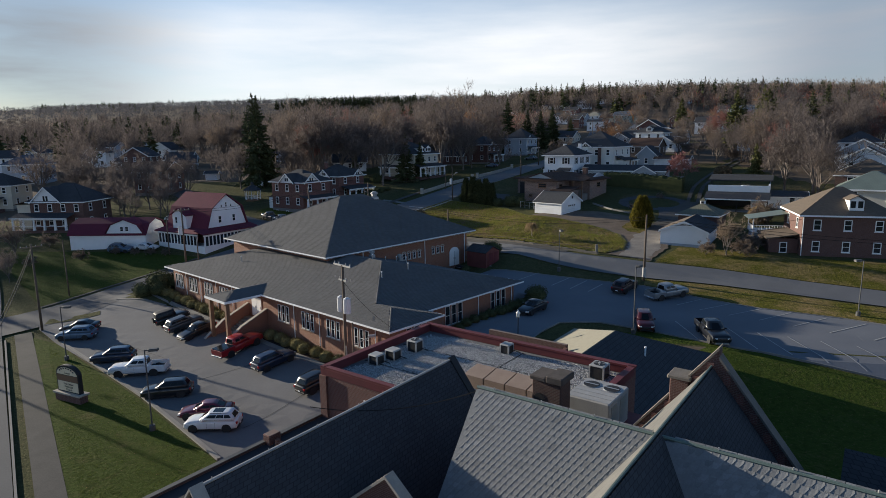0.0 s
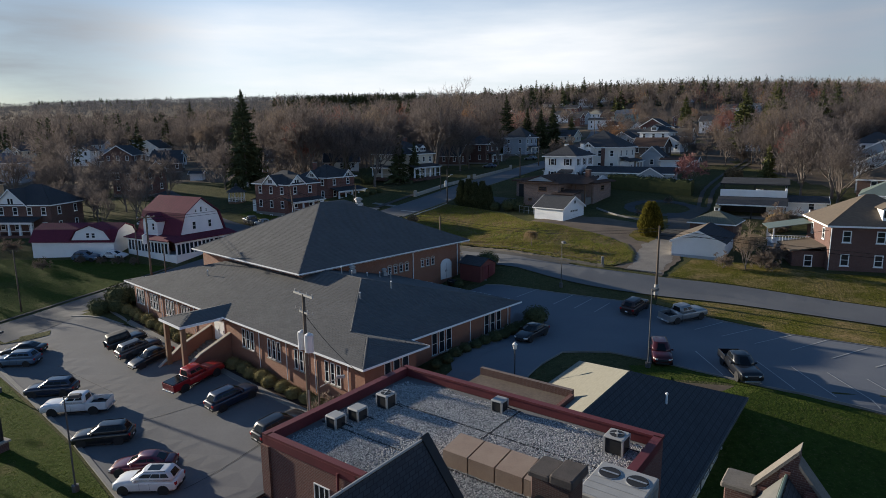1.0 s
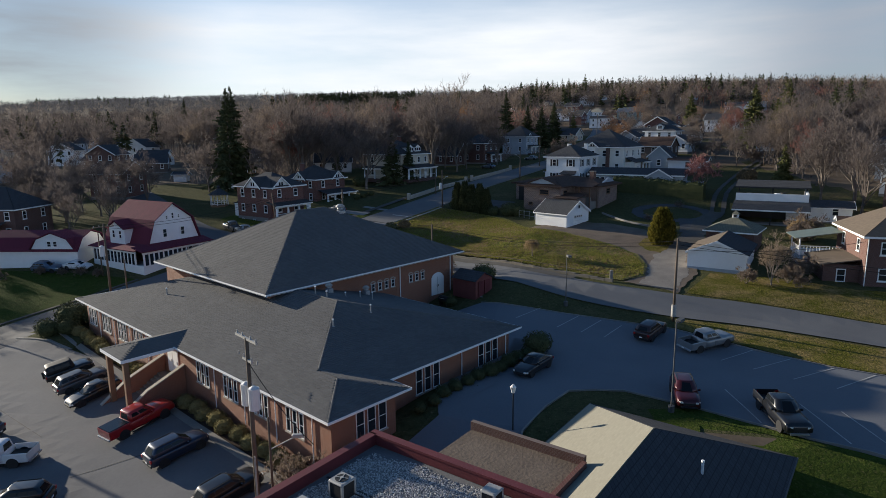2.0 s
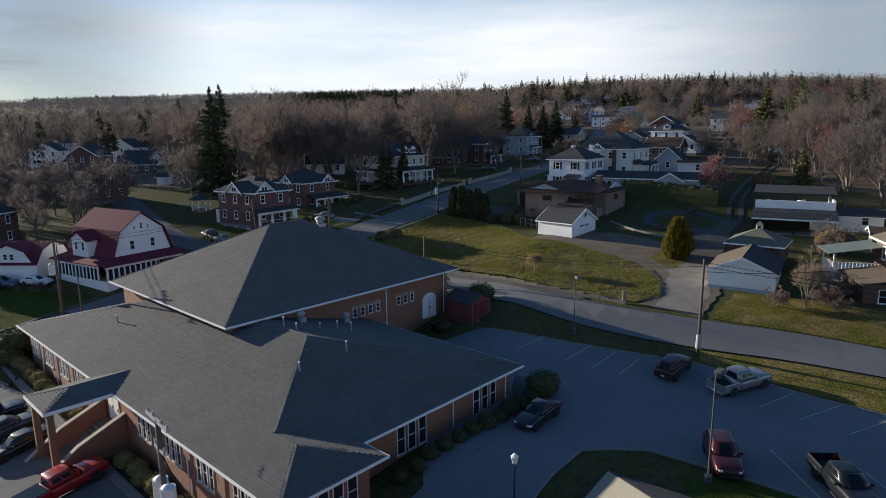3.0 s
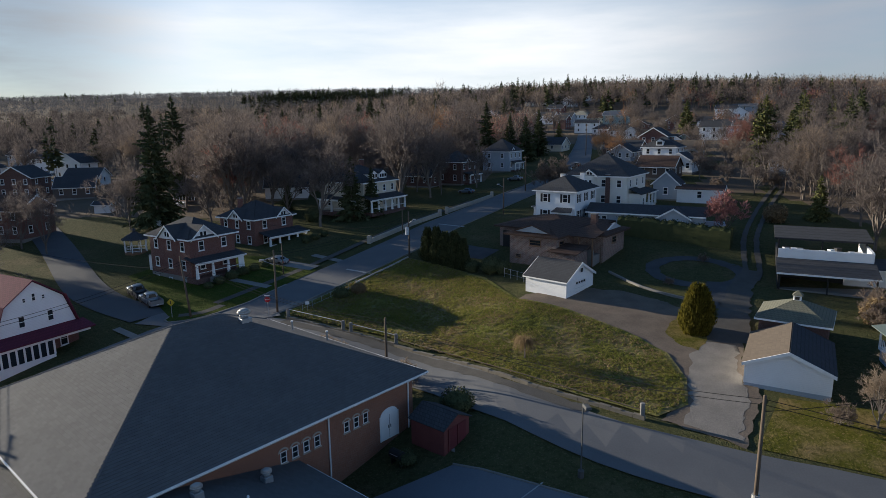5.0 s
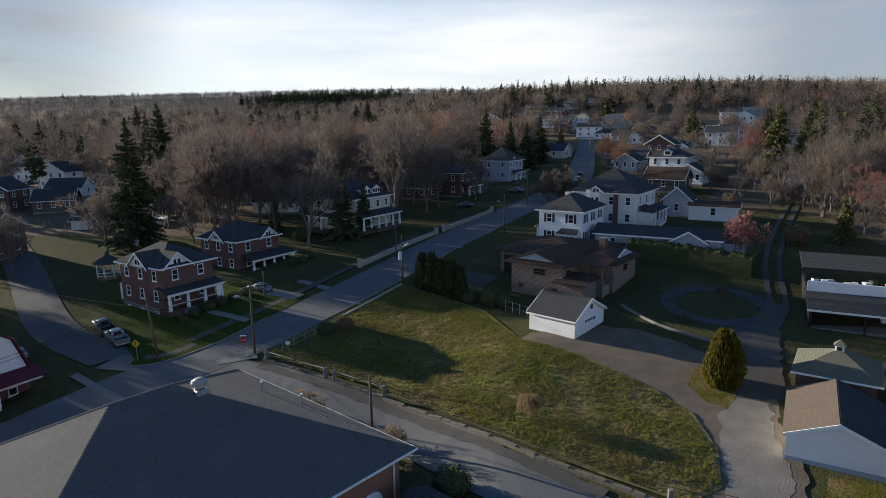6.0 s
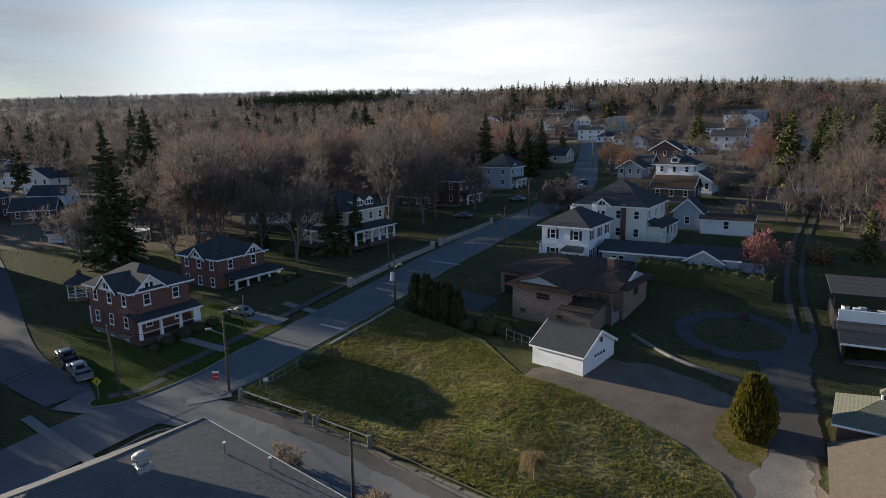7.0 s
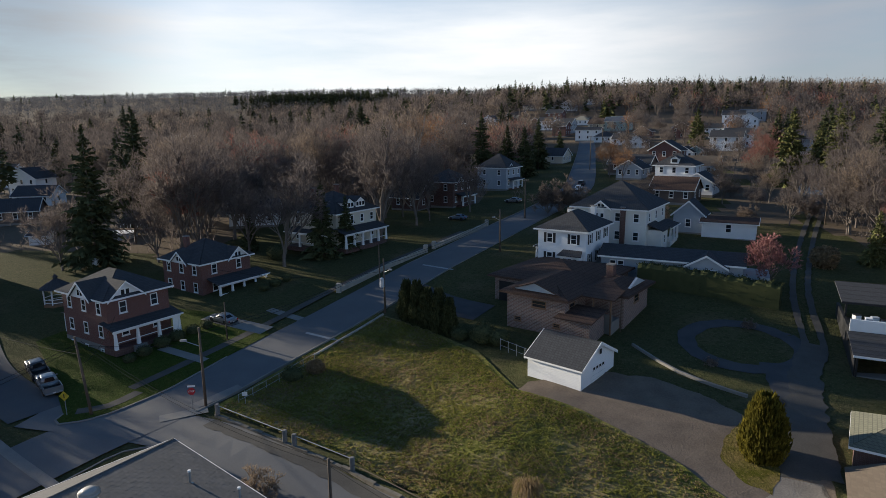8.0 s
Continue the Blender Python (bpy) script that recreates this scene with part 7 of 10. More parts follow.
house("shed", 28.6, 168.5, -18, 8.5, 4.5, 1, SIDING, SHINGLE_BR, "long low white shed", roof="gable_x", pitch=0.3, base=0.2, sh=2.6, front=1, side=1, kind_name="shed")
house("shed", 46, 109, -16, 12, 5, 1, SIDING_DK, SHINGLE_BR, "brown low shed behind the houses", roof="gable_x", pitch=0.25, base=0.2, sh=2.2, front=2, side=1, kind_name="shed")
house("shed", 41, 121.5, -14, 9, 5, 1, SIDING, SHINGLE_DK, "pale shed among bare trees", roof="gable_x", pitch=0.3, base=0.2, sh=2.2, front=2, side=1, kind_name="shed")


def hill_extra(c, e, top):
    dormer(c, 0.0, -3.9, e + 0.6, 1.9, 1.0, SHINGLE_DK, WHITE, 0, 1)
    porch(c, -3.4, 3.4, -4.6, 2.0, 0.5, 2.7, posts=4)


HILL = (  # x, y, turn, width, storeys, wall, roof, form, words
    (28.5, 217, -24, 9, 2, SIDING, SHINGLE_DK, "hip", "white house with dark pyramid roof and dormer"), (25, 199, -24, 9, 1, SIDING_DK, SHINGLE_BR, "gable_x", "dark brown house with long roofs"),
    (32, 208, -24, 7, 1, SIDING, SHINGLE_DK, "gable_y", "white gabled cottage below bare trees"), (21, 246, -24, 12, 1, SIDING_DK, SHINGLE_DK, "gable_x", "low house with a broad dark roof"),
    (20, 236, -24, 7, 1, SIDING_GREY, SHINGLE_DK, "gable_y", "grey cottage with a pale gable"), (32, 254, -24, 9, 2, BRICK_RED, SHINGLE_DK, "gable_y", "red brick house with white gable"),
    (37, 236, -24, 11, 1, SIDING, SHINGLE_TAN, "gable_x", "pale low house among bare trees"), (43, 283, -24, 6, 1, SIDING, SHINGLE_DK, "gable_y", "small white gabled cottage"),
    (15.5, 398, -10, 13, 2, SIDING, SHINGLE_DK, "gable_x", "long white house at the head of the street"), (23, 384, -20, 9, 1, SIDING, SHINGLE_DK, "hip", "small white house with dark hip roof"),
    (30.5, 368, -20, 9, 1, SIDING, SHINGLE_DK, "gable_x", "white wall under a dark roof"), (36, 436, -20, 11, 2, SIDING_GREEN, ROOF_RIB, "gable_x", "pale green house with a metal roof"),
    (15, 474, -20, 11, 1, SIDING_TAN, SHINGLE_TAN, "hip", "small tan house with a pale hip roof"), (26, 462, -20, 14, 1, SIDING_DK, SHINGLE_BR, "gable_x", "long brown house on the slope"),
    (1.5, 422, 68, 9, 2, BRICK_RED, SHINGLE_DK, "gable_y", "red brick gabled house up the street"), (-7, 450, -20, 10, 2, SIDING, SHINGLE_DK, "gable_x", "white house far up the street"),
    (-21, 418, -10, 9, 2, SIDING, SHINGLE_RED, "gable_y", "white gabled house between conifers"), (-2, 490, -20, 11, 2, BRICK_RED, SHINGLE_DK, "gable_x", "brick house near the hilltop"),
    (-14, 470, -20, 9, 1, BRICK_RED, SHINGLE_DK, "gable_y", "brick cottage near the hilltop"), (-30, 514, -20, 12, 1, SIDING_TAN, SHINGLE_DK, "gable_x", "low tan house near the hilltop"),
    (-45, 476, -20, 9, 2, SIDING, SHINGLE_DK, "gable_y", "white gabled house behind spruces"), (-52, 452, 30, 11, 2, SIDING_GREY, SHINGLE_DK, "gable_x", "blue-grey house behind spruces"),
    (-66, 494, 10, 12, 1, SIDING, SHINGLE_DK, "gable_x", "low white house among trees"), (45, 407, -20, 9, 1, BRICK_RED, SHINGLE_TAN, "gable_y", "small brick house with a pale gable"),
    (28, 585, -20, 13, 1, SIDING, SHINGLE_PALE, "gable_x", "pale roof among the hilltop trees"), (87, 547, -20, 12, 1, SIDING, SHINGLE_DK, "gable_x", "white house among the hilltop trees"),
    (-13, 564, -16, 30, 1, SIDING_TAN, SHINGLE_DK, "gable_x", "long low building on the hilltop"), (100, 446, -20, 12, 2, SIDING, SHINGLE_DK, "gable_x", "white house with blue-grey roof"),
    (91, 406, -20, 11, 2, SIDING, SHINGLE_DK, "gable_y", "white gabled house on the hillside"), (66, 322, -22, 12, 2, SIDING, SHINGLE_DK, "gable_x", "white house above the pines"),
    (114, 459, -20, 14, 2, SIDING_GREY, SHINGLE_BLUE, "gable_x", "house with a broad blue-grey roof"), (111, 366, -20, 9, 1, SIDING, SHINGLE_DK, "gable_x", "white house below the wood"),
    (90, 301, -20, 12, 2, SIDING_GREY, SHINGLE_BLUE, "gable_x", "blue-roofed house below the wood"), (56.3, 209, -20, 5, 1, SIDING, SHINGLE_DK, "gable_y", "small white shed house by the pines"),
    (78, 232, -30, 10, 1, SIDING, SHINGLE_DK, "gable_x", "white house at the end of the alley"), (82, 412, -20, 10, 1, SIDING, SHINGLE_DK, "gable_x", "white cottage on the hillside"),
    (14.4, 466, -20, 10, 1, SIDING, SHINGLE_PALE, "hip", "white house with a pale hipped roof"), (33, 434, -20, 12, 2, SIDING_GREEN, SHINGLE_BLUE, "gable_x", "grey-green house on the hillside"),
    (5, 434, 68, 9, 2, SIDING_GREY, SHINGLE_DK, "gable_y", "grey gabled house beside the street"), (30, 374, -20, 9, 1, SIDING, SHINGLE_DK, "gable_y", "small white gabled house"),
    (35, 350, -20, 9, 1, SIDING, SHINGLE_DK, "gable_y", "small white house above the brick one"), (47, 285, -20, 6, 1, SIDING_GREEN, SHINGLE_DK, "gable_y", "small pale green cottage"),
    (24, 446, -20, 12, 1, SIDING_TAN, SHINGLE_BR, "gable_x", "long low tan house"), (102, 424, -20, 10, 2, SIDING, SHINGLE_DK, "gable_y", "white gabled house among others"),
    (75, 340, -20, 11, 2, SIDING, SHINGLE_DK, "gable_x", "white house with a grey roof"), (8, 540, -20, 9, 2, SIDING, SHINGLE_DK, "gable_y", "white house on the hilltop"),
    (62, 392, -20, 9, 2, BRICK_RED, SHINGLE_DK, "gable_y", "brick gabled house between trees"), (-118, 226, 10, 10, 1, SIDING, SHINGLE_DK, "gable_x", "white cottage in the valley"), (-176, 200, 20, 9, 2, SIDING, SHINGLE_DK, "gable_y", "white gabled house in the valley"),
    (-1, 299, 68, 9, 1, SIDING_TAN, SHINGLE_DK, "gable_y", "cream cottage by the street"), (-14, 345, 68, 10, 2, SIDING_DK, SHINGLE_DK, "gable_x", "dark house between conifers"),
    (100, 215, 66, 10, 2, SIDING_TAN, SHINGLE_DK, "hip", "cream house behind bare trees"), (96, 190, 66, 10, 2, SIDING, SHINGLE_DK, "gable_x", "white house behind bare trees"),
    (-87, 384, 30, 10, 2, SIDING, SHINGLE_DK, "gable_x", "white house deep among trees"), (-156, 478, 0, 12, 1, SIDING_TAN, SHINGLE_BR, "gable_x", "pale low house deep among trees"),
    (-305, 512, 0, 14, 1, SIDING, SHINGLE_DK, "gable_x", "white house far down the valley"), (-231, 424, 0, 12, 2, SIDING, SHINGLE_DK, "gable_y", "white gabled house far down the valley"),
    (-240, 397, 0, 14, 1, SIDING, SHINGLE_DK, "gable_x", "long white house far down the valley"),
    (-124, 178, 30, 9, 1, SIDING_DK, SHINGLE_DK, "gable_x", "dark house at the wood's edge"), (-138, 176, 10, 9, 2, BRICK_DARK, SHINGLE_DK, "gable_y", "dark gabled house with white windows"),
    (-103, 138, 0, 9, 2, BRICK_RED, SHINGLE_BR, "gable_x", "red-brown house with white porch"), (-162, 222, 0, 10, 2, SIDING, SHINGLE_DK, "gable_y", "white house in the valley"),
    (-192, 243, 0, 10, 2, SIDING, SHINGLE_DK, "gable_x", "white-trimmed house in the valley"), (-225, 266, 0, 10, 2, SIDING_GREY, SHINGLE_DK, "gable_x", "grey house in the valley"),
    (-156, 150, 20, 11, 2, SIDING_GREY, SHINGLE_BLUE, "hip", "blue-grey house with dormer"), (-186, 172, 15, 11, 2, SIDING, SHINGLE_DK, "gable_x", "white-trimmed grey house among trees"),
    (-150, 188, 0, 10, 1, SIDING, SHINGLE_DK, "gable_x", "low white house in the valley"), (-132, 118, 15, 10, 2, SIDING_TAN, SHINGLE_DK, "hip", "tan house with dark roof"),
    (-160, 122, 15, 10, 2, SIDING, SHINGLE_BR, "gable_x", "white house with brown roof"), (-66, 180, 20, 10, 1, SIDING, SHINGLE_DK, "gable_x", "pale low garage behind the trees"),
    (-210, 205, 5, 10, 2, SIDING_TAN, SHINGLE_DK, "gable_y", "tan gabled house in the valley"), (-142, 203, 15, 10, 1, SIDING, SHINGLE_DK, "gable_x", "white cottage at the wood's edge"),
)
for x, y, rz, wide, st, wl, rf, form, words in HILL:
    far = y > 270 or x < -140
    house("house", x, y, rz, wide, 8.0, st, wl, rf, words, roof=form, pitch=0.6 if wide < 13 else 0.35, sh=2.7, front=3, side=2 if not far else 1, extra=hill_extra if form == "hip" and not far else None, far=far)
house("garden_shed", -101, 159, 15, 3.4, 2.6, 1, SIDING, SHINGLE_DK, "small white garden shed on the lawn", roof="gable_x", pitch=0.4, base=0.1, sh=2.0, windows=False, kind_name="shed")
house("garage", -68.5, 99.5, -18, 5.5, 5, 1, SIDING, SHINGLE_DK, "small white garage with a grey roof", roof="gable_x", pitch=0.4, base=0.1, sh=2.4, windows=False, kind_name="garage")


def gazebo():
    t = thing("gazebo", -72.2, 130.5, None, 20, "small dark-roofed garden gazebo", "gazebo")
    oct_ = lambda r, z: [(r * math.cos(6.283 * k / 8), r * math.sin(6.283 * k / 8), z) for k in range(8)]
    part("floor", Shape().loft([oct_(1.9, -0.3), oct_(1.9, 0.2)]), TIMBER, t)
    part("roof", Shape().loft([oct_(2.3, 2.4), oct_(0.35, 3.7)]), SHINGLE_DK, t)
    part("lantern", Shape().loft([oct_(0.3, 3.7), oct_(0.3, 4.0)]).loft([oct_(0.45, 4.0), oct_(0.03, 4.4)]), SHINGLE_DK, t)
    for x, y, z in oct_(1.8, 0):
        part("post", Shape().box(x - 0.06, x + 0.06, y - 0.06, y + 0.06, 0.2, 2.45), WHITE, t)
    for k in range(7):
        (x0, y0, _), (x1, y1, _) = oct_(1.8, 0)[k], oct_(1.8, 0)[k + 1]
        part("rail", Shape().tube((x0, y0, 0.95), (x1, y1, 0.95), 0.05, n=5), WHITE, t)
        part("rail", Shape().tube((x0, y0, 0.45), (x1, y1, 0.45), 0.05, n=5), WHITE, t)


gazebo()


def camper():
    t = thing("white_tank", -78.6, 145.4, None, 15, "rounded white tank-like trailer on the lawn", "trailer")
    t.scale = (0.62, 0.62, 0.62)
    ring = lambda x, r: [(x, r * math.cos(6.283 * k / 14), 1.45 + r * math.sin(6.283 * k / 14)) for k in range(14)]
    part("body", Shape().loft([ring(-1.9, 0.5), ring(-1.7, 1.0), ring(-1.2, 1.2), ring(1.2, 1.2), ring(1.7, 1.0), ring(1.9, 0.5)]), WHITE, t, flat=False)
    for x in (-0.9, 0.9):
        part("leg", Shape().box(x - 0.1, x + 0.1, -0.7, 0.7, -0.1, 0.5), GREY_METAL, t)


camper()


def pool():
    t = thing("garden_pool", -88.2, 165.4, None, 0, "round above-ground pool with a blue rim", "pool")
    part("wall", Shape().tube((0, 0, -0.2), (0, 0, 1.1), 3.0, n=24), SIDING_GREY, t)
    part("cover", Shape().tube((0, 0, 1.102), (0, 0, 1.14), 2.9, n=24), MATS["white_paint"], t)
    part("deck", Shape().box(-3.4, 3.4, 2.6, 4.2, 1.1, 1.25), TIMBER, t)
    for k in range(9):
        part("rail_post", Shape().box(-3.3 + k * 0.8, -3.22 + k * 0.8, 4.1, 4.2, 1.25, 2.1), WHITE, t)


pool()

# ---- vehicles: the front looks along +x before they are turned ----
def wheel(car, x, y, r=0.35, w=0.22):
    s = 1 if y > 0 else -1
    hub = part("wheel", Shape().tube((0, -w / 2, 0), (0, w / 2, 0), r, n=18), RUBBER, car, "", pose(x, y - s * 0.02, r), flat=True)
    part("rim", Shape().tube((0, s * w / 2, 0), (0, s * (w / 2 + 0.015), 0), r * 0.66, r * 0.6, n=14), RIM, hub)
    part("hub_cap", Shape().tube((0, s * (w / 2 + 0.016), 0), (0, s * (w / 2 + 0.03), 0), r * 0.18, n=8), BLACK, hub)


CARS = {
    # length, width, height, belt, bonnet, cabin from/to at the belt, cabin from/to at the roof
    "suv": (4.75, 1.92, 1.72, 1.12, 1.08, -0.475, 0.235, -0.385, 0.055),
    "sedan": (4.80, 1.86, 1.46, 0.98, 0.91, -0.41, 0.235, -0.225, 0.05),
    "pickup": (5.90, 2.02, 1.93, 1.23, 1.21, -0.19, 0.225, -0.172, 0.09),
    "jeep": (4.40, 1.86, 1.84, 1.10, 1.10, -0.47, 0.13, -0.455, 0.085),
}


CAR_SIZE = 0.87


def cabin_ring(x0, x1, y, z, nose=0.32, tail=0.16):
    """A rounded plan of a cabin at the height z, from the tail x0 to the windscreen x1."""
    half = [(x0, y - 0.34), (x0 + tail * 0.35, y - 0.10), (x0 + tail, y), (x1 - nose, y), (x1 - nose * 0.35, y - 0.12), (x1, y - 0.42)]
    return [(x, -b, z) for x, b in half] + [(x, b, z) for x, b in half[::-1]]


def pane_on(a, b, c, d, u0, u1, v0, v1, out, drop=0.0):
    """A slim pane on the quad a b (below) d c (above), inset by fractions, pushed outwards."""
    a, b, c, d = map(Vector, (a, b, c, d))
    at = lambda u, v: a.lerp(b, u).lerp(c.lerp(d, u), v)
    n = (b - a).cross(c - a).normalized()
    if n.dot(Vector(out)) < 0:
        n = -n
    q = [at(u0, v0), at(u1, v0), at(u1 - drop, v1), at(u0 + drop, v1)]
    return Shape().loft([[p - n * 0.01 for p in q], [p + n * 0.012 for p in q]])


def car(kind, x, y, rz, colour, label, z=None):
    L, W, H, belt, hood, c0, c1, r0, r1 = CARS[kind]
    w = W / 2
    t = thing("pickup_truck" if kind == "pickup" else "car", x, y, (land(x, y) + 0.05) if z is None else z, rz, label, "pickup truck" if kind == "pickup" else "car", "parked vehicles")
    if z is None:
        # rest on the slope of the ground
        c, d, u, v = math.cos(radians(rz)), math.sin(radians(rz)), L * 0.27, w * 0.75
        at = lambda i, j: land(x + c * i - d * j, y + d * i + c * j)
        ahead, aside = (at(u, 0) - at(-u, 0)) / (2 * u), (at(0, v) - at(0, -v)) / (2 * v)
        t.matrix_basis = pose(x, y, (at(u, 0) + at(-u, 0)) / 2 + 0.05, math.degrees(math.atan(aside)), -math.degrees(math.atan(ahead)), rz) @ Matrix.Diagonal((CAR_SIZE, CAR_SIZE, CAR_SIZE, 1))
    open_bed = kind == "pickup"
    # body shell: rounded rings from tail to nose (share of length, width, underside, top)
    if open_bed:
        st = [(-0.192, 0.98, 0.40, belt), (0.0, 1.0, 0.38, belt), (0.17, 1.0, 0.38, belt - 0.01), (0.23, 1.0, 0.38, hood + 0.02), (0.36, 0.99, 0.40, hood), (0.44, 0.97, 0.42, hood - 0.04), (0.48, 0.95, 0.44, hood - 0.12), (0.497, 0.90, 0.48, hood - 0.28), (0.5, 0.84, 0.55, hood - 0.40)]
    elif kind == "sedan":
        st = [(-0.5, 0.74, 0.50, belt - 0.20), (-0.488, 0.88, 0.40, belt - 0.08), (-0.45, 0.95, 0.30, belt + 0.02), (-0.36, 0.99, 0.25, belt + 0.03), (-0.15, 1.0, 0.22, belt), (0.10, 1.0, 0.22, belt - 0.02), (0.22, 1.0, 0.23, belt - 0.03), (0.30, 0.98, 0.24, hood - 0.02), (0.40, 0.94, 0.25, hood - 0.09), (0.455, 0.87, 0.28, hood - 0.18), (0.488, 0.76, 0.34, hood - 0.28), (0.5, 0.62, 0.42, hood - 0.36)]
    else:
        st = [(-0.5, 0.82, 0.50, belt - 0.14), (-0.492, 0.92, 0.40, belt - 0.05), (-0.46, 0.97, 0.32, belt), (-0.34, 1.0, 0.26, belt + 0.01), (0.0, 1.0, 0.25, belt), (0.18, 1.0, 0.25, belt - 0.01), (0.26, 0.99, 0.26, hood + 0.01), (0.37, 0.97, 0.27, hood - 0.04), (0.44, 0.92, 0.30, hood - 0.11), (0.48, 0.84, 0.34, hood - 0.22), (0.497, 0.74, 0.40, hood - 0.34), (0.5, 0.62, 0.48, hood - 0.42)]
    section = ((-0.80, 0), (-0.97, 0.10), (-1, 0.30), (-1.0, 0.62), (-0.965, 0.84), (-0.88, 0.965), (-0.62, 1.01), (0.62, 1.01), (0.88, 0.965), (0.965, 0.84), (1.0, 0.62), (1, 0.30), (0.97, 0.10), (0.80, 0))
    body = part("body", Shape().loft([[(u * L, yy * w * k, zb + zz * (zt - zb)) for yy, zz in section] for u, k, zb, zt in st]), colour, t, flat=False)
    # cabin shell with panes let into it
    gb, gt = belt - 0.06, H - 0.10
    tip = 0.0 if open_bed or kind == "jeep" else 0.16
    lo = cabin_ring(c0 * L, c1 * L, w * 0.93, gb)
    hi = cabin_ring(r0 * L, r1 * L, w * 0.76, gt, 0.30, 0.14)
    mid = [tuple(Vector(a).lerp(Vector(b), 0.5) + Vector((0, math.copysign(0.03, a[1]), 0))) for a, b in zip(lo, hi)]
    crown = [(r0 * L + 0.12 + (p[0] - r0 * L) * 0.93, p[1] * 0.90, H - 0.025) for p in hi]
    ridge = [(r0 * L + 0.35 + (p[0] - r0 * L) * 0.78, p[1] * 0.62, H) for p in hi]
    part("cabin", Shape().loft([lo, mid, hi, crown, ridge]), colour if kind != "jeep" else BLACK, t, flat=False)
    part("windscreen", pane_on(lo[6], lo[5], hi[6], hi[5], 0.02, 0.98, 0.14, 0.98, (1, 0, 0)), CAR_GLASS, t)
    part("rear_window", pane_on(lo[0], lo[11], hi[0], hi[11], 0.0, 1.0, 0.30 if tip else 0.2, 0.94, (-1, 0, 0.2)), CAR_GLASS, t)
    cuts = {"suv": (0.0, 0.27, 0.285, 0.61, 0.625, 1.0), "jeep": (0.03, 0.28, 0.33, 0.62, 0.67, 0.98), "sedan": (0.08, 0.48, 0.495, 0.99), "pickup": (0.04, 0.46, 0.52, 0.97)}[kind]
    for s in (-1, 1):
        i = (2, 3) if s < 0 else (9, 8)
        for u0, u1 in zip(cuts[::2], cuts[1::2]):
            part("side_window", pane_on(lo[i[0]], lo[i[1]], hi[i[0]], hi[i[1]], u0, u1, 0.17, 0.93, (0, s, 0), 0.015).merge(pane_on(mid[i[0]], mid[i[1]], hi[i[0]], hi[i[1]], u0, u1, 0.0, 0.88, (0, s, 0), 0.015)), CAR_GLASS, t)
    if open_bed:
        x0, x1 = -0.495 * L, -0.194 * L
        part("bed_floor", Shape().box(x0, x1, -w + 0.09, w - 0.09, 0.66, 0.76), BLACK, t)
        for s in (-1, 1):
            part("bed_side", Shape().loft([[(xx, s * (w - 0.10), 0.44), (xx, s * (w - 0.01), 0.52), (xx, s * w, 0.8), (xx, s * (w - 0.02), belt - 0.06), (xx, s * (w - 0.05), belt), (xx, s * (w - 0.10), belt)] for xx in (x0, x1)]), colour, t)
        part("tailgate", Shape().soft_box(x0 - 0.06, x0, -w + 0.05, w - 0.05, 0.52, belt - 0.02, 0.02), colour, t)
        part("rear_bumper", Shape().soft_box(x0 - 0.2, x0 - 0.062, -w + 0.08, w - 0.08, 0.44, 0.6, 0.03), RIM, t)
        if "red" in label and "bright" in label:
            part("bed_cover", Shape().soft_box(x0 + 0.02, x1 - 0.02, -w + 0.11, w - 0.11, belt - 0.02, belt + 0.04, 0.03), CAR_GLASS, t, "black bed cover")
    else:
        part("rear_bumper", Shape().soft_box(-0.5 * L - 0.04, -0.5 * L + 0.06, -w * 0.80, w * 0.80, 0.36, 0.56, 0.03), BLACK, t)
    part("front_bumper", Shape().soft_box(0.5 * L - 0.10, 0.5 * L + 0.04, -w * 0.66, w * 0.66, 0.30, 0.46, 0.03), BLACK if kind != "pickup" else RIM, t)
    part("grille", Shape().soft_box(0.5 * L - 0.04, 0.5 * L + 0.025, -w * 0.48, w * 0.48, 0.52, hood - 0.36, 0.02), BLACK, t)
    for s in (-1, 1):
        part("headlight", Shape().loft([[(0.452 * L, s * w * 0.90, zz), (0.497 * L, s * w * 0.72, zz), (0.503 * L, s * w * 0.50, zz), (0.47 * L, s * w * 0.55, zz)] for zz in (hood - 0.40, hood - 0.27)]), LAMP_LENS, t)
        part("tail_light", Shape().soft_box(-0.5 * L - 0.02, -0.478 * L, s * w * 0.80 - 0.12, s * w * 0.80 + 0.12, belt - 0.34, belt - 0.12, 0.02), TAIL, t)
        part("mirror", Shape().soft_box(c1 * L - 0.62, c1 * L - 0.48, s * (w + 0.07) - 0.10, s * (w + 0.07) + 0.09, belt - 0.03, belt + 0.14, 0.03), BLACK if kind == "jeep" else colour, t)
        for u in (-0.10, 0.055) if kind != "pickup" else (0.03,):
            part("door_seam", Shape().box(u * L - 0.008, u * L + 0.008, s * w - 0.006, s * w + 0.004, 0.45, belt - 0.16), BLACK, t)
            part("door_handle", Shape().box(u * L + 0.08, u * L + 0.26, s * w - 0.015, s * w + 0.02, belt - 0.26, belt - 0.22), colour, t)
        part("sill_trim", Shape().box(-0.20 * L, 0.22 * L, s * w * 0.97 - 0.02, s * w * 0.97 + 0.02, 0.27, 0.37), BLACK, t)
    part("number_plate", Shape().box(-0.5 * L - (0.22 if open_bed else 0.06), -0.5 * L - (0.205 if open_bed else 0.042), -0.16, 0.16, 0.52, 0.65), WHITE, t)
    r = 0.41 if kind in ("pickup", "jeep") else 0.36
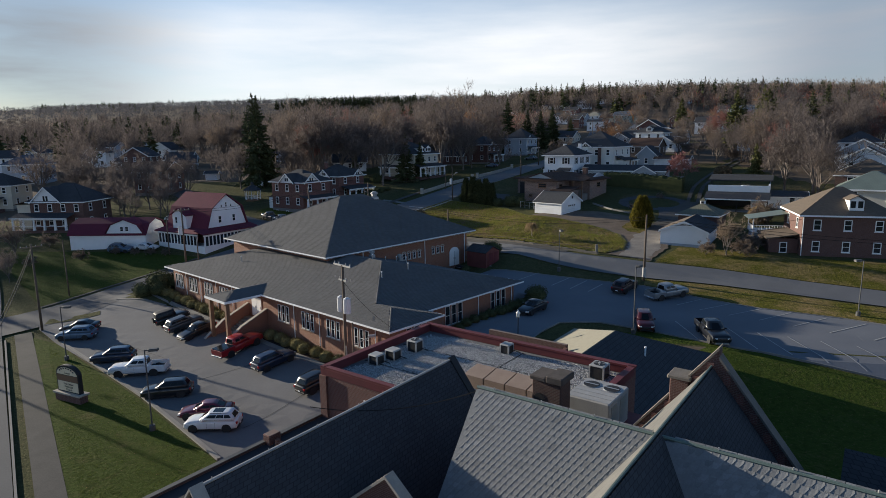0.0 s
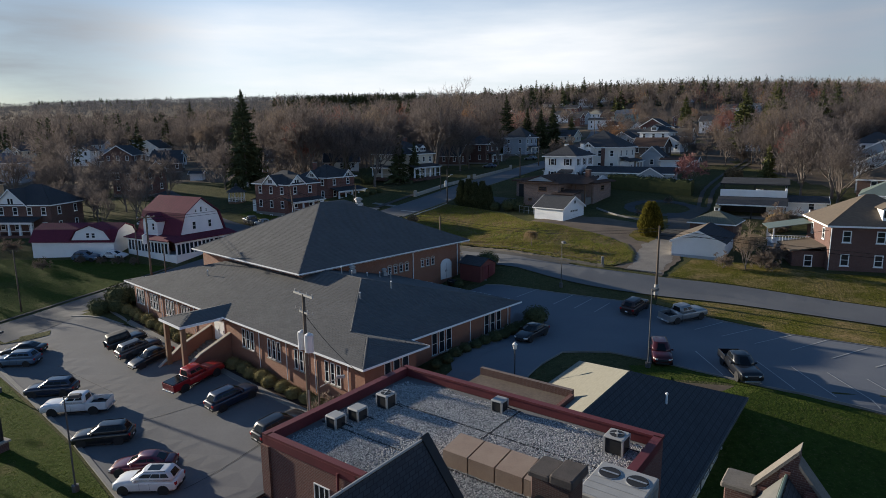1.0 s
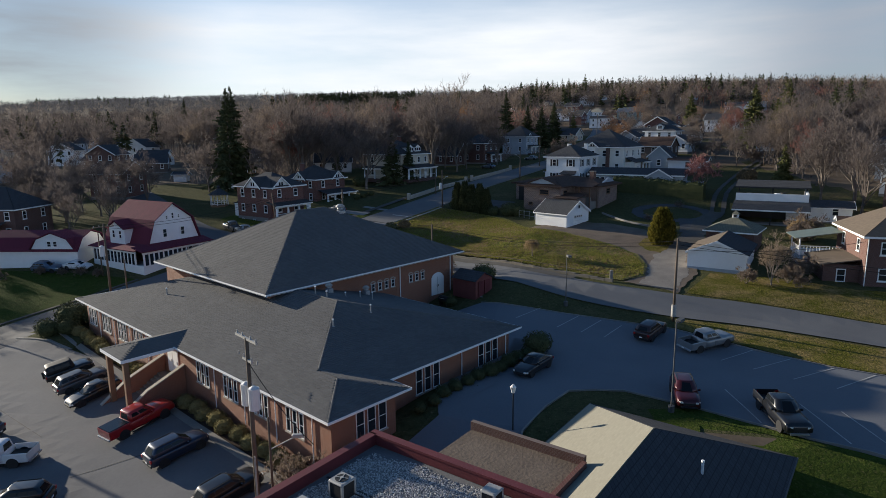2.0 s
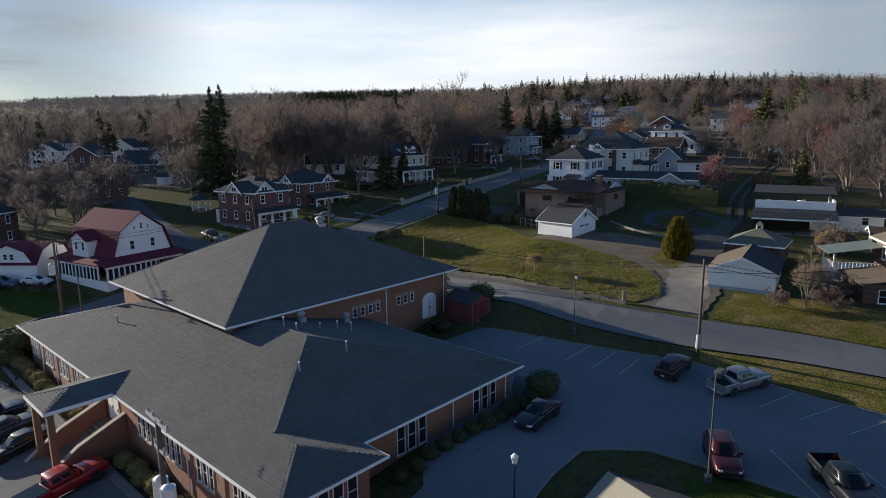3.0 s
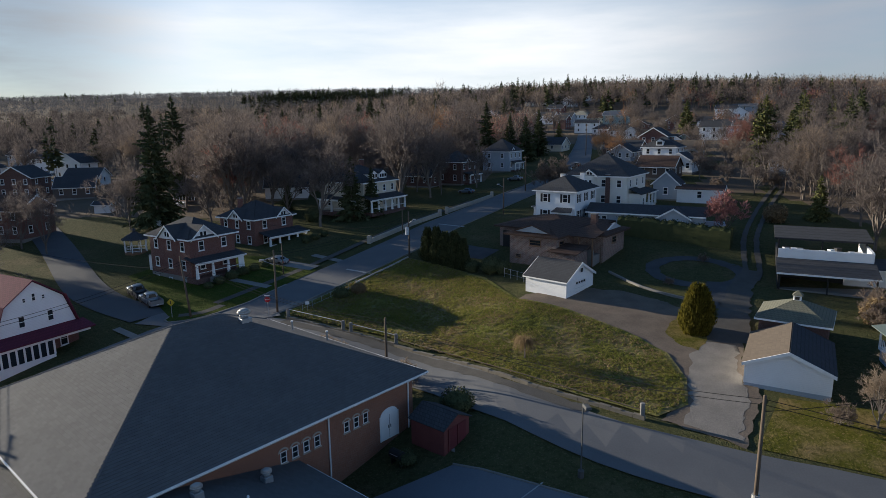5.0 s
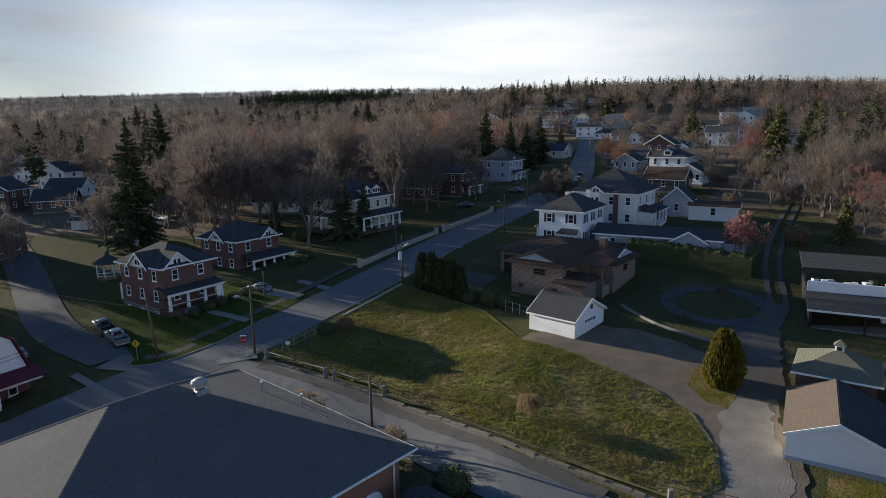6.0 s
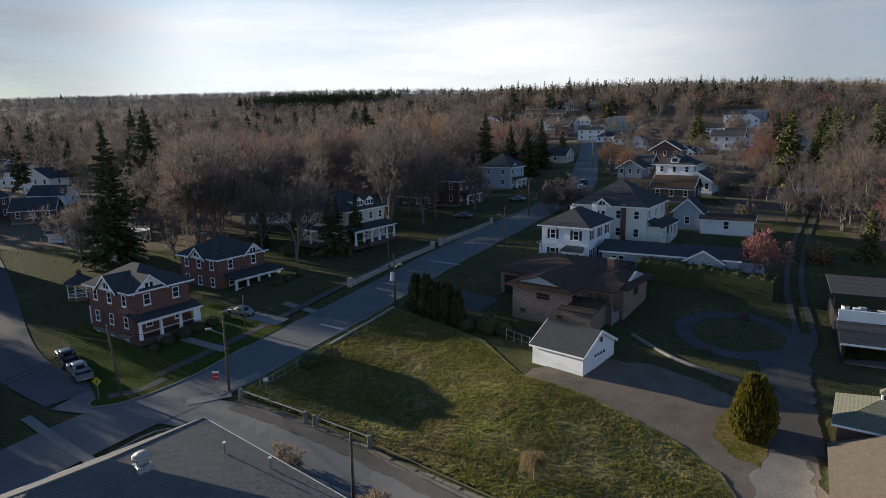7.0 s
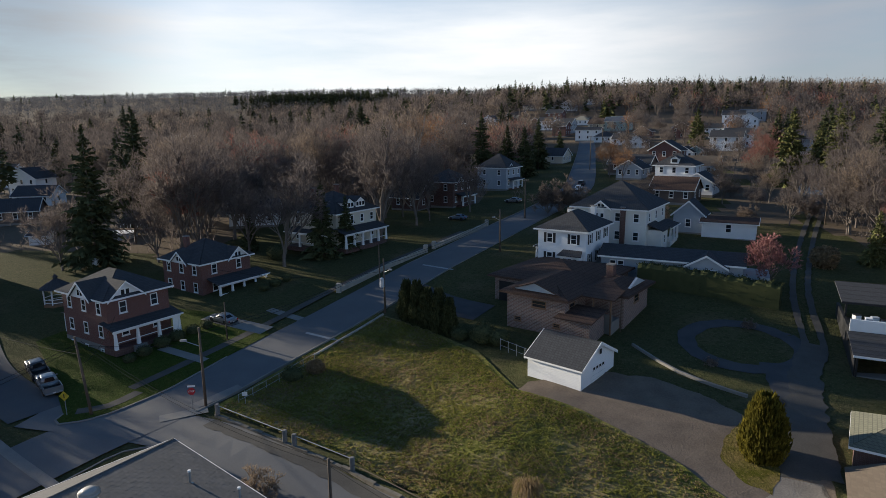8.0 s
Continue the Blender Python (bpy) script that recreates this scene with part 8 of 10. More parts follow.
    for u in (-0.305, 0.315):
        for s in (-1, 1):
            wheel(t, u * L, s * (w - 0.10), r)
            part("wheel_arch", Shape().tube((u * L, s * (w - 0.16), r + 0.02), (u * L, s * (w + 0.006), r + 0.02), r + 0.06, n=18), BLACK, t)
    if kind == "suv":
        for s in (-1, 1):
            part("roof_rail", Shape().tube((r0 * L + 0.25, s * w * 0.66, H + 0.0), (r1 * L - 0.25, s * w * 0.66, H - 0.01), 0.022, n=5), BLACK, t)
        if "glass roof" in label:
            part("sunroof", Shape().box(r0 * L + 0.75, r1 * L - 0.42, -w * 0.42, w * 0.42, H - 0.01, H + 0.008), CAR_GLASS, t, "black glass roof panel")
    if kind == "jeep":
        part("spare_wheel", Shape().tube((-0.5 * L - 0.24, 0, 0.95), (-0.5 * L - 0.02, 0, 0.95), 0.37, n=16), RUBBER, t)
    return t


P_WHITE = paint("white_car_paint", (0.72, 0.72, 0.72))
P_MAROON = paint("maroon_car_paint", (0.10, 0.012, 0.03), 0.3, 0.2)
P_BLACK = paint("black_car_paint", (0.012, 0.013, 0.016))
P_NAVY = paint("navy_car_paint", (0.02, 0.03, 0.06), 0.3, 0.2)
P_SILVER = paint("silver_car_paint", (0.26, 0.27, 0.28), 0.35, 0.4, 0.4)
P_BLUE = paint("light_blue_car_paint", (0.10, 0.15, 0.22), 0.35, 0.3, 0.4)
P_GREY = paint("grey_car_paint", (0.075, 0.078, 0.085), 0.35, 0.3, 0.35)
P_RED = paint("red_car_paint", (0.3, 0.012, 0.014))
P_DKRED = paint("dark_red_car_paint", (0.06, 0.010, 0.013), 0.3, 0.2)
P_BROWN = paint("dark_brown_car_paint", (0.05, 0.03, 0.028), 0.3, 0.3)

for spec in (
    ("suv", -22.7, 35.1, 193, P_WHITE, "white compact SUV with black glass roof parked at the kerb"),
    ("sedan", -24.5, 36.95, 199, P_MAROON, "dark maroon sedan parked beside a white SUV"),
    ("suv", -30.25, 39.9, 203, P_BLACK, "large black SUV parked at the kerb"),
    ("pickup", -36.25, 43.9, 200, P_WHITE, "white pickup with an open bed at the kerb"),
    ("suv", -41.3, 46.5, 201, P_NAVY, "dark navy SUV parked at the kerb"),
    ("suv", -50.6, 51.8, 197, P_BLUE, "light blue SUV at the end of the row"),
    ("sedan", -52.4, 54.3, 200, P_BLACK, "black sedan beyond a blue SUV"),
    ("jeep", -41.5, 56.4, 52, P_BLACK, "black off-roader with a spare wheel"),
    ("suv", -38.7, 54.7, 60, P_GREY, "grey SUV parked towards the church"),
    ("sedan", -36.0, 53.0, 244, P_BLACK, "black sedan parked beside the canopy"),
    ("pickup", -28.75, 49.3, 68, P_RED, "bright red pickup before the entrance ramp"),
    ("suv", -23.2, 46.1, 60, P_NAVY, "dark navy SUV alone in the car park"),
    ("suv", -16.9, 42.2, 60, P_BLACK, "black SUV tucked beside the brick annex"),
    ("suv", 10.2, 70.3, 60, P_BROWN, "dark red-brown SUV in the back car park"),
    ("pickup", 14.75, 68.3, 36, P_SILVER, "silver crew-cab pickup in the back car park"),
    ("sedan", -0.05, 60.2, 243, P_BLACK, "black sedan beside the hedge"),
    ("suv", 11.15, 56.7, 270, P_DKRED, "dark red SUV under a lamp post"),
    ("pickup", 17.0, 54.6, 278, P_BLACK, "dark green-black pickup facing the lawn"),
    ("pickup", -53.4, 107.9, 143, P_SILVER, "silver pickup parked by the side road"),
    ("pickup", -57.6, 111.0, 143, P_GREY, "dark grey pickup behind a silver one"),
    ("sedan", -44.0, 126.8, 158, P_SILVER, "silver sedan on a short concrete drive"),
    ("sedan", -21.8, 185.0, 158, P_BLUE, "blue-grey sedan on a drive under trees"),
    ("sedan", -11.3, 204.8, 160, P_SILVER, "pale sedan parked on a lawn drive"),
    ("suv", 4.6, 218.0, 80, P_WHITE, "white SUV parked on the far street"),
    ("suv", 5.6, 226.5, 80, P_BLACK, "black SUV parked on the far street"),
    ("sedan", -61.5, 101.6, 150, P_SILVER, "silver car parked on the grass verge"),
    ("sedan", -84.0, 91.8, 10, P_GREY, "grey car beside the brick house porch"),
    ("sedan", -67.5, 86.0, 0, P_WHITE, "white car beside the garage"),
    ("suv", -71.5, 84.6, 5, P_BLUE, "blue SUV beside the garage"),
):
    car(*spec)

# ---- trees, hedges and shrubs ----
def bare_tree_shapes(seed, h=16.0, spread=0.55, limbs=5, fork=0.32, twig=0.035, droop=0.0, dense=1.0):
    """Trunk with limbs, and a crown of fine twigs, of a leafless tree."""
    r = random.Random(seed)
    wood, fine = Shape(), Shape()

    def grow(p, d, length, rad, level):
        bend = Vector((r.gauss(0, 0.12), r.gauss(0, 0.12), r.gauss(0.05, 0.05) - droop * level * 0.1))
        m = p + d * length * 0.5
        d2 = (d + bend).normalized()
        q = m + d2 * length * 0.5
        if level <= 2:
            n = 6 if level == 0 else 4
            wood.tube(p, m, rad, rad * 0.82, n, False)
            wood.tube(m, q, rad * 0.82, rad * 0.6, n, False)
        elif level == 3:
            fine.tube(p, q, rad, rad * 0.4, 3, False)
        else:
            fine.blade(p, q, twig * (1.2 if level == 4 else 0.8), (r.gauss(0, 1), r.gauss(0, 1), r.gauss(0, 1)))
        if level >= 5:
            return
        cnt = (limbs, 4, 4, int(5 * dense), int(4 * dense))[level]
        for k in range(cnt):
            a = 6.283 * (k + r.random() * 0.7) / cnt
            tilt = r.uniform(0.35, 0.95) * (spread * 1.5 if level < 2 else 1.0)
            u = d2.cross((0.3, 0.9, 0.1)).normalized()
            w = d2.cross(u)
            nd = (d2 * math.cos(tilt) + (u * math.cos(a) + w * math.sin(a)) * math.sin(tilt) + Vector((0, 0, 0.16 - droop * 0.3))).normalized()
            f = r.uniform(0.55, 1.0) if level else r.uniform(0.45, 1.0)
            start = p.lerp(q, f)
            grow(start, nd, length * (r.uniform(0.5, 0.72) * 0.95 if level else r.uniform(1.0, 1.5)), max(0.012, rad * 0.5), level + 1)
        if level in (0, 1):
            grow(q, (d2 + Vector((r.gauss(0, 0.2), r.gauss(0, 0.2), 0.2))).normalized(), length * (0.72 if level else 1.4), rad * 0.65, level + 1)

    grow(Vector((0, 0, -0.3)), Vector((0, 0, 1)), h * fork * 0.6 + 0.3, h * 0.0105, 0)
    top = max(p[2] for p in fine.v)
    k = h / top
    for s in (wood, fine):
        s.v = [(x * k, y * k, z * k if z > 0 else z) for x, y, z in s.v]
    return wood, fine


TREES = {}


def make_tree(key, name, trunk_mesh, crown_mesh, label, category, group, crown_name="crown"):
    t = new(name)
    tagged(t, label, category, group)
    part("trunk", trunk_mesh, None, t)
    part(crown_name, crown_mesh, None, t)
    TREES[key] = t
    t.matrix_basis = pose(0, 0, -500)
    return t


USED = set()


def plant(key, x, y, size=1.0, rz=0.0, z=None):
    base = TREES[key]
    m = pose(x, y, land(x, y) - 0.1 if z is None else z, 0, 0, rz) @ Matrix.Diagonal((size, size, size, 1))
    if key not in USED:
        USED.add(key)
        base.matrix_basis = m
        return base
    ob = copy_thing(base, m)
    ob.scale = (size, size, size)
    return ob


for i, (h, sp, li, fo, mat, bark, lab) in enumerate((
    (16, 0.50, 5, 0.28, TWIG, BARK, "leafless brown tree with a fine twiggy crown"), (18, 0.42, 5, 0.34, TWIG, BARK, "tall leafless brown tree in the woods"),
    (15, 0.62, 6, 0.25, TWIG, BARK, "broad leafless brown tree on the slope"), (17, 0.45, 5, 0.30, TWIG_PALE, BARK_PALE, "pale leafless tree in low sun"),
    (15, 0.55, 5, 0.26, TWIG_RED, BARK, "tree with reddish spring buds"), (16, 0.50, 6, 0.28, TWIG_RUST, BARK, "leafless tree with rust-coloured twigs"),
    (17, 0.55, 6, 0.22, TWIG, BARK_PALE, "leafless grey-brown tree with pale limbs"))):
    wood, fine = bare_tree_shapes(11 + i, h, sp, li, fo, 0.026, dense=1.3)
    make_tree(f"bare{i}", "bare_tree", wood.mesh("trunk", bark), fine.mesh("crown", mat), lab, "tree", "bare trees")

wood, fine = bare_tree_shapes(51, 28, 0.42, 4, 0.30, 0.05)
make_tree("sycamore", "sycamore", wood.mesh("trunk", BARK_GHOST), fine.mesh("crown", TWIG_PALE), "huge pale-barked forked tree without leaves", "tree", "bare trees")
wood, fine = bare_tree_shapes(52, 7, 0.5, 7, 0.22, 0.016, dense=1.2)
make_tree("fan", "bare_fruit_tree", wood.mesh("trunk", BARK_PALE), fine.mesh("crown", TWIG_TAN), "small pale leafless tree with fanned branches", "tree", "bare trees")
wood, fine = bare_tree_shapes(53, 7.5, 0.62, 7, 0.2, 0.03, dense=1.3)
make_tree("redbud", "redbud", wood.mesh("trunk", BARK), fine.mesh("crown", BUD), "small tree with pink-red spring buds", "tree", "bare trees")
wood, fine = bare_tree_shapes(54, 4.6, 0.8, 9, 0.12, 0.02, dense=1.2)
make_tree("brush", "bare_shrub", wood.mesh("trunk", BARK_PALE), fine.mesh("crown", TWIG_PALE), "tangled pale leafless brush", "shrub", "bare shrubs")
wood, fine = bare_tree_shapes(56, 2.6, 0.8, 9, 0.12, 0.014)
make_tree("rustbrush", "bare_shrub", wood.mesh("trunk", BARK), fine.mesh("crown", TWIG_TAN), "small tawny leafless bush", "shrub", "bare shrubs")


def conifer_shapes(seed, h=18.0, base=0.08, width=0.22, tiers=30, sparse=1.0, blade=0.36):
    r = random.Random(seed)
    wood, fine = Shape(), Shape()
    wood.tube((0, 0, -0.3), (0, 0, h * 0.97), h * 0.014, 0.03, 6, False)
    for k in range(tiers):
        f = k / (tiers - 1)
        z = h * (base + (1 - base) * f)
        reach = h * width * ((1 - f) ** 0.85) * r.uniform(0.75, 1.15) + 0.25
        n = int((13 - 5 * f) * sparse) + 3
        for j in range(n):
            a = r.uniform(0, 6.283)
            L = reach * r.uniform(0.6, 1.1)
            zz = z + r.uniform(-1.0, 1.0) * h / tiers
            d = Vector((math.cos(a), math.sin(a), -0.18 - 0.25 * (1 - f) + 0.5 * f + r.gauss(0, 0.12)))
            p, q = Vector((0, 0, zz)), Vector((0, 0, zz)) + d * L + Vector((0, 0, 0.1 * L))
            side = Vector((-math.sin(a), math.cos(a), 0))
            sag = Vector((0, 0, -0.10 * L))
            fine.add([p, p.lerp(q, 0.6) + side * L * 0.10 + sag, q, p.lerp(q, 0.6) - side * L * 0.10 - sag], [(0, 1, 2, 3)])
            for m in range(9):
                t = 0.15 + 0.85 * (m + r.random()) / 9
                b = p.lerp(q, t)
                e = b + side * r.choice((-1, 1)) * L * 0.30 * (1.1 - t * 0.6) + d * L * 0.12 + Vector((0, 0, r.uniform(-0.9, 0.25) * (0.35 + 0.10 * L)))
                fine.blade(b, e, blade * (0.6 + 0.06 * L), (r.gauss(0, 1), r.gauss(0, 1), r.gauss(0, 0.7)))
    return wood, fine


for key, args, mat, lab in (
    ("spruce0", dict(seed=1, h=20, width=0.27, tiers=26, sparse=0.9), NEEDLE, "tall dark green spruce among bare trees"), ("spruce1", dict(seed=2, h=16, width=0.26, tiers=24, sparse=0.9), NEEDLE, "dark green spruce beside bare trees"),
    ("pine0", dict(seed=3, h=24, base=0.32, width=0.19, tiers=16, sparse=0.6), NEEDLE_LT, "tall open pine with a bare lower trunk"), ("pine1", dict(seed=4, h=15, width=0.29, tiers=24, sparse=0.9), NEEDLE_LT, "sun-lit green conifer among bare trees"),
    ("pine2", dict(seed=5, h=20, base=0.25, width=0.22, tiers=18, sparse=0.7), NEEDLE, "tall narrow dark pine on the hill")):
    wood, fine = conifer_shapes(**args)
    make_tree(key, "conifer", wood.mesh("trunk", BARK), fine.mesh("crown", mat), lab, "conifer", "conifers", "crown")


def leafy(seed, rx, ry, rz, n, leaf=0.12, lumps=7, core=0.86):
    """A clump of small leaves about an uneven rounded form that stands on z = 0."""
    r = random.Random(seed)
    bumps = [(Vector((r.gauss(0, 1), r.gauss(0, 1), r.gauss(0.2, 0.8))).normalized(), r.uniform(-0.12, 0.16)) for _ in range(lumps)]

    def surface(d):
        k = 1 + sum(b * max(0.0, d.dot(c)) ** 4 for c, b in bumps)
        return Vector((d.x * rx * k, d.y * ry * k, rz * (1 + d.z * k) if d.z > -0.6 else rz * 0.02 + rz * 0.4 * (d.z + 1)))

    s = Shape()
    seg, ringn = 10, 6
    rings = []
    for i in range(1, ringn):
        ph = math.pi * i / ringn
        rings.append([surface(Vector((math.sin(ph) * math.cos(6.283 * j / seg), math.sin(ph) * math.sin(6.283 * j / seg), -math.cos(ph)))) * core for j in range(seg)])
    s.loft(rings)
    for k in range(n):
        d = Vector((r.gauss(0, 1), r.gauss(0, 1), r.gauss(0.15, 0.9))).normalized()
        p = surface(d) * r.uniform(0.84, 1.03)
        u = Vector((r.gauss(0, 1), r.gauss(0, 1), r.gauss(0, 1))).normalized()
        q = p + (d * 0.6 + u * 0.8).normalized() * leaf * r.uniform(0.7, 1.5)
        w = u.cross(d)
        w = (w.normalized() if w.length > 1e-3 else Vector((1, 0, 0))) * leaf * 0.5
        s.add([p - w, p + w, q], [(0, 1, 2)])
    return s


def flame(seed, r0, h, n, leaf=0.3):
    """Upright sprays of an evergreen that narrows to a ragged top."""
    q = random.Random(seed)
    reach = lambda f: r0 * (0.62 + 0.38 * min(1.0, f * 4)) * max(0.0, 1 - f) ** 0.42
    s = Shape()
    s.loft([[(reach(f) * 0.7 * math.cos(6.283 * j / 9), reach(f) * 0.7 * math.sin(6.283 * j / 9), h * f) for j in range(9)] for f in (0.02, 0.25, 0.55, 0.8, 0.95)])
    lobes = [q.uniform(0.78, 1.18) for _ in range(11)]
    for k in range(n):
        f, a = q.random() ** 1.15 * 0.97, q.uniform(0, 6.283)
        w = reach(f) * lobes[int(a / 6.284 * 11)] * q.uniform(0.68, 1.02)
        p = Vector((math.cos(a) * w, math.sin(a) * w, h * f))
        e = p + Vector((math.cos(a) * q.uniform(0.05, 0.5), math.sin(a) * q.uniform(0.05, 0.5), q.uniform(0.5, 1.2))) * leaf * q.uniform(0.8, 1.6)
        s.blade(p, e, leaf * 0.26, (q.gauss(0, 1), q.gauss(0, 1), q.gauss(0, 0.3)))
    return s


def leafy_thing(key, name, shape, mat, label, category, group):
    t = new(name)
    tagged(t, label, category, group)
    part("stem", Shape().tube((0, 0, -0.2), (0, 0, 0.4), 0.07, n=6), BARK, t)
    part("foliage", shape.mesh("foliage", mat), None, t)
    TREES[key] = t
    t.matrix_basis = pose(0, 0, -500)


leafy_thing("yew", "clipped_bush", leafy(1, 0.82, 0.82, 0.70, 1500, 0.075, 4, 0.9), LEAF, "rounded clipped evergreen bush beside the wall", "bush", "clipped bushes")
leafy_thing("yew_dark", "evergreen_bush", leafy(2, 1.5, 1.4, 1.1, 1300, 0.14), NEEDLE, "large dark evergreen bush", "bush", "evergreen bushes")
leafy_thing("arbor", "arborvitae", flame(3, 1.35, 5.4, 2600, 0.3), HEDGE_GREEN, "dark columnar arborvitae in a row", "conifer", "arborvitae")
leafy_thing("gold", "golden_cypress", flame(4, 2.75, 6.2, 5600, 0.42), LEAF_GOLD, "golden-green cypress lit by low sun", "conifer", "")
leafy_thing("laurel", "dark_shrub", leafy(5, 1.2, 1.2, 0.9, 800, 0.14), NEEDLE, "low dark shrub beside the building", "bush", "dark shrubs")
leafy_thing("dry_bush", "dry_bush", leafy(6, 2.0, 1.8, 1.6, 1500, 0.3, 10, 0.7), DRY, "tawny dry bush in low sun", "bush", "dry bushes")

# church beds
r = random.Random(9)
for k, a in enumerate((-42.6, -41.0, -39.2, -37.6, -35.8, -34.2, -32.5, -30.9, -29.2, -27.6, -18.2, -16.7, -15.2, -13.7, -12.2, -10.4, -8.6, -6.9, -5.2, -3.5)):
    p = CH @ Vector((a, -0.3 + (0.12 if k % 2 else -0.08), 0))
    plant("yew", p.x, p.y, r.uniform(0.78, 0.95), r.uniform(0, 360))
for a, b, s in ((-46.4, 0.4, 1.25), (-45.0, 2.0, 1.0), (-45.4, -2.4, 0.9), (-44.2, -0.9, 0.8)):
    p = CH @ Vector((a, b, 0))
    plant("yew_dark", p.x, p.y, s, r.uniform(0, 360))
for b in np.arange(8.6, 23.5, 1.35):
    p = CH @ Vector((-0.9 + r.uniform(-0.2, 0.2), float(b), 0))
    plant("laurel", p.x, p.y, r.uniform(0.4, 0.62), r.uniform(0, 360))
p = CH @ Vector((-1.0, 23.6, 0))
plant("yew_dark", p.x, p.y, 0.9, 40)
p = CH @ Vector((0.8, 2.0, 0))
plant("brush", p.x, p.y, 0.7, 40)
p = CH @ Vector((-1.2, -1.6, 0))
plant("brush", p.x, p.y, 0.75, 140)
p = CH @ Vector((-17.0, 30.0, 0))
plant("laurel", p.x, p.y, 0.7, 0)
p = CH @ Vector((-17.6, 36.8, 0))
plant("yew_dark", p.x, p.y, 1.0, 0)
draped("planting_bed", [tuple((CH @ Vector(q))[:2]) for q in ((-44.5, -1.0, 0), (-25.2, -1.0, 0), (-25.2, 0.8, 0), (-44.5, 0.8, 0))], MULCH, 0.10, 2.0, "dark mulched planting bed", "planting bed")
draped("planting_bed", [tuple((CH @ Vector(q))[:2]) for q in ((-19.8, -1.0, 0), (-1.0, -1.0, 0), (-1.0, 0.8, 0), (-19.8, 0.8, 0))], MULCH, 0.10, 2.0, "dark mulched planting bed", "planting bed")
kerb("kerb", [tuple((CH @ Vector((a, -1.35, 0)))[:2]) for a in (-44.6, -35, -25.2)], CONCRETE, 0.65, 0.1, label="pale concrete walk edge before the bushes", curve=False)
kerb("kerb", [tuple((CH @ Vector((a, -1.35, 0)))[:2]) for a in (-19.8, -10, -3)], CONCRETE, 0.65, 0.1, label="pale concrete walk edge before the bushes", curve=False)

# beside the vacant lot and drive
plant("gold", 14.95, 103.3, 0.84, 20)
for x, y, s in ((-19.9, 130.0, 1.0), (-18.2, 128.5, 1.08), (-16.6, 127.2, 1.0), (-14.9, 126.0, 1.05), (-13.4, 125.0, 0.9)):
    plant("arbor", x, y, s, x * 40)
for x, y, s in ((-9.2, 123.0, 1.1), (-7.4, 122.4, 0.9), (-20.9, 131.6, 0.7), (-12.0, 124.0, 0.8)):
    plant("yew_dark", x, y, s, y * 30)
plant("laurel", -28.4, 113.2, 0.9, 0)
plant("dry_bush", -26.5, 115.0, 0.5, 30)
for x, y, q in ((-22.8, 94.6, 1.15), (-13.6, 89.8, 1.25)):
    plant("rustbrush", x, y, q, x * 9)
plant("fan", 24.6, 85.3, 0.92, 10)
for x, y, s in ((22.0, 85.4, 0.55), (26.6, 86.2, 0.6), (28.3, 88.2, 0.7), (30, 90.5, 0.6), (27.5, 84.6, 0.45), (33.5, 105.5, 0.9), (35.4, 109, 1.0), (20.8, 128.2, 0.35), (14.6, 118.4, 0.3)):
    plant("brush", x, y, s, x * 33)
plant("dry_bush", 34.5, 107.5, 0.9, 0)
plant("dry_bush", 37.5, 151.5, 1.0, 50)
plant("redbud", 27.2, 141.6, 1.05, 0)
plant("pine1", 44.8, 153.0, 0.52, 30)
plant("bare6", 46.0, 135.0, 0.85, 70)
for x, y, s in ((-0.5, 190, 1.9), (2.6, 187, 1.6), (-2.8, 188.5, 1.5), (19, 178, 0.8), (34, 178, 0.9), (46, 182, 1.1), (38, 204, 0.9), (24, 226, 0.8), (40, 228, 1.0)):
    plant("brush", x, y, s, x * 70)
plant("bare5", 14.0, 240, 0.72, 10)
plant("bare5", 17.0, 233, 0.6, 80)
plant("sycamore", -38.5, 214, 1.1, 35)
plant("bare6", -45.2, 148.6, 1.15, 200)
plant("bare3", -31.0, 198, 0.55, 30)
plant("spruce0", -79.0, 147.0, 1.15, 0)
plant("spruce1", -40.6, 154.4, 0.78, 0)
plant("spruce1", -37.6, 158.2, 0.62, 40)
plant("yew_dark", -48.5, 153.0, 1.2, 40)
plant("spruce1", -56.0, 158.0, 0.45, 0)
for k, x, y, s in (("spruce0", -29.5, 379, 1.1), ("spruce1", -7.6, 277, 1.06), ("spruce0", -23.3, 240, 1.05), ("spruce1", -11.2, 252, 0.95), ("spruce1", -17, 258, 1.0), ("pine1", 0, 306, 0.75), ("pine1", 49, 297, 1.14), ("pine1", 54.6, 219, 1.22), ("pine0", 59.9, 207.8, 0.83), ("pine0", 61.4, 209.4, 0.78), ("pine1", 61.5, 220, 0.95), ("spruce0", -115, 411, 1.3), ("pine2", -52, 236, 1.0), ("spruce0", -112, 204, 1.27), ("spruce1", -91, 174, 0.9), ("pine2", -106, 190, 1.0), ("pine2", 69, 236, 0.95), ("pine2", 78, 262, 0.8), ("pine2", 72, 284, 0.8), ("pine2", 84, 240, 0.9), ("spruce1", 30, 480, 0.75), ("spruce1", 34, 482, 0.7), ("spruce1", 26, 608, 1.1), ("spruce0", -219, 510, 0.85), ("pine1", -187, 498, 1.0), ("spruce0", -287, 432, 1.35), ("pine1", -317, 437, 1.3), ("spruce1", 44.8, 318, 0.5), ("pine2", 96, 262, 1.0), ("pine2", 101, 274, 0.9)):
    plant(k, x, y, s, x * 17)
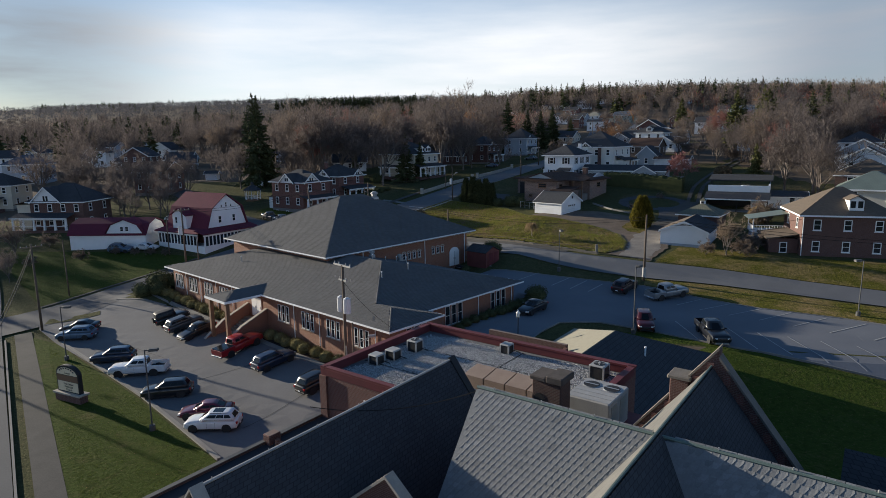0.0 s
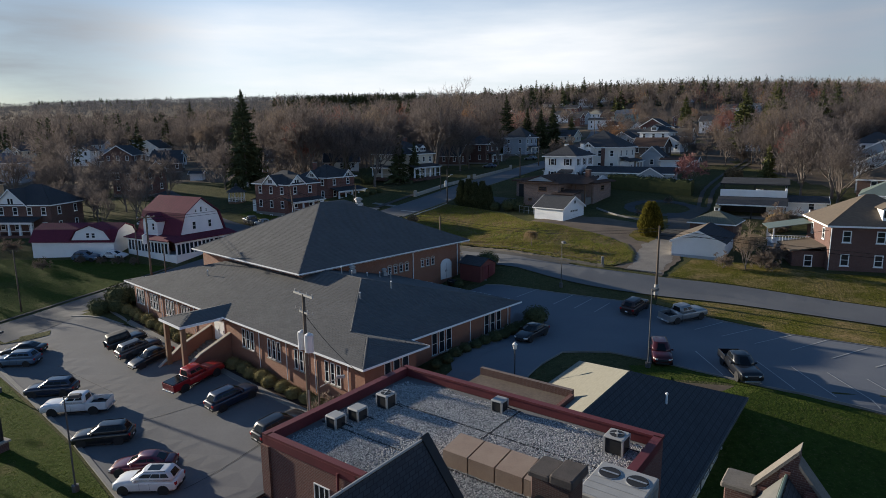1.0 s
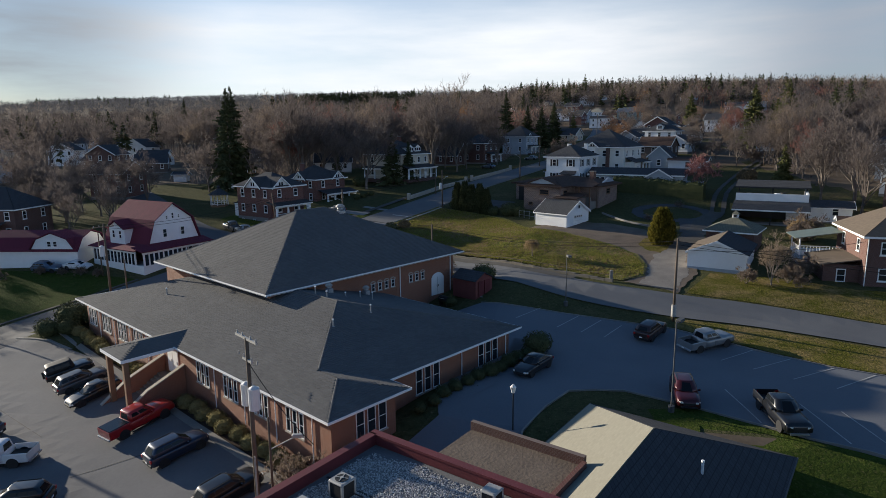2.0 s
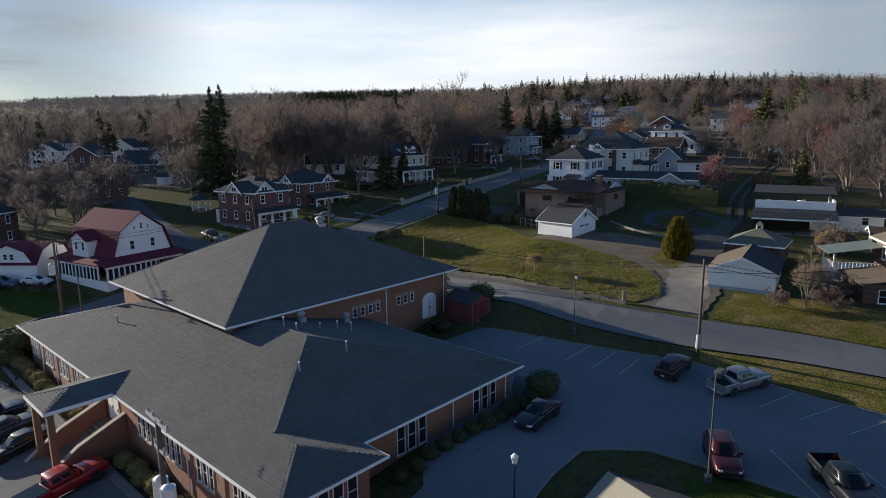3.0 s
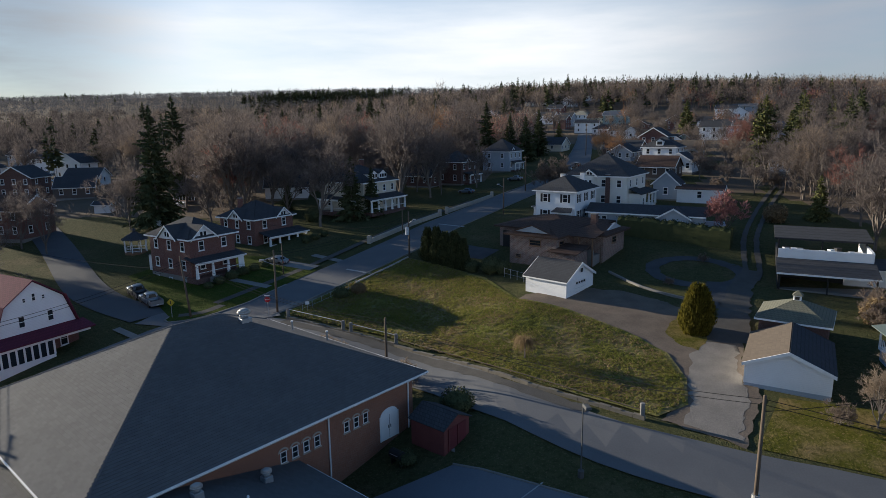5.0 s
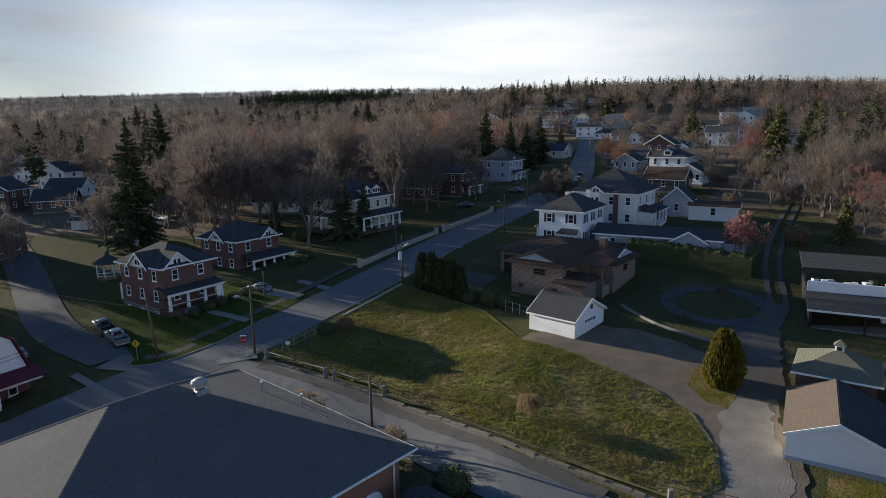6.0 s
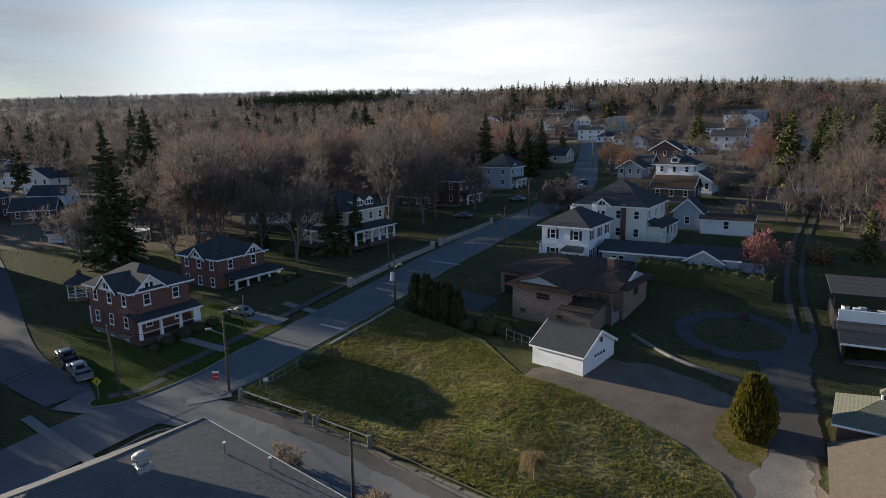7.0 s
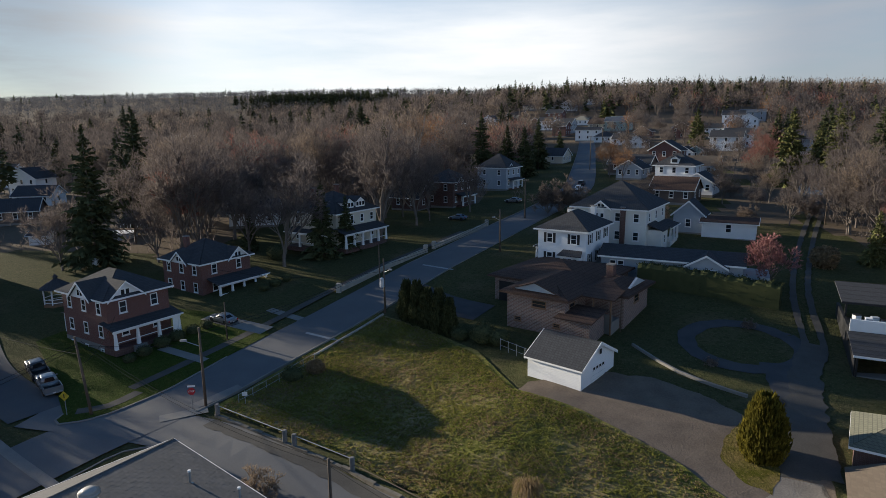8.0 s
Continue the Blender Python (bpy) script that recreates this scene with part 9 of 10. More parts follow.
for k in range(11):
    # a row of tall pines along the hilltop
    plant(("pine2", "pine0")[k % 3 == 1], -40 + k * 4.6, 572 + 5 * math.sin(k * 2.1), 0.82 + 0.16 * math.sin(k * 1.7) ** 2, k * 70)

for x, y, s in ((-84, 112, 0.72), (-92, 119, 0.85), (-79, 108, 0.56), (-101, 124, 0.85), (-95, 113, 0.7), (-110, 119, 0.9), (-73, 104, 0.45), (-88, 128, 0.8), (-96, 131, 0.8)):
    plant("bare" + "0261"[int(-x) % 4], x, y, s, x * 31)
for x, y, q in ((-82, 76.5, 0.5), (-75.5, 80.0, 0.5), (-68.0, 83.4, 0.35), (-88, 74.0, 0.6), (-71.5, 83.2, 0.4), (-65.0, 83.6, 0.4), (-62.2, 83.6, 0.35), (-87.5, 86.0, 0.7)):
    plant("brush", x, y, q, x * 19)
# unseen conifers added beyond the side street, to shade it
for x, y, q in ((-112, 73, 0.60), (-117, 67, 0.64), (-107, 64, 0.55), (-124, 76, 0.66), (-103, 57, 0.5), (-128, 62, 0.66)):
    plant("spruce1", x, y, q, x * 29)
for k, x, y, q in (("bare6", -88.5, 80.0, 0.45), ("bare0", -78.8, 69.6, 0.35), ("bare2", -100, 112, 0.7), ("bare6", -90.0, 108.5, 0.6), ("bare1", -82.5, 101.0, 0.5)):
    plant(k, x, y, q, x * 23)
# woods: single trees near, joined ones farther off
KEEP_OFF = [(h[0], h[1], 8.5) for h in HILL] + [(h[0], h[1] - 13, 8.5) for h in HILL if h[0] > -5] + [(h[0] + 9, h[1] - 12, 11) for h in HILL if h[0] < -95] + [(-44, 165, 11), (-27.5, 206, 9), (-35.5, 203, 8), (-17, 231, 9), (-80, 147, 4), (-72, 131, 5), (-76, 141, 5), (-88, 165, 6), (9, 163, 12), (-57, 122, 12), (-52, 141, 11), (-60, 93, 14), (-76, 90, 14), (-97, 101, 13), (63, 141, 8), (57, 125, 8), (69, 158, 8), (75, 176, 8), (52, 110, 8)]
ROADS = [(p.x, p.y) for p in along(STREET, 4.0)] + [(p.x, p.y) for p in along(BACK_ROAD, 4.0)]


def free(x, y, gap=0.0):
    if any((x - a) ** 2 + (y - b) ** 2 < (d + gap) ** 2 for a, b, d in KEEP_OFF):
        return False
    return not any((x - a) ** 2 + (y - b) ** 2 < 49 for a, b in ROADS)


for k, x, y, s in ((6, 34.0, 196.0, 0.52), (2, 41.0, 176.5, 0.62), (0, 55.1, 183.6, 0.75), (6, 48, 192, 0.7), (4, 52, 231.6, 0.95), (4, 48, 226, 0.75), (2, 52, 200, 0.7), (0, 66, 192, 0.9), (6, 68, 182, 0.85), (3, 39.6, 218.5, 0.56), (3, 44.5, 213, 0.6), (2, 40.5, 393, 1.3), (6, 10, 508, 0.9), (2, 41, 534, 1.15), (0, 52, 520, 1.1), (3, 46, 282, 0.6), (2, 56, 268, 0.7), (0, 41, 312, 0.7), (3, 37, 340, 0.8), (6, 58, 366, 1.0), (3, 74, 308, 0.8), (4, 60, 240, 0.7), (2, 76, 300, 0.8), (6, -12, 300, 0.8), (0, -10, 325, 0.8), (2, -22, 290, 0.9), (6, 66, 425, 1.0), (3, 72, 460, 1.1), (0, 62, 478, 1.1), (2, 20, 432, 0.8), (6, 48, 450, 1.0), (3, -14, 520, 1.0), (0, 8, 530, 1.0), (6, 17, 192, 0.42), (2, 38, 186, 0.5), (3, 44, 198, 0.55), (0, 30, 226, 0.5), (6, 41, 246, 0.6), (2, 26, 262, 0.55), (3, 14, 266, 0.5), (0, 24, 286, 0.6), (6, 33, 300, 0.6), (2, 18, 318, 0.55), (3, 27, 332, 0.6), (0, 46, 344, 0.7), (6, 36, 358, 0.6), (2, 52, 330, 0.7), (3, 60, 346, 0.8), (0, 78, 350, 0.9), (6, 84, 376, 0.9), (2, 70, 390, 0.9), (3, 28, 412, 0.6), (0, 42, 424, 0.8), (6, 52, 396, 0.8), (2, 8, 446, 0.7), (3, -8, 432, 0.7), (4, -16, 396, 0.8), (5, 63, 372, 0.8), (4, 86, 330, 0.8)):
    plant("bare%d" % k, x, y, s, x * 13)
r = random.Random(21)
for zone, count, kinds in (
    # the zone from x -178 to -126 is unseen, added to shade the western yards
    ((-98, -58, 152, 250), 36, "0011226634"), ((-190, -98, 196, 262), 16, "01263"), ((-62, -30, 205, 300), 26, "0124663500"), ((-110, -66, 134, 150), 2, "026"), ((-160, -112, 112, 160), 5, "026"), ((-178, -126, 70, 122), 13, "0126"),
    ((66, 118, 190, 300), 28, "0022604612"), ((60, 82, 182, 215), 9, "220426"), ((44, 68, 150, 186), 10, "2604236"), ((40, 54, 124, 176), 4, "26"), ((-84, -54, 152, 196), 9, "0012661"), ((-50, -24, 172, 204), 6, "0126"), ((80, 125, 110, 240), 26, "023664"), ((-40, -20, 166, 196), 5, "06")):
    x0, x1, y0, y1 = zone
    n = tries = 0
    while n < count and tries < count * 12:
        tries += 1
        x, y = r.uniform(x0, x1), r.uniform(y0, y1)
        if free(x, y, -1.0):
            plant("bare" + r.choice(kinds), x, y, r.uniform(0.72, 1.15) * (1.28 if x < -30 and y > 148 else 1.0), r.uniform(0, 360))
            n += 1

def woods(seed, count, zone, mat, hs, evergreen=False):
    """Many trees of distant woods in one mesh: rounded twiggy crowns on forked stems, or ragged evergreens."""
    q, g = random.Random(seed), np.random.default_rng(seed)
    x0, x1, y0, y1 = zone
    rows, tries = [], 0
    while len(rows) < count and tries < count * 10:
        tries += 1
        x, y = q.uniform(x0, x1), q.uniform(y0, y1)
        if not town(x, y) and free(x, y, -2):
            rows.append((x, y, land(x, y), q.uniform(*hs)))
    base = np.array(rows)
    away = np.hypot(base[:, 0], base[:, 1] - 40)
    n = 90 if evergreen else 230 if y1 < 480 else 120 if y1 < 800 else 60
    t = len(base)
    h, foot = base[:, 3][:, None], base[:, None, :3]
    unit = lambda v: v / np.maximum(1e-6, np.linalg.norm(v, axis=-1, keepdims=True))
    if evergreen:
        f = g.random((t, n)) ** 0.8
        low = g.choice((0.08, 0.3, 0.42), (t, 1))
        a = g.uniform(0, 6.283, (t, n))
        rad = h * g.uniform(0.17, 0.29, (t, 1)) * (1.04 - f) ** 0.75 * g.uniform(0.6, 1.15, (t, n))
        p = foot + np.stack((0 * f, 0 * f, h * (low + (1 - low) * f)), -1)
        e = p + np.stack((np.cos(a) * rad, np.sin(a) * rad, -0.22 * rad + g.uniform(-0.4, 0.7, (t, n))), -1)
        wide = 0.35 + 0.26 * rad
        p = p + (e - p) * 0.15
    else:
        u = unit(g.normal(size=(t, n, 3)))
        u[..., 2] = np.abs(u[..., 2] + 0.25) - 0.25 if y0 < 1000 else u[..., 2]
        f = g.random((t, n, 1)) ** 0.45
        lobe = 1 + 0.22 * np.sin(3 * np.arctan2(u[..., 1], u[..., 0]) + g.uniform(0, 6.283, (t, 1)))[..., None]
        full = 1.5 if y0 > 1000 else 1.0
        size = np.stack((full * h * g.uniform(0.26, 0.38, (t, 1)), full * h * g.uniform(0.26, 0.38, (t, 1)), h * 0.42), -1)
        p = foot + np.stack((0 * h, 0 * h, h * (0.56 if y0 < 1000 else 0.36)), -1) + u * f * lobe * size
        way = unit(0.75 * u + np.array((0, 0, 0.45)) + 0.4 * g.normal(size=(t, n, 3)))
        e = p + way * (h * g.uniform(0.06, 0.14, (t, n)) * (1.0 if y0 < 700 else 0.6))[..., None]
        wide = g.uniform(0.4, 1.0, (t, n)) * (0.05 + 0.00042 * away * (1.0 if y0 < 700 else 1.5))[:, None]
    side = unit(np.cross(e - p, g.normal(size=(t, n, 3)) + (np.array((0, 0, 1.6)) if evergreen else 0))) * wide[..., None]
    tri = np.stack((p - side, p + side, e), 2).reshape(-1, 3)
    # stems, each with four limbs up into the crown
    stem = []
    for (x, y, z, hh), d in zip(rows, away):
        w = 0.09 + 0.00016 * d
        for k in range(1 if evergreen or d > 700 else 5):
            a = q.uniform(0, 6.283)
            fork = (x, y, z + hh * (0.0 if k == 0 else q.uniform(0.22, 0.4)))
            tip = (x + (0 if k == 0 else math.cos(a) * hh * 0.2), y + (0 if k == 0 else math.sin(a) * hh * 0.2), z + hh * (0.8 if k == 0 else q.uniform(0.62, 0.85)))
            stem += [(fork[0] - w, fork[1], fork[2] - 0.3), (fork[0] + w, fork[1], fork[2] - 0.3), tip]
    tri = np.concatenate((tri, np.array(stem)))
    me = bpy.data.meshes.new("distant_woods")
    me.from_pydata(tri.tolist(), [], np.arange(len(tri)).reshape(-1, 3).tolist())
    me.materials.append(mat)
    return tagged(new("distant_woods", me), "distant leafless woods on the hillside" if not evergreen else "distant evergreen trees on the hillside", "woods", "", "stuff")


def town(x, y):
    """Streets and gardens on the hillside, where trees stand wide apart."""
    return (-14 < x < 116 and 170 < y < 480 or -62 < x < 60 and 400 < y < 500) and noise.noise(Vector((x * 0.06, y * 0.06, 2.0))) > -0.42


for k, (cnt, zone, m, hs, ev) in enumerate((
    (560, (-420, 20, 255, 430), TWIG_SHADE, (11, 19), False), (200, (-120, 0, 260, 470), TWIG_PALE, (11, 18), False), (70, (-70, 20, 260, 420), TWIG_RED, (11, 17), False), (70, (-140, 40, 280, 460), TWIG_RUST, (10, 16), False),
    (900, (-800, 200, 430, 760), TWIG_SHADE, (12, 19), False), (500, (-200, 300, 430, 760), TWIG, (12, 18), False), (260, (-500, 300, 430, 760), TWIG_PALE, (12, 18), False), (1300, (-1100, 600, 760, 1150), TWIG_HAZE, (13, 20), False),
    (260, (-20, 330, 300, 478), TWIG_SHADE, (10, 16), False), (380, (-60, 380, 480, 700), TWIG_PALE, (11, 18), False), (120, (30, 300, 300, 620), TWIG_RUST, (9, 15), False), (60, (30, 260, 320, 620), TWIG_RED, (9, 15), False),
    (300, (118, 440, 130, 430), TWIG_SHADE, (10, 17), False), (170, (118, 440, 150, 430), TWIG, (10, 17), False),
    (120, (-420, 130, 300, 700), NEEDLE, (13, 21), True), (110, (40, 420, 300, 700), NEEDLE, (11, 18), True), (50, (20, 300, 240, 560), NEEDLE_LT, (10, 17), True), (70, (-120, 160, 520, 760), NEEDLE, (14, 20), True), (330, (-450, -240, 880, 1000), NEEDLE, (19, 24), True),
    (1500, (-1500, 900, 1050, 1650), TWIG_HAZE, (13, 20), False), (1000, (-1700, 1000, 1640, 1800), TWIG_HAZE, (14, 20), False), (120, (-1400, 900, 1050, 1700), NEEDLE, (13, 20), True),
    (70, (-420, -170, 108, 262), TWIG_SHADE, (10, 17), False), (60, (-420, -150, 130, 260), NEEDLE, (12, 18), True))):
    woods(60 + k, cnt, zone, m, hs, ev)


def thicket(seed, count, zone, mat, label):
    """Saplings and brush between the trunks, in one mesh."""
    q = random.Random(seed)
    s = Shape()
    x0, x1, y0, y1 = zone
    n = 0
    while n < count:
        x, y = q.uniform(x0, x1), q.uniform(y0, y1)
        n += 1
        if not free(x, y, 0.5) or wooded(x, y) < 0.1:
            continue
        z, h = land(x, y), q.uniform(2.0, 7.0)
        for k in range(14):
            a, f = q.uniform(0, 6.283), q.uniform(0.0, 0.6)
            p = Vector((x + q.gauss(0, 0.5), y + q.gauss(0, 0.5), z + h * f))
            v = Vector((math.cos(a), math.sin(a), 0)) * h * q.uniform(0.08, 0.3)
            s.blade(p, p + v + Vector((0, 0, h * q.uniform(0.2, 0.5))), q.uniform(0.03, 0.09), (q.gauss(0, 1), q.gauss(0, 1), q.gauss(0, 0.4)))
    return solid("undergrowth", s, mat, label, "undergrowth", "", "stuff")


thicket(80, 1700, (-200, -60, 150, 330), TWIG, "leafless brown undergrowth between the trees")
thicket(81, 1500, (-70, 30, 205, 340), TWIG_PALE, "pale leafless undergrowth between the trees")
thicket(82, 1300, (48, 150, 158, 330), TWIG, "leafless brush on the slope")


def hedge(points, h, w, mat, label):
    t = thing("hedge", *points[0], None, 0, label, "hedge")
    q = random.Random(13)
    s = Shape()
    o = Vector((points[0][0], points[0][1], land(*points[0])))
    line = along_straight(points, 0.5)
    rings = []
    for i, p in enumerate(line):
        d = (line[min(len(line) - 1, i + 1)] - line[max(0, i - 1)]).normalized()
        n = Vector((d.y, -d.x))
        z, hh = land(p.x, p.y), h * q.uniform(0.92, 1.06)
        rings.append([Vector((p.x + n.x * a * w, p.y + n.y * a * w, z + b * hh)) - o for a, b in ((-0.5, -0.1), (-0.5, 0.85), (-0.36, 0.97), (0.36, 0.97), (0.5, 0.85), (0.5, -0.1))])
        for k in range(26):
            a, b = q.uniform(-0.55, 0.55), q.choice((1.0, 1.0, q.random()))
            if b < 1:
                a = q.choice((-0.52, 0.52))
            c = Vector((p.x + n.x * a * w + q.uniform(-0.3, 0.3) * d.x, p.y + n.y * a * w + q.uniform(-0.3, 0.3) * d.y, z + b * hh)) - o
            s.blade(c, c + Vector((q.gauss(0, 0.12), q.gauss(0, 0.12), q.uniform(0.02, 0.25))), 0.07, (q.gauss(0, 1), q.gauss(0, 1), 0.2))
    part("foliage", Shape().loft(rings), mat, t)
    tagged(part("leaves", s, mat, t), kind="stuff")


hedge([(10.2, 141.4), (18.5, 138.4), (26.2, 134.8)], 3.0, 1.9, HEDGE_GREEN, "long dark clipped hedge behind the lawn")
for x, y, q in ((-48.4, 116.6, 0.62), (-47.6, 118.9, 0.7), (-46.9, 120.9, 0.66), (-46.0, 123.0, 0.6), (-45.2, 124.8, 0.55), (-49.0, 114.8, 0.5), (-43.8, 138.2, 0.55), (-42.9, 140.2, 0.6), (-42.0, 142.3, 0.55)):
    plant("yew_dark", x, y, q, x * 50)


def weeping_tree():
    q = random.Random(17)
    t = thing("weeping_cherry", -2.7, 94.3, None, 0, "small bare weeping tree like a mop on the lawn", "tree")
    part("trunk", Shape().tube((0, 0, -0.2), (0.05, 0, 1.9), 0.09, 0.07, 7), BARK_PALE, t)
    s = Shape()
    for k in range(420):
        a, rr = q.uniform(0, 6.283), q.uniform(0.3, 1.45)
        p = Vector((0, 0, 1.8 + q.uniform(-0.1, 0.15)))
        m = Vector((math.cos(a) * rr * 0.7, math.sin(a) * rr * 0.7, 2.35 + q.uniform(-0.25, 0.25) - rr * 0.12))
        e = Vector((math.cos(a) * rr, math.sin(a) * rr, 2.0 - q.uniform(0.3, 1.5)))
        s.blade(p, m, 0.014, (q.gauss(0, 1), q.gauss(0, 1), 1))
        s.blade(m, e, 0.018, (q.gauss(0, 1), q.gauss(0, 1), 0))
    part("crown", s, DRY, t)


weeping_tree()


def grass_tufts():
    """Tussocks and dry stems over the vacant lot and verges."""
    q = random.Random(31)
    lawn = ((-52, 49.2), (-41, 43.6), (-32.3, 38.6), (-24.7, 33.6), (-19.5, 30.2), (-13, 25), (-21, 21.5), (-28, 27), (-42, 39.8))
    for mat, n, name in ((LAWN_BLADE, 42000, "lawn_grass"), (DRY, 900, "dry_lawn_grass")):
        s = Shape()
        k = 0
        while k < n:
            x, y = q.uniform(-52, -13), q.uniform(21, 50)
            k += 1
            if not inside((x, y), lawn):
                continue
            z, a = land(x, y), q.uniform(0, 6.283)
            for b in range(3):
                a += 2.1
                s.blade((x, y, z), (x + math.cos(a) * 0.1, y + math.sin(a) * 0.1, z + q.uniform(0.04, 0.10)), 0.04, (math.cos(a + 1.5), math.sin(a + 1.5), 0.3))
        solid(name, s, mat, "short mown lawn grass by the car park", "grass", "", "stuff")
    lot = ((-33, 106), (-17, 99.6), (0, 88.8), (8.4, 85), (11, 87.4), (11.6, 92), (10.6, 97.5), (7.4, 102), (0.6, 108), (-5, 111.5), (-10, 120), (-17, 126.5), (-24, 131), (-30, 116))
    for mat, n, hh, name in ((TUFT, 36000, 0.20, "grass_tussocks"), (DRY, 20000, 0.18, "dry_grass_stems")):
        s = Shape()
        k = 0
        while k < n:
            x, y = q.uniform(-33, 12), q.uniform(85, 131)
            if not inside((x, y), lot) or 0.7 * noise.noise(Vector((x * 0.22, y * 0.22, 3.0 if mat is TUFT else 9.0))) + q.gauss(0, 0.25) < (-0.05 if mat is TUFT else 0.08):
                k += 0.2
                continue
            k += 1
            z = lumpy(x, y) + 0.11
            for b in range(3):
                a = q.uniform(0, 6.283)
                s.blade((x, y, z), (x + math.cos(a) * hh * 0.9, y + math.sin(a) * hh * 0.9, z + hh * q.uniform(0.5, 1.2)), 0.05, (math.cos(a + 1.5), math.sin(a + 1.5), 0.3))
        solid(name, s, mat, "tussocky grass on the vacant lot" if mat is TUFT else "dry tawny stems among the grass", "grass", "", "stuff")


grass_tufts()

# ---- poles, lamps, wires, signs, walls ----
def utility_pole(x, y, top, rz=0, arm=True, cans=0, lamp=None, label="", box=False, r=0.15, z=None, lean=0.0):
    z = land(x, y) if z is None else z
    h = top - z
    t = thing("utility_pole", x, y, z, rz, label or "weathered wooden utility pole with wires", "utility pole", "utility poles")
    part("pole", Shape().tube((0, 0, -0.4), (lean * h, 0, h), r, r * 0.65, 10), POLE_WOOD, t, flat=False)
    if arm:
        for dz in ((0.35,) if cans < 2 else (0.05, 1.2)):
            part("crossarm", Shape().box(-1.15 if dz < 1 else -0.5, 1.15 if dz < 1 else 0.5, -0.07, 0.05, h - dz - 0.06, h - dz + 0.06), POLE_WOOD if cans < 2 else PALE_METAL, t, "", pose(lean * h, 0, 0))
            for a in (-1.05, -0.45, 0.45, 1.05):
                part("insulator", Shape().tube((a + lean * h, 0, h - dz + 0.06), (a + lean * h, 0, h - dz + 0.22), 0.05, 0.035, 7), PALE_METAL, t)
    for k in range(cans):
        s = (-1, 1)[k % 2]
        part("transformer", Shape().tube((s * 0.42, 0, h - 3.75), (s * 0.42, 0, h - 2.6), 0.29, n=14).tube((s * 0.42, 0, h - 2.6), (s * 0.42, 0, h - 2.48), 0.24, 0.08, 14), CAN_GREY, t, "grey transformer can", flat=True)
        part("bracket", Shape().box(min(0, s * 0.3), max(0, s * 0.3), -0.04, 0.04, h - 3.0, h - 2.9), GREY_METAL, t)
    if lamp is not None:
        a = radians(lamp)
        e = Vector((math.cos(a) * 1.5, math.sin(a) * 1.5, h - 1.2))
        part("lamp_arm", Shape().tube((0, 0, h - 1.9), e, 0.035, n=6), GREY_METAL, t)
        part("lamp_head", Shape().soft_box(-0.3, 0.3, -0.13, 0.13, -0.08, 0.1, 0.04), PALE_METAL, t, "street lamp head", Matrix.Translation(e) @ pose(0, 0, 0, 0, 0, lamp))
    if box:
        part("pole_guard", Shape().tube((0, 0, 0.5), (0, 0, 1.7), 0.25, 0.23, 12), PALE_METAL, t, "pale sheath round the pole's foot")
    return t


main_pole = utility_pole(-13.0, 38.8, 9.5, -35, True, 2, label="wooden utility pole with two pale transformers and conduits")
for dx in (0.19, 0.29):
    part("conduit", Shape().tube((dx, -0.12, -0.2), (dx, -0.12, 5.6), 0.035, n=6), PALE_METAL, main_pole, "pale conduit pipe")
service_pole = utility_pole(-13.0, 40.4, 4.4, 0, False, 0, lamp=20, label="short pale service pole with a lamp", r=0.085)
service_pole.children[0].data.materials[0] = PALE_METAL
utility_pole(12.75, 74.2, 9.25, 60, False, 0, box=True, label="wooden utility pole with a pale foot sheath")
utility_pole(-34.5, 106.5, 10.7, 60, False, 0, lamp=140, label="tall corner pole with a street lamp")
utility_pole(-44.6, 103.4, 10.3, 0, False, 0, label="leaning wooden pole at the crossing", lean=-0.1)
utility_pole(-23.4, 132.0, 12.3, 60, False, 1, lamp=-100, label="pole with a transformer and street lamp")
utility_pole(-27.4, 143.5, 12.0, 60, False, 0, label="thin dark pole beside the street", r=0.11)
utility_pole(-10.4, 158.1, 15.6, 60, False, 0, lamp=170, label="tall pole with a street lamp")
utility_pole(-7.5, 184, 18.5, 60, True, 0, label="pale pole up the street")
utility_pole(-15.8, 91.0, 7.6, 60, False, 0, label="dark wooden pole beside the road")
utility_pole(-50.5, 72.4, 9.6, 60, True, 1, label="wooden pole with a transformer beside the church")
utility_pole(-49.4, 73.8, 5.3, 60, False, 0, label="short grey service pole", r=0.1)
utility_pole(-64.5, 65.6, 5.8, 60, False, 0, label="thin dark pole at the corner", r=0.1)
utility_pole(-61.6, 83.8, 6.5, 60, False, 0, label="thin pole beside the white garage", r=0.1)
utility_pole(6.4, 126.0, 9.8, 0, False, 0, label="slim pale yard pole", r=0.06)
utility_pole(-40.6, 121.6, 8.6, 0, False, 0, label="short dark pole by the garden walk", r=0.1)
utility_pole(47.5, 178, 16.5, 60, False, 0, lamp=0, label="grey pole beside the alley", r=0.1)
utility_pole(-57.0, 53.5, 7.5, 60, True, 0, label="wooden pole by the pavement")
utility_pole(-73.8, 48.1, 8.0, 40, False, 0, label="wooden pole across the front street")
utility_pole(-80.0, 53.3, 7.4, 40, False, 0, lamp=40, label="wooden pole with a lamp across the front street", r=0.12)
utility_pole(9.5, 262, 26, 60, True, 0, label="pole on the far street")
utility_pole(16.5, 310, 29, 60, True, 0, label="pole on the far street")


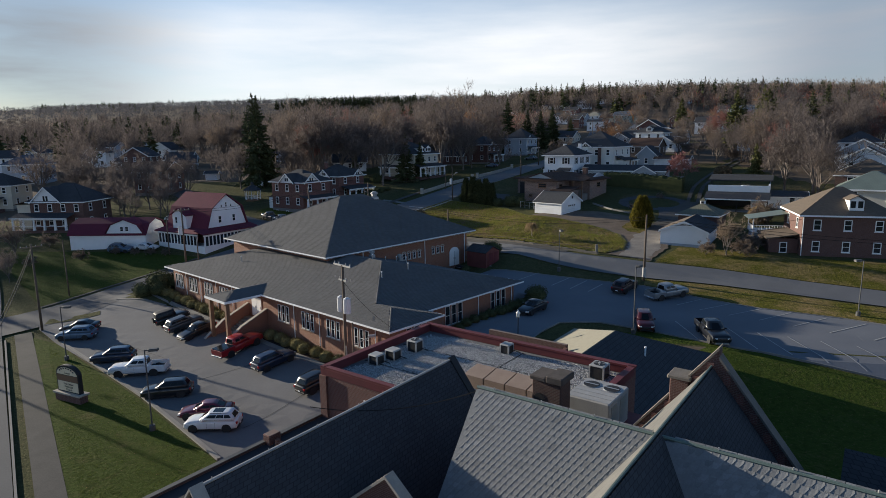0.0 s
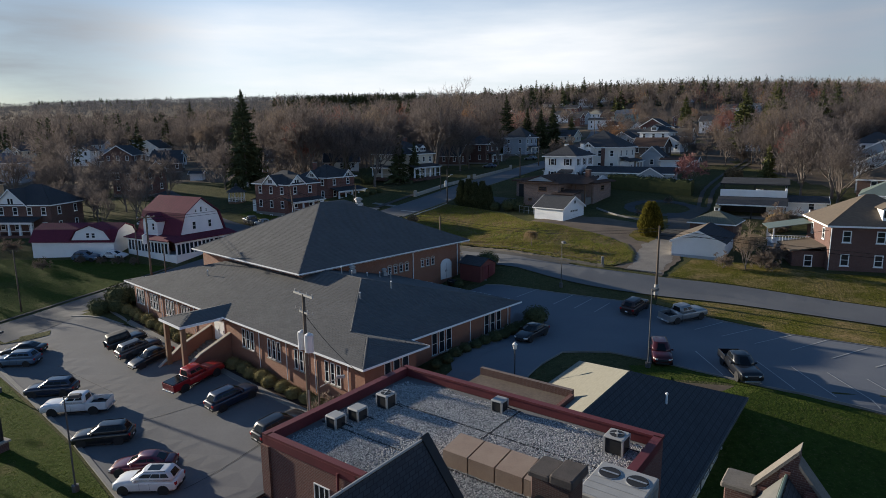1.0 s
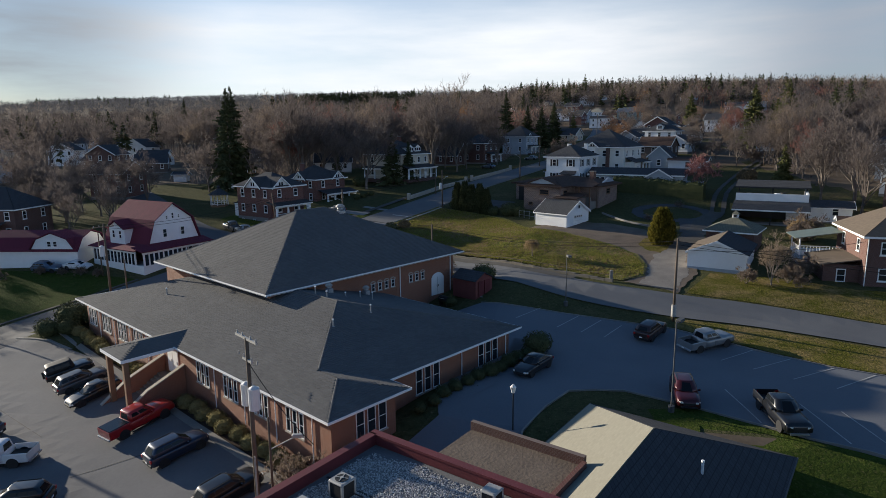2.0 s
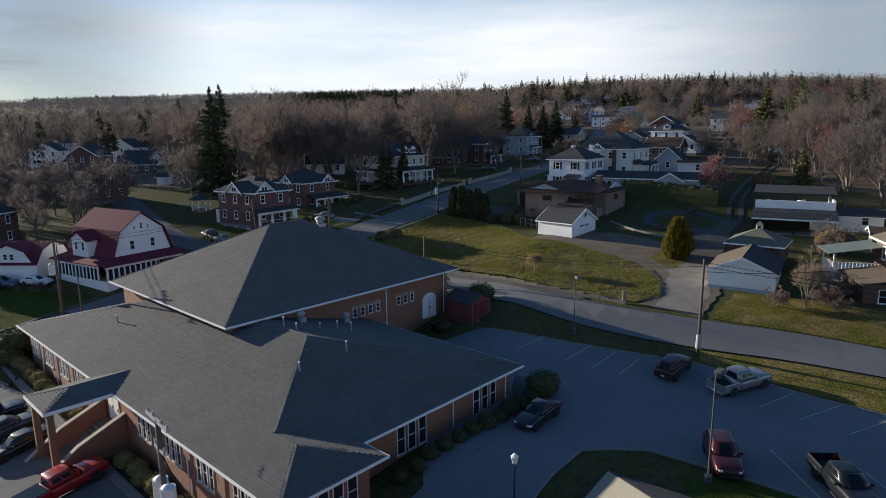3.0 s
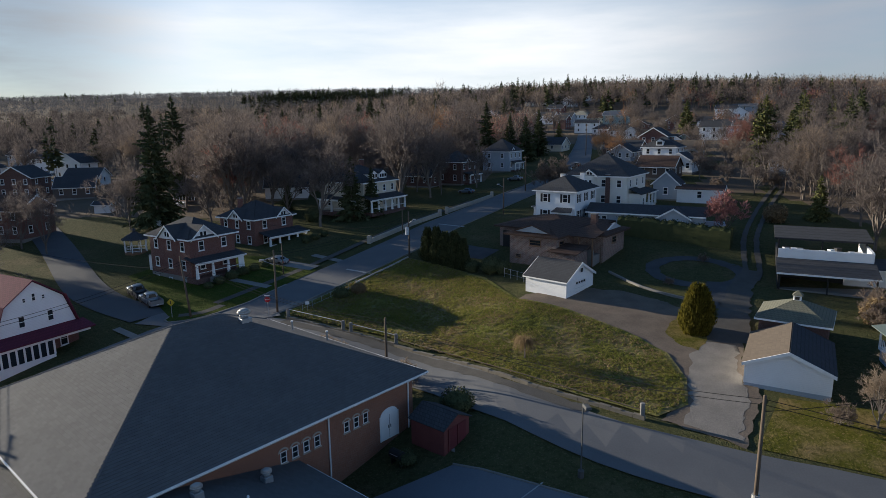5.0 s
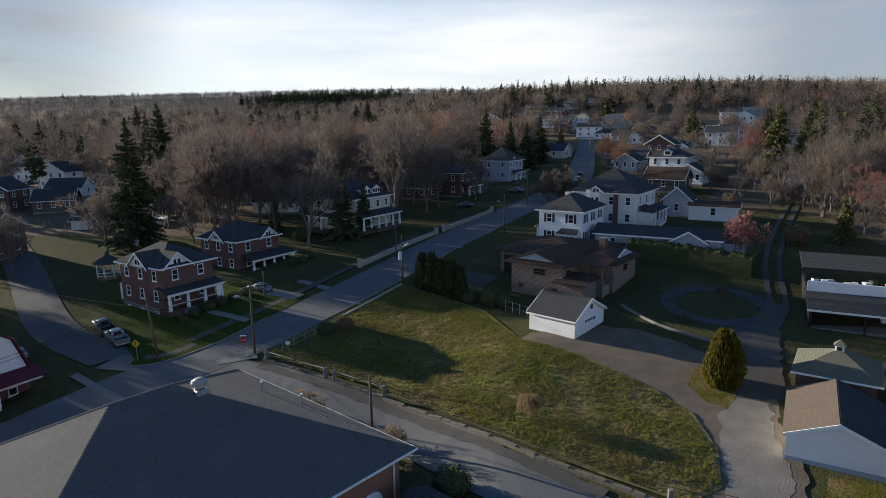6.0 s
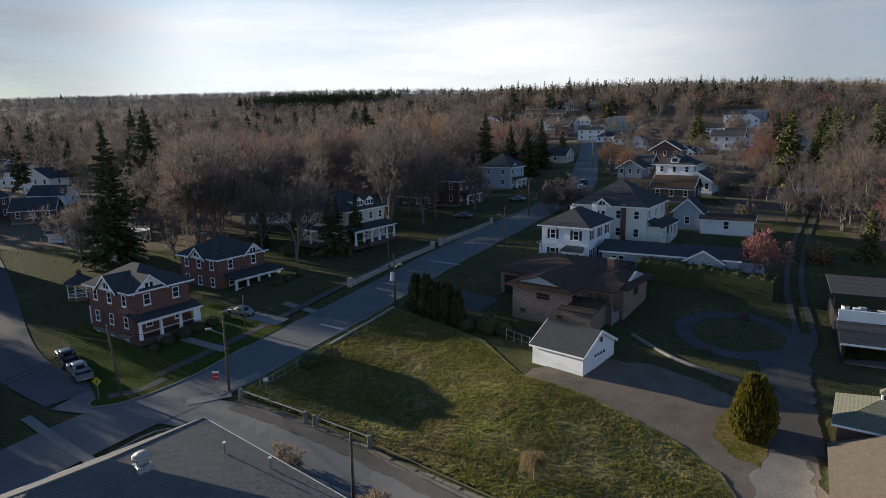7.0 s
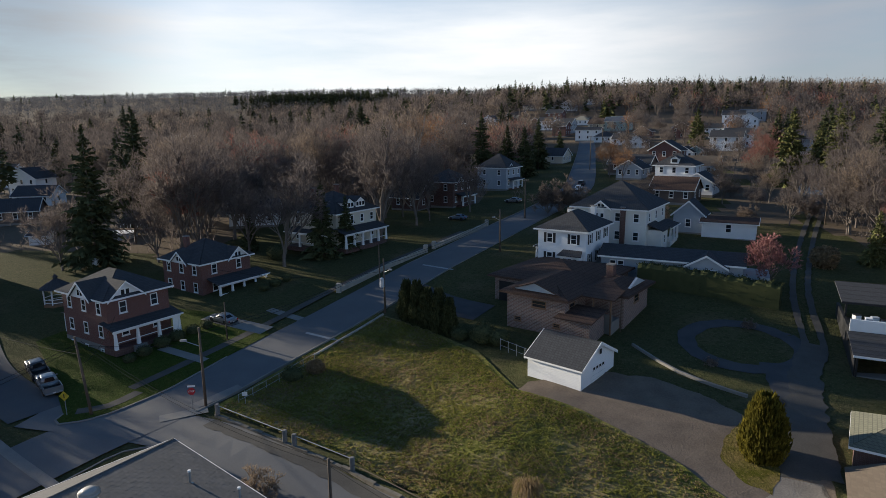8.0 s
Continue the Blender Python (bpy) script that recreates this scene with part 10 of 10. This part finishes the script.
def wire(p, q, sag=0.8, r=0.022, n=14):
    p, q = Vector(p), Vector(q)
    s = Shape()
    pts = [p.lerp(q, k / n) - Vector((0, 0, sag * 4 * (k / n) * (1 - k / n))) for k in range(n + 1)]
    u = (q - p).cross((0, 0, 1)).normalized() * r
    w = Vector((0, 0, r))
    s.loft([[a + u, a + w, a - u, a - w] for a in pts])
    return solid("overhead_wire", s, WIRE, "thin black overhead wire between poles", "wire", "overhead wires")


for d in (0.0, 0.35):
    wire((12.75, 74.2, 9.0 - d), (-15.8, 91.0, 7.4 - d), 1.0)
    wire((12.75, 74.2, 9.0 - d), (60, 58, 8.6 - d), 1.0)
    wire((-15.8, 91.0, 7.4 - d), (-44.6, 103.2, 10.0 - d), 1.2)
    wire((-50.5, 72.4, 9.3 - d), (-44.6, 103.2, 9.9 - d), 0.9)
    wire((-34.5, 106.5, 10.4 - d), (-23.4, 132.0, 11.8 - d), 0.8)
    wire((-23.4, 132.0, 11.8 - d), (-10.4, 158.1, 15.0 - d), 0.8)
    wire((-10.4, 158.1, 15.0 - d), (-7.5, 184, 18.0 - d), 0.6)
    wire((-57.0, 53.5, 7.2 - d), (-20, 14, 8.6 - d), 0.6, 0.03)
wire((-44.6, 103.2, 9.6), (-34.5, 106.5, 9.2), 0.3)
wire((-44.6, 103.2, 8.6), (-110, 128, 9.0), 1.5)
wire((-44.6, 103.2, 7.8), (-52.6, 118, 8.0), 0.8)
wire((-23.4, 132.0, 10.6), (-50, 136.4, 9.0), 1.0)
wire((12.75, 74.2, 8.2), (34, 86.4, 7.4), 0.6)
wire((-13.0, 38.8, 8.2), (-8.3, 36.0, 5.6), 0.3)
wire((-6.8, 19.0, 7.4), (0.9, 19.1, 8.8), 0.5, 0.02)


def lot_lamp(x, y, top, rz, label="grey steel car park lamp post", heads=1):
    z = land(x, y)
    h = top - z
    t = thing("lamp_post", x, y, z, rz, label, "lamp post", "car park lamps")
    part("base", Shape().tube((0, 0, -0.2), (0, 0, 0.5), 0.22, n=12), LAMP_GREY, t)
    part("pole", Shape().tube((0, 0, 0.5), (0, 0, h), 0.06, 0.045, 8), LAMP_GREY, t)
    part("arm", Shape().box(0, 0.5, -0.03, 0.03, h - 0.08, h), LAMP_GREY, t)
    part("lamp_head", Shape().soft_box(0.3, 1.0, -0.2, 0.2, h - 0.1, h + 0.1, 0.04), LAMP_GREY, t)
    part("lens", Shape().box(0.36, 0.94, -0.15, 0.15, h - 0.13, h - 0.102), LAMP_LENS, t)


lot_lamp(2.2, 76.8, 6.8, -70)
lot_lamp(9.95, 54.5, 6.75, 60)
lot_lamp(-27.2, 33.9, 3.5, 20)
lot_lamp(-46.4, 45.9, 2.6, 20)
lot_lamp(32.8, 64.0, 6.2, 200)


def globe_lamp(x, y):
    t = thing("garden_lamp", x, y, None, 0, "slim black lamp post with a white lantern", "lamp post")
    part("pole", Shape().tube((0, 0, -0.2), (0, 0, 2.7), 0.05, 0.04, 8), BLACK, t)
    part("lantern", Shape().tube((0, 0, 2.7), (0, 0, 3.1), 0.12, 0.2, 8), LAMP_LENS, t)
    part("lantern_cap", Shape().tube((0, 0, 3.1), (0, 0, 3.3), 0.22, 0.03, 8), LAMP_LENS, t)


globe_lamp(-0.65, 50.3)


def church_sign():
    t = thing("church_sign", -38.1, 37.6, land(-38.1, 37.6), 73 - 90 + 58, "arched brown and cream church sign on a brick base", "sign")
    t.matrix_basis = pose(-37.9, 37.5, land(-38, 37.5), 0, 0, -12) @ Matrix.Diagonal((1.28, 1.28, 1.28, 1))
    part("base", Shape().soft_box(-1.25, 1.25, -0.3, 0.3, -0.2, 0.55, 0.04), BRICK_DARK, t)
    part("plinth", Shape().box(-1.35, 1.35, -0.38, 0.38, 0.552, 0.66), SILL, t)
    prof = [(-1.1, 0.66), (1.1, 0.66), (1.1, 1.95)] + [(1.1 * math.cos(a), 1.95 + 0.62 * math.sin(a)) for a in np.linspace(0.15, math.pi - 0.15, 11)] + [(-1.1, 1.95)]
    part("panel", Shape().loft([[(x, y, z) for x, z in prof] for y in (-0.14, 0.14)]), BLACK, t, "black arched sign frame")
    part("face_board", Shape().box(-1.0, 1.0, -0.16, -0.141, 0.74, 1.42), SIGN_CREAM, t)
    part("face_board", Shape().loft([[(x * 0.92, y, 1.9 + (z - 1.95) * 0.85) for x, z in prof[2:]] for y in (-0.16, -0.141)]), SIGN_CREAM, t)
    part("dark_band", Shape().box(-1.02, 1.02, -0.158, -0.141, 1.44, 1.86), TIMBER, t)
    for words, z, size in (("Center", 1.97, 0.2), ("First United", 1.2, 0.2), ("Methodist", 1.0, 0.2), ("Church", 0.8, 0.2)):
        cu = bpy.data.curves.new("lettering", "FONT")
        cu.body, cu.size, cu.align_x, cu.extrude = words, size, "CENTER", 0.004
        cu.materials.append(BLACK)
        ob = new("lettering", cu)
        ob.parent = t
        ob.matrix_basis = pose(0.08, -0.168, z, 90, 0, 0)
    for k in range(7):
        a = math.pi * (0.2 + 0.6 * k / 6)
        part("lettering_bar", Shape().box(-0.07, 0.07, -0.17, -0.161, -0.05, 0.05), BLACK, t, "", pose(-0.82 * math.cos(a), 0, 1.9 + 0.46 * math.sin(a)))


SIGN_CREAM = material("cream_sign_board", (0.74, 0.64, 0.44), (0.66, 0.57, 0.40), 0.5, 0.05, 0.6, 0.05)
church_sign()


def road_sign(x, y, rz, kind):
    t = thing("road_sign", x, y, None, rz, "red stop sign on a thin post" if kind == "stop" else "yellow diamond warning sign on a post" if kind == "warn" else "small white sign on a post", "road sign")
    h = 2.1 if kind != "small" else 1.2
    part("post", Shape().tube((0, 0, -0.3), (0, 0, h + 0.3), 0.035, n=6), GREY_METAL, t)
    if kind == "stop":
        ring = [(0.38 * math.cos(6.283 * (k + 0.5) / 8), 0.38 * math.sin(6.283 * (k + 0.5) / 8)) for k in range(8)]
        part("plate", Shape().loft([[(a, y_, h + b) for a, b in ring] for y_ in (-0.06, -0.04)]), paint("stop_red", (0.45, 0.02, 0.03), 0.5), t)
        cu = bpy.data.curves.new("lettering", "FONT")
        cu.body, cu.size, cu.align_x, cu.align_y = "STOP", 0.24, "CENTER", "CENTER"
        cu.materials.append(WHITE)
        ob = new("lettering", cu)
        ob.parent = t
        ob.matrix_basis = pose(0, -0.066, h, 90, 0, 0)
        part("name_plate", Shape().box(-0.35, 0.35, -0.01, 0.01, h + 0.42, h + 0.58), WHITE, t)
    elif kind == "warn":
        part("plate", Shape().loft([[(a, y_, h + b) for a, b in ((-0.5, 0), (0, -0.5), (0.5, 0), (0, 0.5))] for y_ in (-0.06, -0.04)]), paint("sign_yellow", (0.55, 0.42, 0.03), 0.5), t)
        part("symbol_bar", Shape().box(-0.05, 0.05, -0.068, -0.061, h - 0.2, h + 0.2), BLACK, t)
    else:
        part("plate", Shape().box(-0.25, 0.25, -0.06, -0.04, h - 0.2, h + 0.2), WHITE, t)


road_sign(-35.3, 105.6, 20, "stop")
road_sign(-46.9, 102.9, 10, "warn")
road_sign(-30.9, 107.6, 20, "small")


def lot_wall():
    t = thing("boundary_wall", -32.2, 105.0, 0, 0, "low stone edging wall with white posts and a pipe rail", "wall")
    t.matrix_basis = Matrix.Identity(4)
    pts = [(-32.6, 105.0), (-23.9, 101.2), (-16.9, 98.2), (-9.6, 93.9), (-2.0, 88.9), (7.4, 84.1)]
    line = along_straight(pts, 0.9)
    for i in range(len(line) - 1):
        p, q = line[i], line[i + 1]
        d = (q - p).normalized()
        n = Vector((d.y, -d.x)) * 0.16
        p, q = p + d * 0.02, q - d * 0.02
        a, b = land(p.x, p.y), land(q.x, q.y)
        k = 0.30 + 0.05 * math.sin(i * 2.3)
        part("block", Shape().loft([[(c.x - n.x, c.y - n.y, z - 0.3), (c.x + n.x, c.y + n.y, z - 0.3), (c.x + n.x, c.y + n.y, z + k), (c.x - n.x, c.y - n.y, z + k)] for c, z in ((p, a), (q, b))]), WALL_STONE, t)
    posts = [(-32.3, 104.9), (-23.9, 101.3), (-22.8, 100.8), (-16.8, 98.3), (7.2, 84.3)]
    for x, y in posts:
        z = land(x, y)
        part("post", Shape().soft_box(x - 0.17, x + 0.17, y - 0.17, y + 0.17, z - 0.2, z + 1.35, 0.04), CONCRETE, t, "pale concrete post")
    for (x0, y0), (x1, y1) in ((posts[0], posts[1]), (posts[2], posts[3])):
        part("rail", Shape().tube((x0, y0, land(x0, y0) + 1.2), (x1, y1, land(x1, y1) + 1.2), 0.035, n=6), GREY_METAL, t)
    for (x0, y0), (x1, y1) in ((posts[3], (-3, 89.8)), ((-3, 89.8), posts[4])):
        part("rail", Shape().tube((x0, y0, land(x0, y0) + 0.75), (x1, y1, land(x1, y1) + 0.75), 0.04, n=6), POLE_WOOD, t)


lot_wall()


def street_wall():
    t = thing("retaining_wall", 0, 0, 0, 0, "low limestone retaining wall with square piers along the street", "wall")
    for seg in (((-32.2, 138.6), (-23.4, 158.6)), ((-22.4, 161.0), (-14.8, 177.5))):
        line = along_straight(seg, 1.5)
        for p, q in zip(line, line[1:]):
            d = (q - p).normalized()
            n = Vector((d.y, -d.x)) * 0.2
            p, q = p + d * 0.02, q - d * 0.02
            part("block", Shape().loft([[(c.x - n.x, c.y - n.y, z - 0.3), (c.x + n.x, c.y + n.y, z - 0.3), (c.x + n.x, c.y + n.y, z + 0.75), (c.x - n.x, c.y - n.y, z + 0.75)] for c, z in ((p, land(p.x, p.y)), (q, land(q.x, q.y)))]), SILL, t)
        for x, y in seg:
            z = land(x, y)
            part("pier", Shape().soft_box(x - 0.35, x + 0.35, y - 0.35, y + 0.35, z - 0.3, z + 1.35, 0.06), SILL, t)
    lst = [(-28.2, 118.6), (-23.4, 131.0)]
    line = along_straight(lst, 1.5)
    for p, q in zip(line, line[1:]):
        part("kerb_stone", Shape().tube((p.x, p.y, land(p.x, p.y) + 0.15), (q.x, q.y, land(q.x, q.y) + 0.15), 0.2, n=6), SILL, t)


street_wall()


def side_fence(points, h=1.1, step=1.6, label="thin wire garden fence"):
    t = thing("fence", 0, 0, 0, 0, label, "fence", "fences")
    line = along_straight(points, step)
    for p in line:
        z = land(p.x, p.y)
        part("post", Shape().tube((p.x, p.y, z - 0.2), (p.x, p.y, z + h), 0.04, n=5), GREY_METAL, t)
    for p, q in zip(line, line[1:]):
        for k in (0.4, 0.95):
            part("rail", Shape().tube((p.x, p.y, land(p.x, p.y) + h * k), (q.x, q.y, land(q.x, q.y) + h * k), 0.02, n=4), GREY_METAL, t)


side_fence([(-31.6, 107.6), (-27.6, 117.4)])
side_fence([(-7.0, 121.0), (-3.2, 117.6)], 1.3, 1.2, "thin leaning posts beside the garage")


def dumpster():
    p = CH @ Vector((-17.6, 29.6, 0))
    t = thing("barbecue_smoker", p.x, p.y, land(p.x, p.y) + 0.05, -30, "black covered drum smoker on wheels", "grill")
    part("drum", Shape().tube((-0.6, 0, 0.8), (0.6, 0, 0.8), 0.38, n=14), BLACK, t)
    for x in (-0.45, 0.45):
        part("leg", Shape().box(x - 0.04, x + 0.04, -0.25, 0.25, 0, 0.5), BLACK, t)
    part("handle", Shape().tube((-0.4, -0.42, 0.95), (0.4, -0.42, 0.95), 0.025, n=5), GREY_METAL, t)


dumpster()
